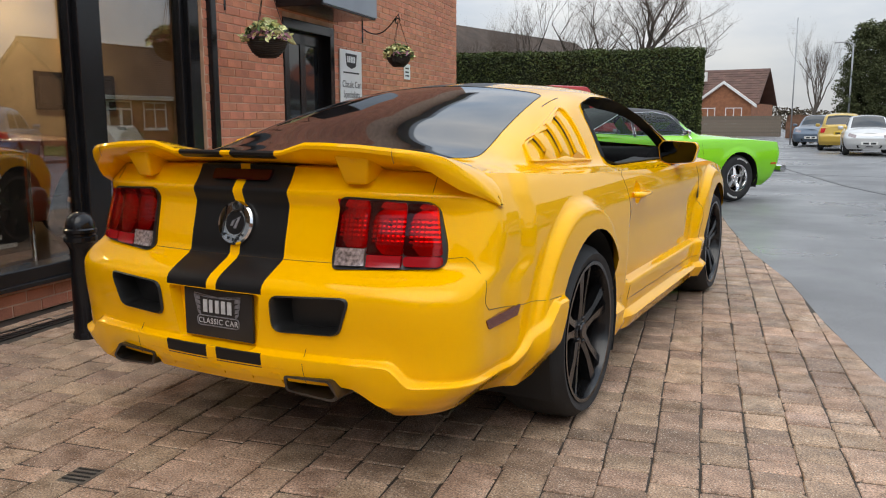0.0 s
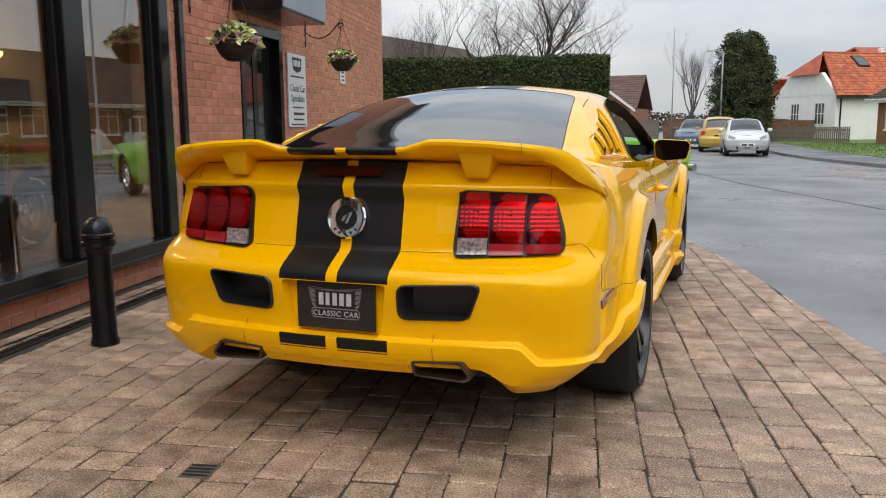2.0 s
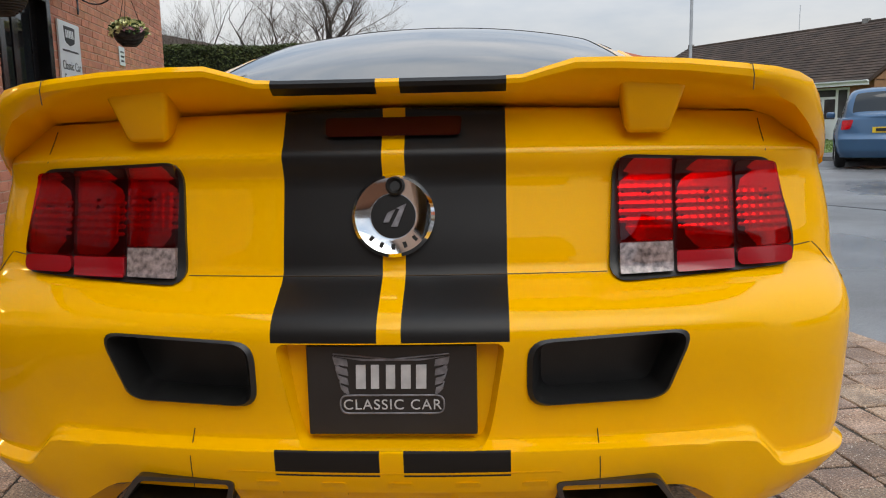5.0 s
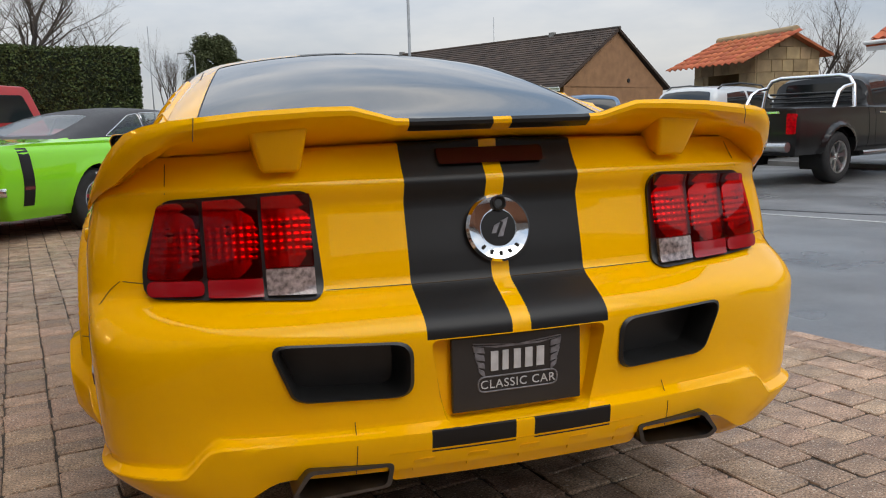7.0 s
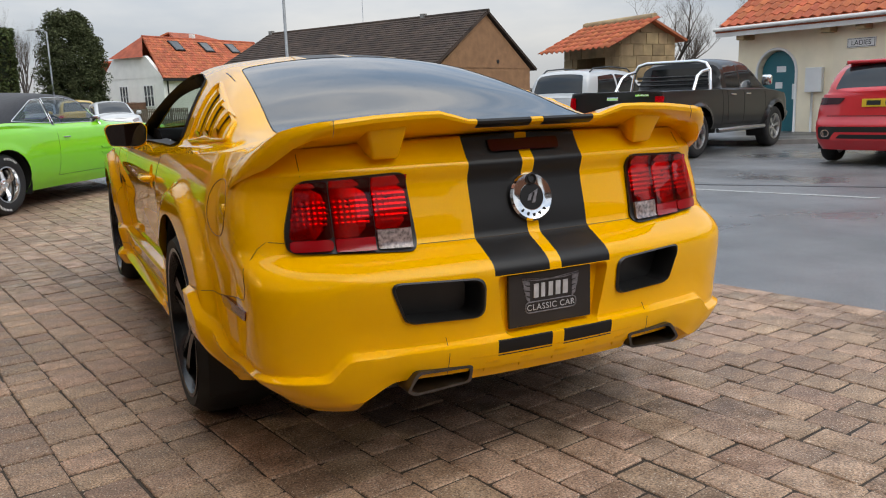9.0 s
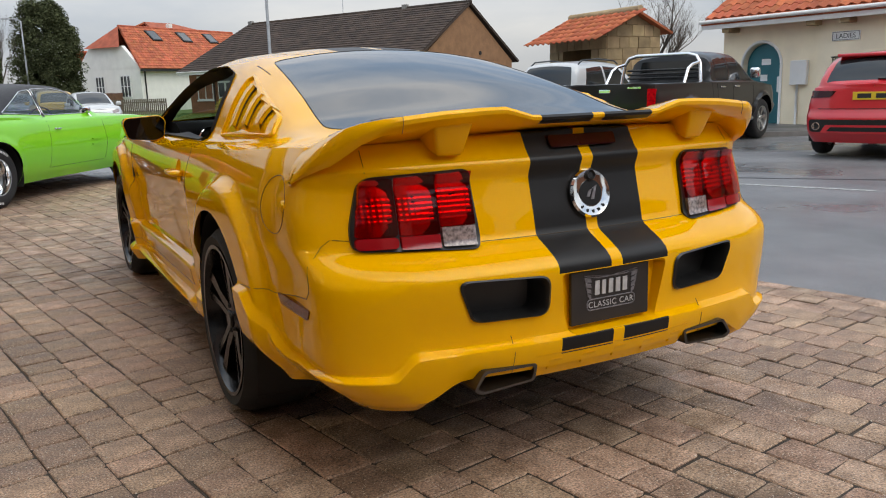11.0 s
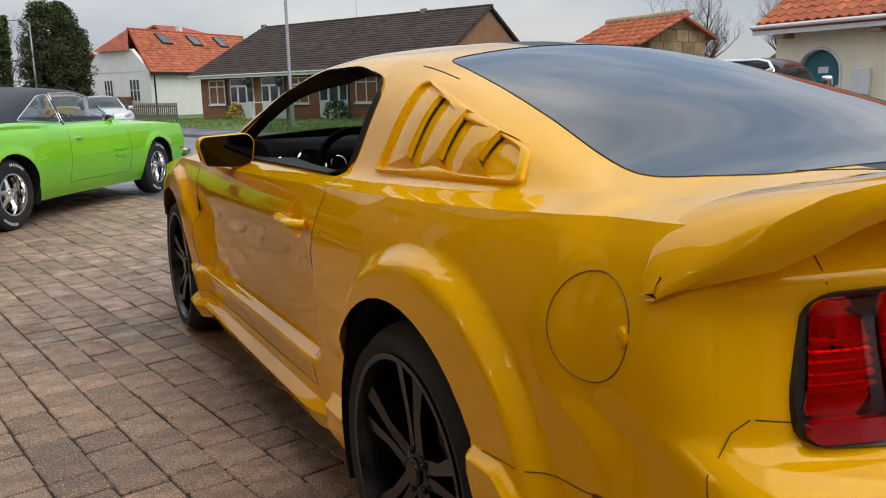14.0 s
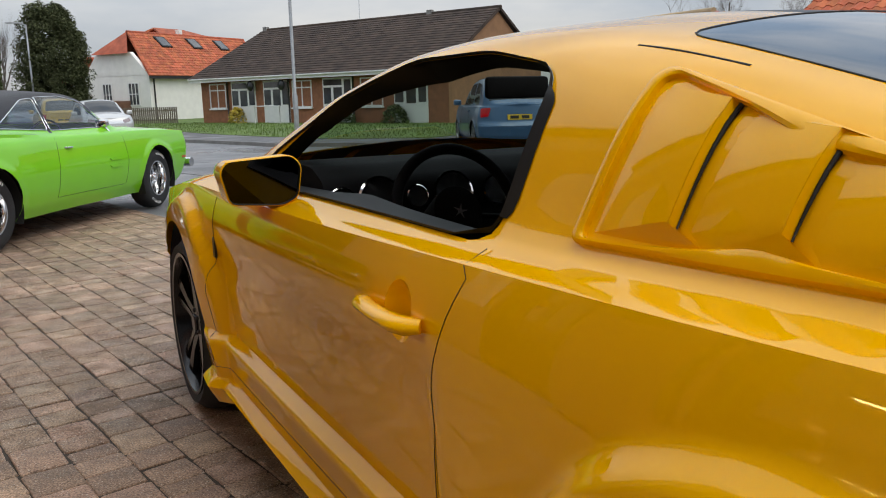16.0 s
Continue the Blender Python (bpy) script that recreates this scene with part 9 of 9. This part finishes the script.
def stone_courses(parent, m, w, h, seed, openings=(), gable=None):
    """Squared stone blocks on a wall face: x along, y outwards."""
    rng = random.Random(seed)
    host = new("stone_face")
    host.parent = parent
    host.matrix_basis = m
    z = 0.0
    while z < h - 0.05:
        ch = min(rng.choice((0.22, 0.26, 0.30)), h - z)
        x = 0.0
        while x < w - 0.02:
            ln = min(rng.choice((0.32, 0.42, 0.52)), w - x)
            if w - x - ln < 0.15:
                ln = w - x
            cx, cz = x + ln / 2, z + ch / 2
            ok = not any(a - 0.02 < cx < c + 0.02 and e < cz < f for a, c, e, f in openings)
            if gable and cz > gable[0]:
                lim = (gable[1] - cz) / (gable[1] - gable[0]) * w / 2
                if abs(cx - w / 2) > lim - 0.1:
                    ok = False
            if ok:
                b = bmesh.new()
                box(b, x + 0.008, x + ln - 0.008, -0.05, 0.015 + rng.uniform(0, 0.012), z + 0.008, z + ch - 0.008, 0.006)
                part("stone_block", b, "sandstone", host)
            x += ln
        z += ch


def kiosk():
    x0, x1, y0, y1, E, R = 12.6, 14.45, 14.05, 16.55, 2.50, 2.94
    ob = thing("stone_kiosk", pose(x0, y0, 0), "sandstone shelter with orange pantile roof and open front", "shelter")
    W, L = x1 - x0, y1 - y0
    part("wall", boxes((0.0, W, 0.0, 0.3, 0, E), (0.0, W, L - 0.3, L, 0, E), (W - 0.3, W, 0.3, L - 0.3, 0, E), (0, 0.3, 0.3, 0.6, 0, E), (0, 0.3, L - 0.6, L - 0.3, 0, E), (0, 0.3, 0.6, L - 0.6, 2.15, E)), "sandstone", ob)
    b = bmesh.new()
    prism(b, [(0, E), (W, E), (W / 2, R)], 0.02, 0.3, "y")
    part("gable", b, "sandstone", ob)
    stone_courses(ob, pose(0, 0, 0) @ Matrix(((1, 0, 0, 0), (0, -1, 0, 0), (0, 0, 1, 0), (0, 0, 0, 1))), W, R, 3, gable=(E, R))
    stone_courses(ob, pose(0, L, 0) @ Matrix(((0, -1, 0, 0), (-1, 0, 0, 0), (0, 0, 1, 0), (0, 0, 0, 1))), L, E, 4, openings=((0.6, L - 0.6, 0.0, 2.15),))
    part("dark_inside", boxes((0.35, W - 0.32, 0.32, L - 0.32, 0.0, 0.05)), "pavement", ob)
    b = bmesh.new()
    slab_roof(b, (W / 2, -0.2, R), (W / 2, L + 0.2, R), (-0.25, -0.2, E - 0.10), (-0.25, L + 0.2, E - 0.10), 0.06)
    slab_roof(b, (W / 2, -0.2, R), (W / 2, L + 0.2, R), (W + 0.25, -0.2, E - 0.10), (W + 0.25, L + 0.2, E - 0.10), 0.06)
    roof = part("roof", b, "orange_tile", ob)
    down = Vector((-0.25 - W / 2, 0, E - 0.10 - R))
    pantile_roof(roof, (W / 2, L + 0.2, R + 0.05), (0, -1, 0), down, 13, 6, 120)
    b = bmesh.new()
    tube(b, [(W / 2, -0.25, R + 0.09), (W / 2, L + 0.25, R + 0.09)], 0.10, 8)
    part("ridge", b, "sandstone", roof)
    part("verge", boxes((-0.22, -0.20, -0.22, -0.18, E - 0.14, E - 0.02)), "sandstone", roof)
    b = bmesh.new()
    tube(b, [(-0.31, -0.2, E - 0.08), (-0.31, L + 0.2, E - 0.08)], 0.03, 6)
    part("gutter", b, "black_plastic", ob)


kiosk()


def arch_poly(y0, y1, z0, spring, seg=14):
    r = (y1 - y0) / 2
    c = (y0 + y1) / 2
    return [(y0, z0)] + [(c - r * math.cos(math.pi * k / seg), spring + r * math.sin(math.pi * k / seg)) for k in range(seg + 1)] + [(y1, z0)]


def facilities():
    # local: x outwards (towards the road), y along the wall from the near end to the far end
    o = Matrix.Translation((14.55, 11.9, 0)) @ Matrix.Rotation(radians(184.0), 4, "Z")
    ob = thing("public_toilets", o, "cream rendered public toilets with pantile roof and arched door", "building")
    L, D, E = 14.0, 6.0, 2.56
    dy0, dy1, spring = 0.60, 1.63, 1.46
    # wall with an arched opening
    b = bmesh.new()
    arch = arch_poly(dy0, dy1, 0.0, spring)
    outline = [(0, 0)] + arch + [(L, 0), (L, E), (0, E)]
    prism(b, outline, -0.3, 0.0, "x")
    part("wall", b, "render_wall", ob)
    part("side_wall", boxes((-D, -0.3, 0.0, 0.3, 0, E), (-D, -0.3, L - 0.3, L, 0, E), (-D, -D + 0.3, 0.3, L - 0.3, 0, E)), "render_wall", ob)
    part("pier", boxes((0.0, 0.14, 2.65, L, 0, E)), "render_wall", ob)
    b = bmesh.new()
    prism(b, arch_poly(dy0 + 0.02, dy1 - 0.02, 0.02, spring), -0.20, -0.14, "x")
    door = part("door", b, "teal_door", ob, "teal arched door with paper notices")
    for y, z, w, h in ((1.02, 1.46, 0.25, 0.14), (1.0, 1.08, 0.19, 0.15), (1.46, 0.82, 0.09, 0.36)):
        part("notice", boxes((-0.14, -0.136, y, y + w, z, z + h)), "sign_white", door)
    b = bmesh.new()
    a = arch_poly(dy0 - 0.03, dy1 + 0.03, 0.0, spring)
    tube(b, [(0.012, y, z) for y, z in a], 0.035, 6)
    part("door_surround", b, "upvc", ob)
    for k in range(7):
        b = bmesh.new()
        part("plinth_stone", boxes((0.0, 0.03, 1.75 + k * 1.6, 3.3 + k * 1.6, 0.0, 0.26), bevel=0.01), "sandstone", ob) if k else b.free()
    b = bmesh.new()
    R0 = E + 2.1
    slab_roof(b, (-D / 2, -0.3, R0), (-D / 2, L + 0.3, R0), (0.50, -0.3, E - 0.10), (0.50, L + 0.3, E - 0.10), 0.06)
    slab_roof(b, (-D / 2, -0.3, R0), (-D / 2, L + 0.3, R0), (-D - 0.5, -0.3, E - 0.10), (-D - 0.5, L + 0.3, E - 0.10), 0.06)
    roof = part("roof", b, "orange_tile", ob)
    down = Vector((0.5 + D / 2, 0, E - 0.10 - R0))
    pantile_roof(roof, (-D / 2, -0.3, R0 + 0.05), (0, 1, 0), down, 58, 13, 300)
    part("fascia", boxes((0.46, 0.50, -0.3, L + 0.3, E - 0.20, E - 0.05)), "upvc", ob)
    b = bmesh.new()
    tube(b, [(0.56, -0.3, E - 0.02), (0.56, L + 0.3, E - 0.02)], 0.05, 6)
    part("gutter", b, "upvc", ob)
    for y in (0.25, 2.5, 3.3):
        part("corbel", boxes((0.0, 0.42, y, y + 0.22, E - 0.30, E - 0.18), bevel=0.02), "sandstone", ob)
    meter = part("meter_box", boxes((0.0, 0.10, 1.95, 2.37, 0.98, 1.53), bevel=0.01), "upvc", ob, "white meter box")
    b = bmesh.new()
    tube(b, [(0.05, 2.12, 0.0), (0.05, 2.12, 0.98)], 0.03, 6)
    part("conduit", b, "upvc", meter)
    sign = part("sign_panel", boxes((0.14, 0.165, 2.98, 3.62, 1.90, 2.10), bevel=0.004), "upvc", ob, "white sign with black lettering")
    part("sign_border", boxes((0.165, 0.168, 2.995, 3.605, 1.912, 1.922), (0.165, 0.168, 2.995, 3.605, 2.078, 2.088), (0.165, 0.168, 2.995, 3.005, 1.922, 2.078), (0.165, 0.168, 3.595, 3.605, 1.922, 2.078)), "ink", sign)
    cu = bpy.data.curves.new("lettering", "FONT")
    cu.body, cu.size, cu.align_x, cu.extrude = "LADIES", 0.145, "CENTER", 0.001
    t = new("lettering", cu)
    me = bpy.data.meshes.new_from_object(t)
    bpy.data.objects.remove(t)
    me.materials.append(M["ink"])
    t = new("lettering", me)
    t.matrix_basis = pose(0.168, 3.30, 1.95) @ Matrix(((0, 0, 1, 0), (1, 0, 0, 0), (0, 1, 0, 0), (0, 0, 0, 1)))
    t.parent = sign
    b = bmesh.new()
    pts = [(0.17 + 0.20 * math.sin(math.pi * k / 12), 3.0 + 0.7 * k / 12, 1.56) for k in range(13)]
    tube(b, pts, 0.012, 5)
    tube(b, [(0.15, 3.0, 1.56), (0.15, 3.7, 1.56)], 0.012, 5)
    for k in range(1, 12):
        p = pts[k]
        tube(b, [p, (0.15 + (p[0] - 0.15) * 0.6, p[1], 1.42), (0.15, 3.35 + (p[1] - 3.35) * 0.5, 1.32)], 0.008, 4)
    part("hay_basket", b, "black_gloss", ob, "black iron wall basket")


facilities()


def lamp_post(x, y, h):
    ob = thing("street_lamp", pose(x, y, 0.08), "tall grey steel street lamp on the lawn", "street lamp")
    b = bmesh.new()
    lathe(b, [(0.085, -0.1), (0.085, 1.25), (0.075, 1.30), (0.055, 1.34), (0.05, h)], 14)
    part("post", b, "post_grey", ob, smooth=40)
    b = bmesh.new()
    tube(b, [(0, 0, h - 0.02), (0.1, -0.3, h + 0.12), (0.2, -0.8, h + 0.16)], 0.03, 6)
    part("arm", b, "post_grey", ob)
    part("lantern", boxes((0.12, 0.32, -1.25, -0.75, h + 0.10, h + 0.22), bevel=0.04), "post_grey", ob)


lamp_post(7.3, 26.4, 8.0)


def plain_pole(x, y, h, r, label, arm=False):
    ob = thing("pole", pose(x, y, 0), label, "pole")
    b = bmesh.new()
    lathe(b, [(r, -0.1), (r * 0.7, h)], 8)
    part("post", b, "post_grey", ob)
    if arm:
        b = bmesh.new()
        tube(b, [(0, 0, h), (-0.4, 0, h + 0.12), (-1.0, 0, h + 0.1)], 0.04, 5)
        part("lantern_arm", b, "post_grey", ob)


plain_pole(-2.2, 42.0, 6.3, 0.035, "thin grey pole beyond the hedge")
plain_pole(0.1, 50.5, 5.6, 0.06, "distant grey street lamp", True)
plain_pole(20.5, 52.0, 8.2, 0.035, "thin aerial pole behind the bungalow")


# ---- what closes the place round; unseen houses behind the camera are added to darken reflections ----
def backdrop_house(x, y, ang, w, d, e, r, wall, tile, label):
    ob = thing("house", pose(x, y, 0, 0, 0, ang), label, "house")
    part("wall", boxes((-w / 2, w / 2, -d / 2, d / 2, 0, e)), wall, ob)
    b = bmesh.new()
    slab_roof(b, (-w / 2 - 0.3, 0, r), (w / 2 + 0.3, 0, r), (-w / 2 - 0.3, -d / 2 - 0.4, e - 0.1), (w / 2 + 0.3, -d / 2 - 0.4, e - 0.1))
    slab_roof(b, (-w / 2 - 0.3, 0, r), (w / 2 + 0.3, 0, r), (-w / 2 - 0.3, d / 2 + 0.4, e - 0.1), (w / 2 + 0.3, d / 2 + 0.4, e - 0.1))
    part("roof", b, tile, ob)
    for sx in (-1, 1):
        b = bmesh.new()
        prism(b, [(-d / 2, e - 0.02), (d / 2, e - 0.02), (0, r - 0.02)], sx * (w / 2 - 0.15), sx * (w / 2 - 0.001), "x")
        part("gable", b, wall, ob)


backdrop_house(-2.0, -22.0, 8, 16, 8, 4.8, 7.6, "house_brick", "brown_tile", "unseen plain brick house added behind the camera to darken reflections")
backdrop_house(17.0, -20.0, -14, 14, 8, 4.6, 7.4, "house_brick", "brown_tile", "unseen plain brick house added behind the camera to darken reflections")
backdrop_house(-19.0, -18.0, 24, 14, 8, 4.8, 7.6, "house_brick", "brown_tile", "unseen plain brick house added behind the camera to darken reflections")
backdrop_house(30.0, -8.0, 60, 14, 8, 2.8, 5.6, "gable_brick", "brown_tile", "unseen plain low bungalow added to close the car park side")
backdrop_house(46.0, 28.0, 70, 18, 8, 2.8, 5.6, "gable_brick", "brown_tile", "plain low brick bungalow beyond the lawns")
backdrop_house(-18.0, 40.0, 80, 18, 9, 3.0, 6.2, "house_brick", "brown_tile", "plain brick house behind the hedge")


def far_woods():
    rng = random.Random(77)

    def place(r):
        a = r.uniform(-1.0, 1.3)
        d = r.uniform(120, 135)
        h = 1.4 + 1.8 * (0.5 + 0.5 * math.sin(a * 9) * math.sin(a * 23 + 1)) + r.uniform(0, 0.5)
        return Vector((d * math.sin(a), d * math.cos(a), r.uniform(0, h))), None
    vs, fs = leaf_cloud(40000, place, 0.28, rng)
    stuff_mesh("far_woods", vs, fs, "far_wood", label="distant brown winter woods on the horizon", category="woods")


M["far_wood"] = material("far_winter_wood", (0.075, 0.062, 0.045), 0.95, spec=0.02, vary=0.3, scale=0.1, per_piece=0.3)
far_woods()




# ---- brick pavers, laid in courses along the shop front ----
def pavers():
    rng = random.Random(11)
    turn = WALL
    to_local = WALL.inverted()
    pitch, gap = 0.163, 0.0055
    near, far_v, far_f = [], [], []
    shapes = {}

    def block(length, width, k):
        key = (round(length, 2), k)
        if key in shapes:
            return shapes[key]
        r2 = random.Random(int(length * 1000) + k * 77)
        vs, fs = [], []
        hx, hy, c = width / 2, length / 2, 0.0045
        j = lambda a: r2.uniform(-a, a)
        cut = 0.008
        ring = [(-hx + cut, -hy), (hx - cut, -hy), (hx, -hy + cut), (hx, hy - cut), (hx - cut, hy), (-hx + cut, hy), (-hx, hy - cut), (-hx, -hy + cut)]
        ring = [(x + j(.004), y + j(.004)) for x, y in ring]
        low = [(x, y, -0.02) for x, y in ring]
        mid = [(x, y, -0.0032 + j(.001)) for x, y in ring]
        top = [(x - math.copysign(c + j(.0015), x), y - math.copysign(c + j(.0015), y), 0.0005 + j(.001)) for x, y in ring]
        vs = low + mid + top
        for a, b in ((0, 8), (8, 16)):
            for i in range(8):
                fs.append((a + i, a + (i + 1) % 8, b + (i + 1) % 8, b + i))
        fs.append(tuple(range(16, 24)))
        me = bpy.data.meshes.new("brick")
        me.from_pydata(vs, [], fs)
        me.materials.append(M["brick_paver"])
        shapes[key] = (me, vs, fs)
        return shapes[key]

    host = bpy.data.objects["pavement_1"]
    picked = 0
    for row in range(0, 44):
        x = 0.10 + row * pitch + pitch / 2
        y = -7.0 + rng.uniform(0, 0.2)
        while y < 13.6:
            ln = rng.choice((0.105, 0.14, 0.16, 0.16, 0.20, 0.235))
            yc = y + ln / 2
            y += ln
            w = WALL @ Vector((x, yc, 0))
            ex = edge_x(w.y)
            if w.x - 0.2 > ex or w.y > 13.4:
                continue
            lx = x
            if 0.20 < lx < 0.36 and yc < 3.0:      # the slot drain runs here
                continue
            if w.x + 0.2 > ex:
                # bricks along the road are cut to its line
                hx, hy = (pitch - gap) / 2, (ln - gap) / 2
                quad = [WALL @ Vector((x + a * hx, yc + c * hy, 0)) for a, c in ((-1, -1), (1, -1), (1, 1), (-1, 1))]
                over = [edge_x(p.y) - 0.006 - p.x for p in quad]
                if max(over) < 0.02:
                    continue
                if min(over) < 0:
                    poly = []
                    for i in range(4):
                        a, c, da, dc = quad[i], quad[(i + 1) % 4], over[i], over[(i + 1) % 4]
                        if da >= 0:
                            poly.append(a)
                        if da * dc < 0:
                            poly.append(a.lerp(c, da / (da - dc)))
                    k, n, up = len(far_v), len(poly), rng.uniform(-0.003, 0.001)
                    mid = sum(poly, Vector()) / n
                    far_v += [(p.x, p.y, -0.02) for p in poly] + [(p.x, p.y, up - 0.003) for p in poly] + [tuple(p.lerp(mid, 0.05) + Vector((0, 0, up))) for p in poly]
                    for a in (0, n):
                        far_f += [(k + a + i, k + a + (i + 1) % n, k + a + n + (i + 1) % n, k + a + n + i) for i in range(n)]
                    far_f.append(tuple(k + 2 * n + i for i in range(n)))
                    continue
            me, vs, fs = block(ln - gap, pitch - gap, rng.randint(0, 6))
            tilt = (rng.uniform(-0.011, 0.011), rng.uniform(-0.011, 0.011))
            m = WALL @ Matrix.LocRotScale((x, yc, rng.uniform(-0.003, 0.002)), Euler((tilt[0], tilt[1], rng.uniform(-0.012, 0.012))), None)
            take = picked < 300 and (-2.0 < w.x < -0.95 and -0.9 < w.y < 2.6 or 1.0 < w.x < 2.0 and -1.6 < w.y < 0.2)
            if take:
                picked += 1
                ob = new("brick", me)
                ob.matrix_basis = m
                ob.parent = host
            else:
                k = len(far_v)
                far_v += [tuple(m @ Vector(v)) for v in vs]
                far_f += [tuple(i + k for i in f) for f in fs]
    me = bpy.data.meshes.new("paving_bricks")
    me.from_pydata(far_v, [], far_f)
    me.materials.append(M["brick_paver"])
    ob = new("paving_bricks", me)
    ob.parent = host
    tagged(ob, "weathered brown brick pavers in courses", "", kind="stuff")


pavers()


drain_cover = link("drain_cover", boxes((-0.055, 0.055, -0.055, 0.055, -0.01, 0.003), bevel=0.003), "steel_dark", m=pose(-0.40, -1.36, 0, 0, 0, 12), label="small dark metal drain cover in the brick paving", category="drain cover")
for k in range(4):
    part("slot", boxes((-0.045, 0.045, -0.042 + k * 0.026, -0.032 + k * 0.026, 0.004, 0.0052)), "matte_black", drain_cover)
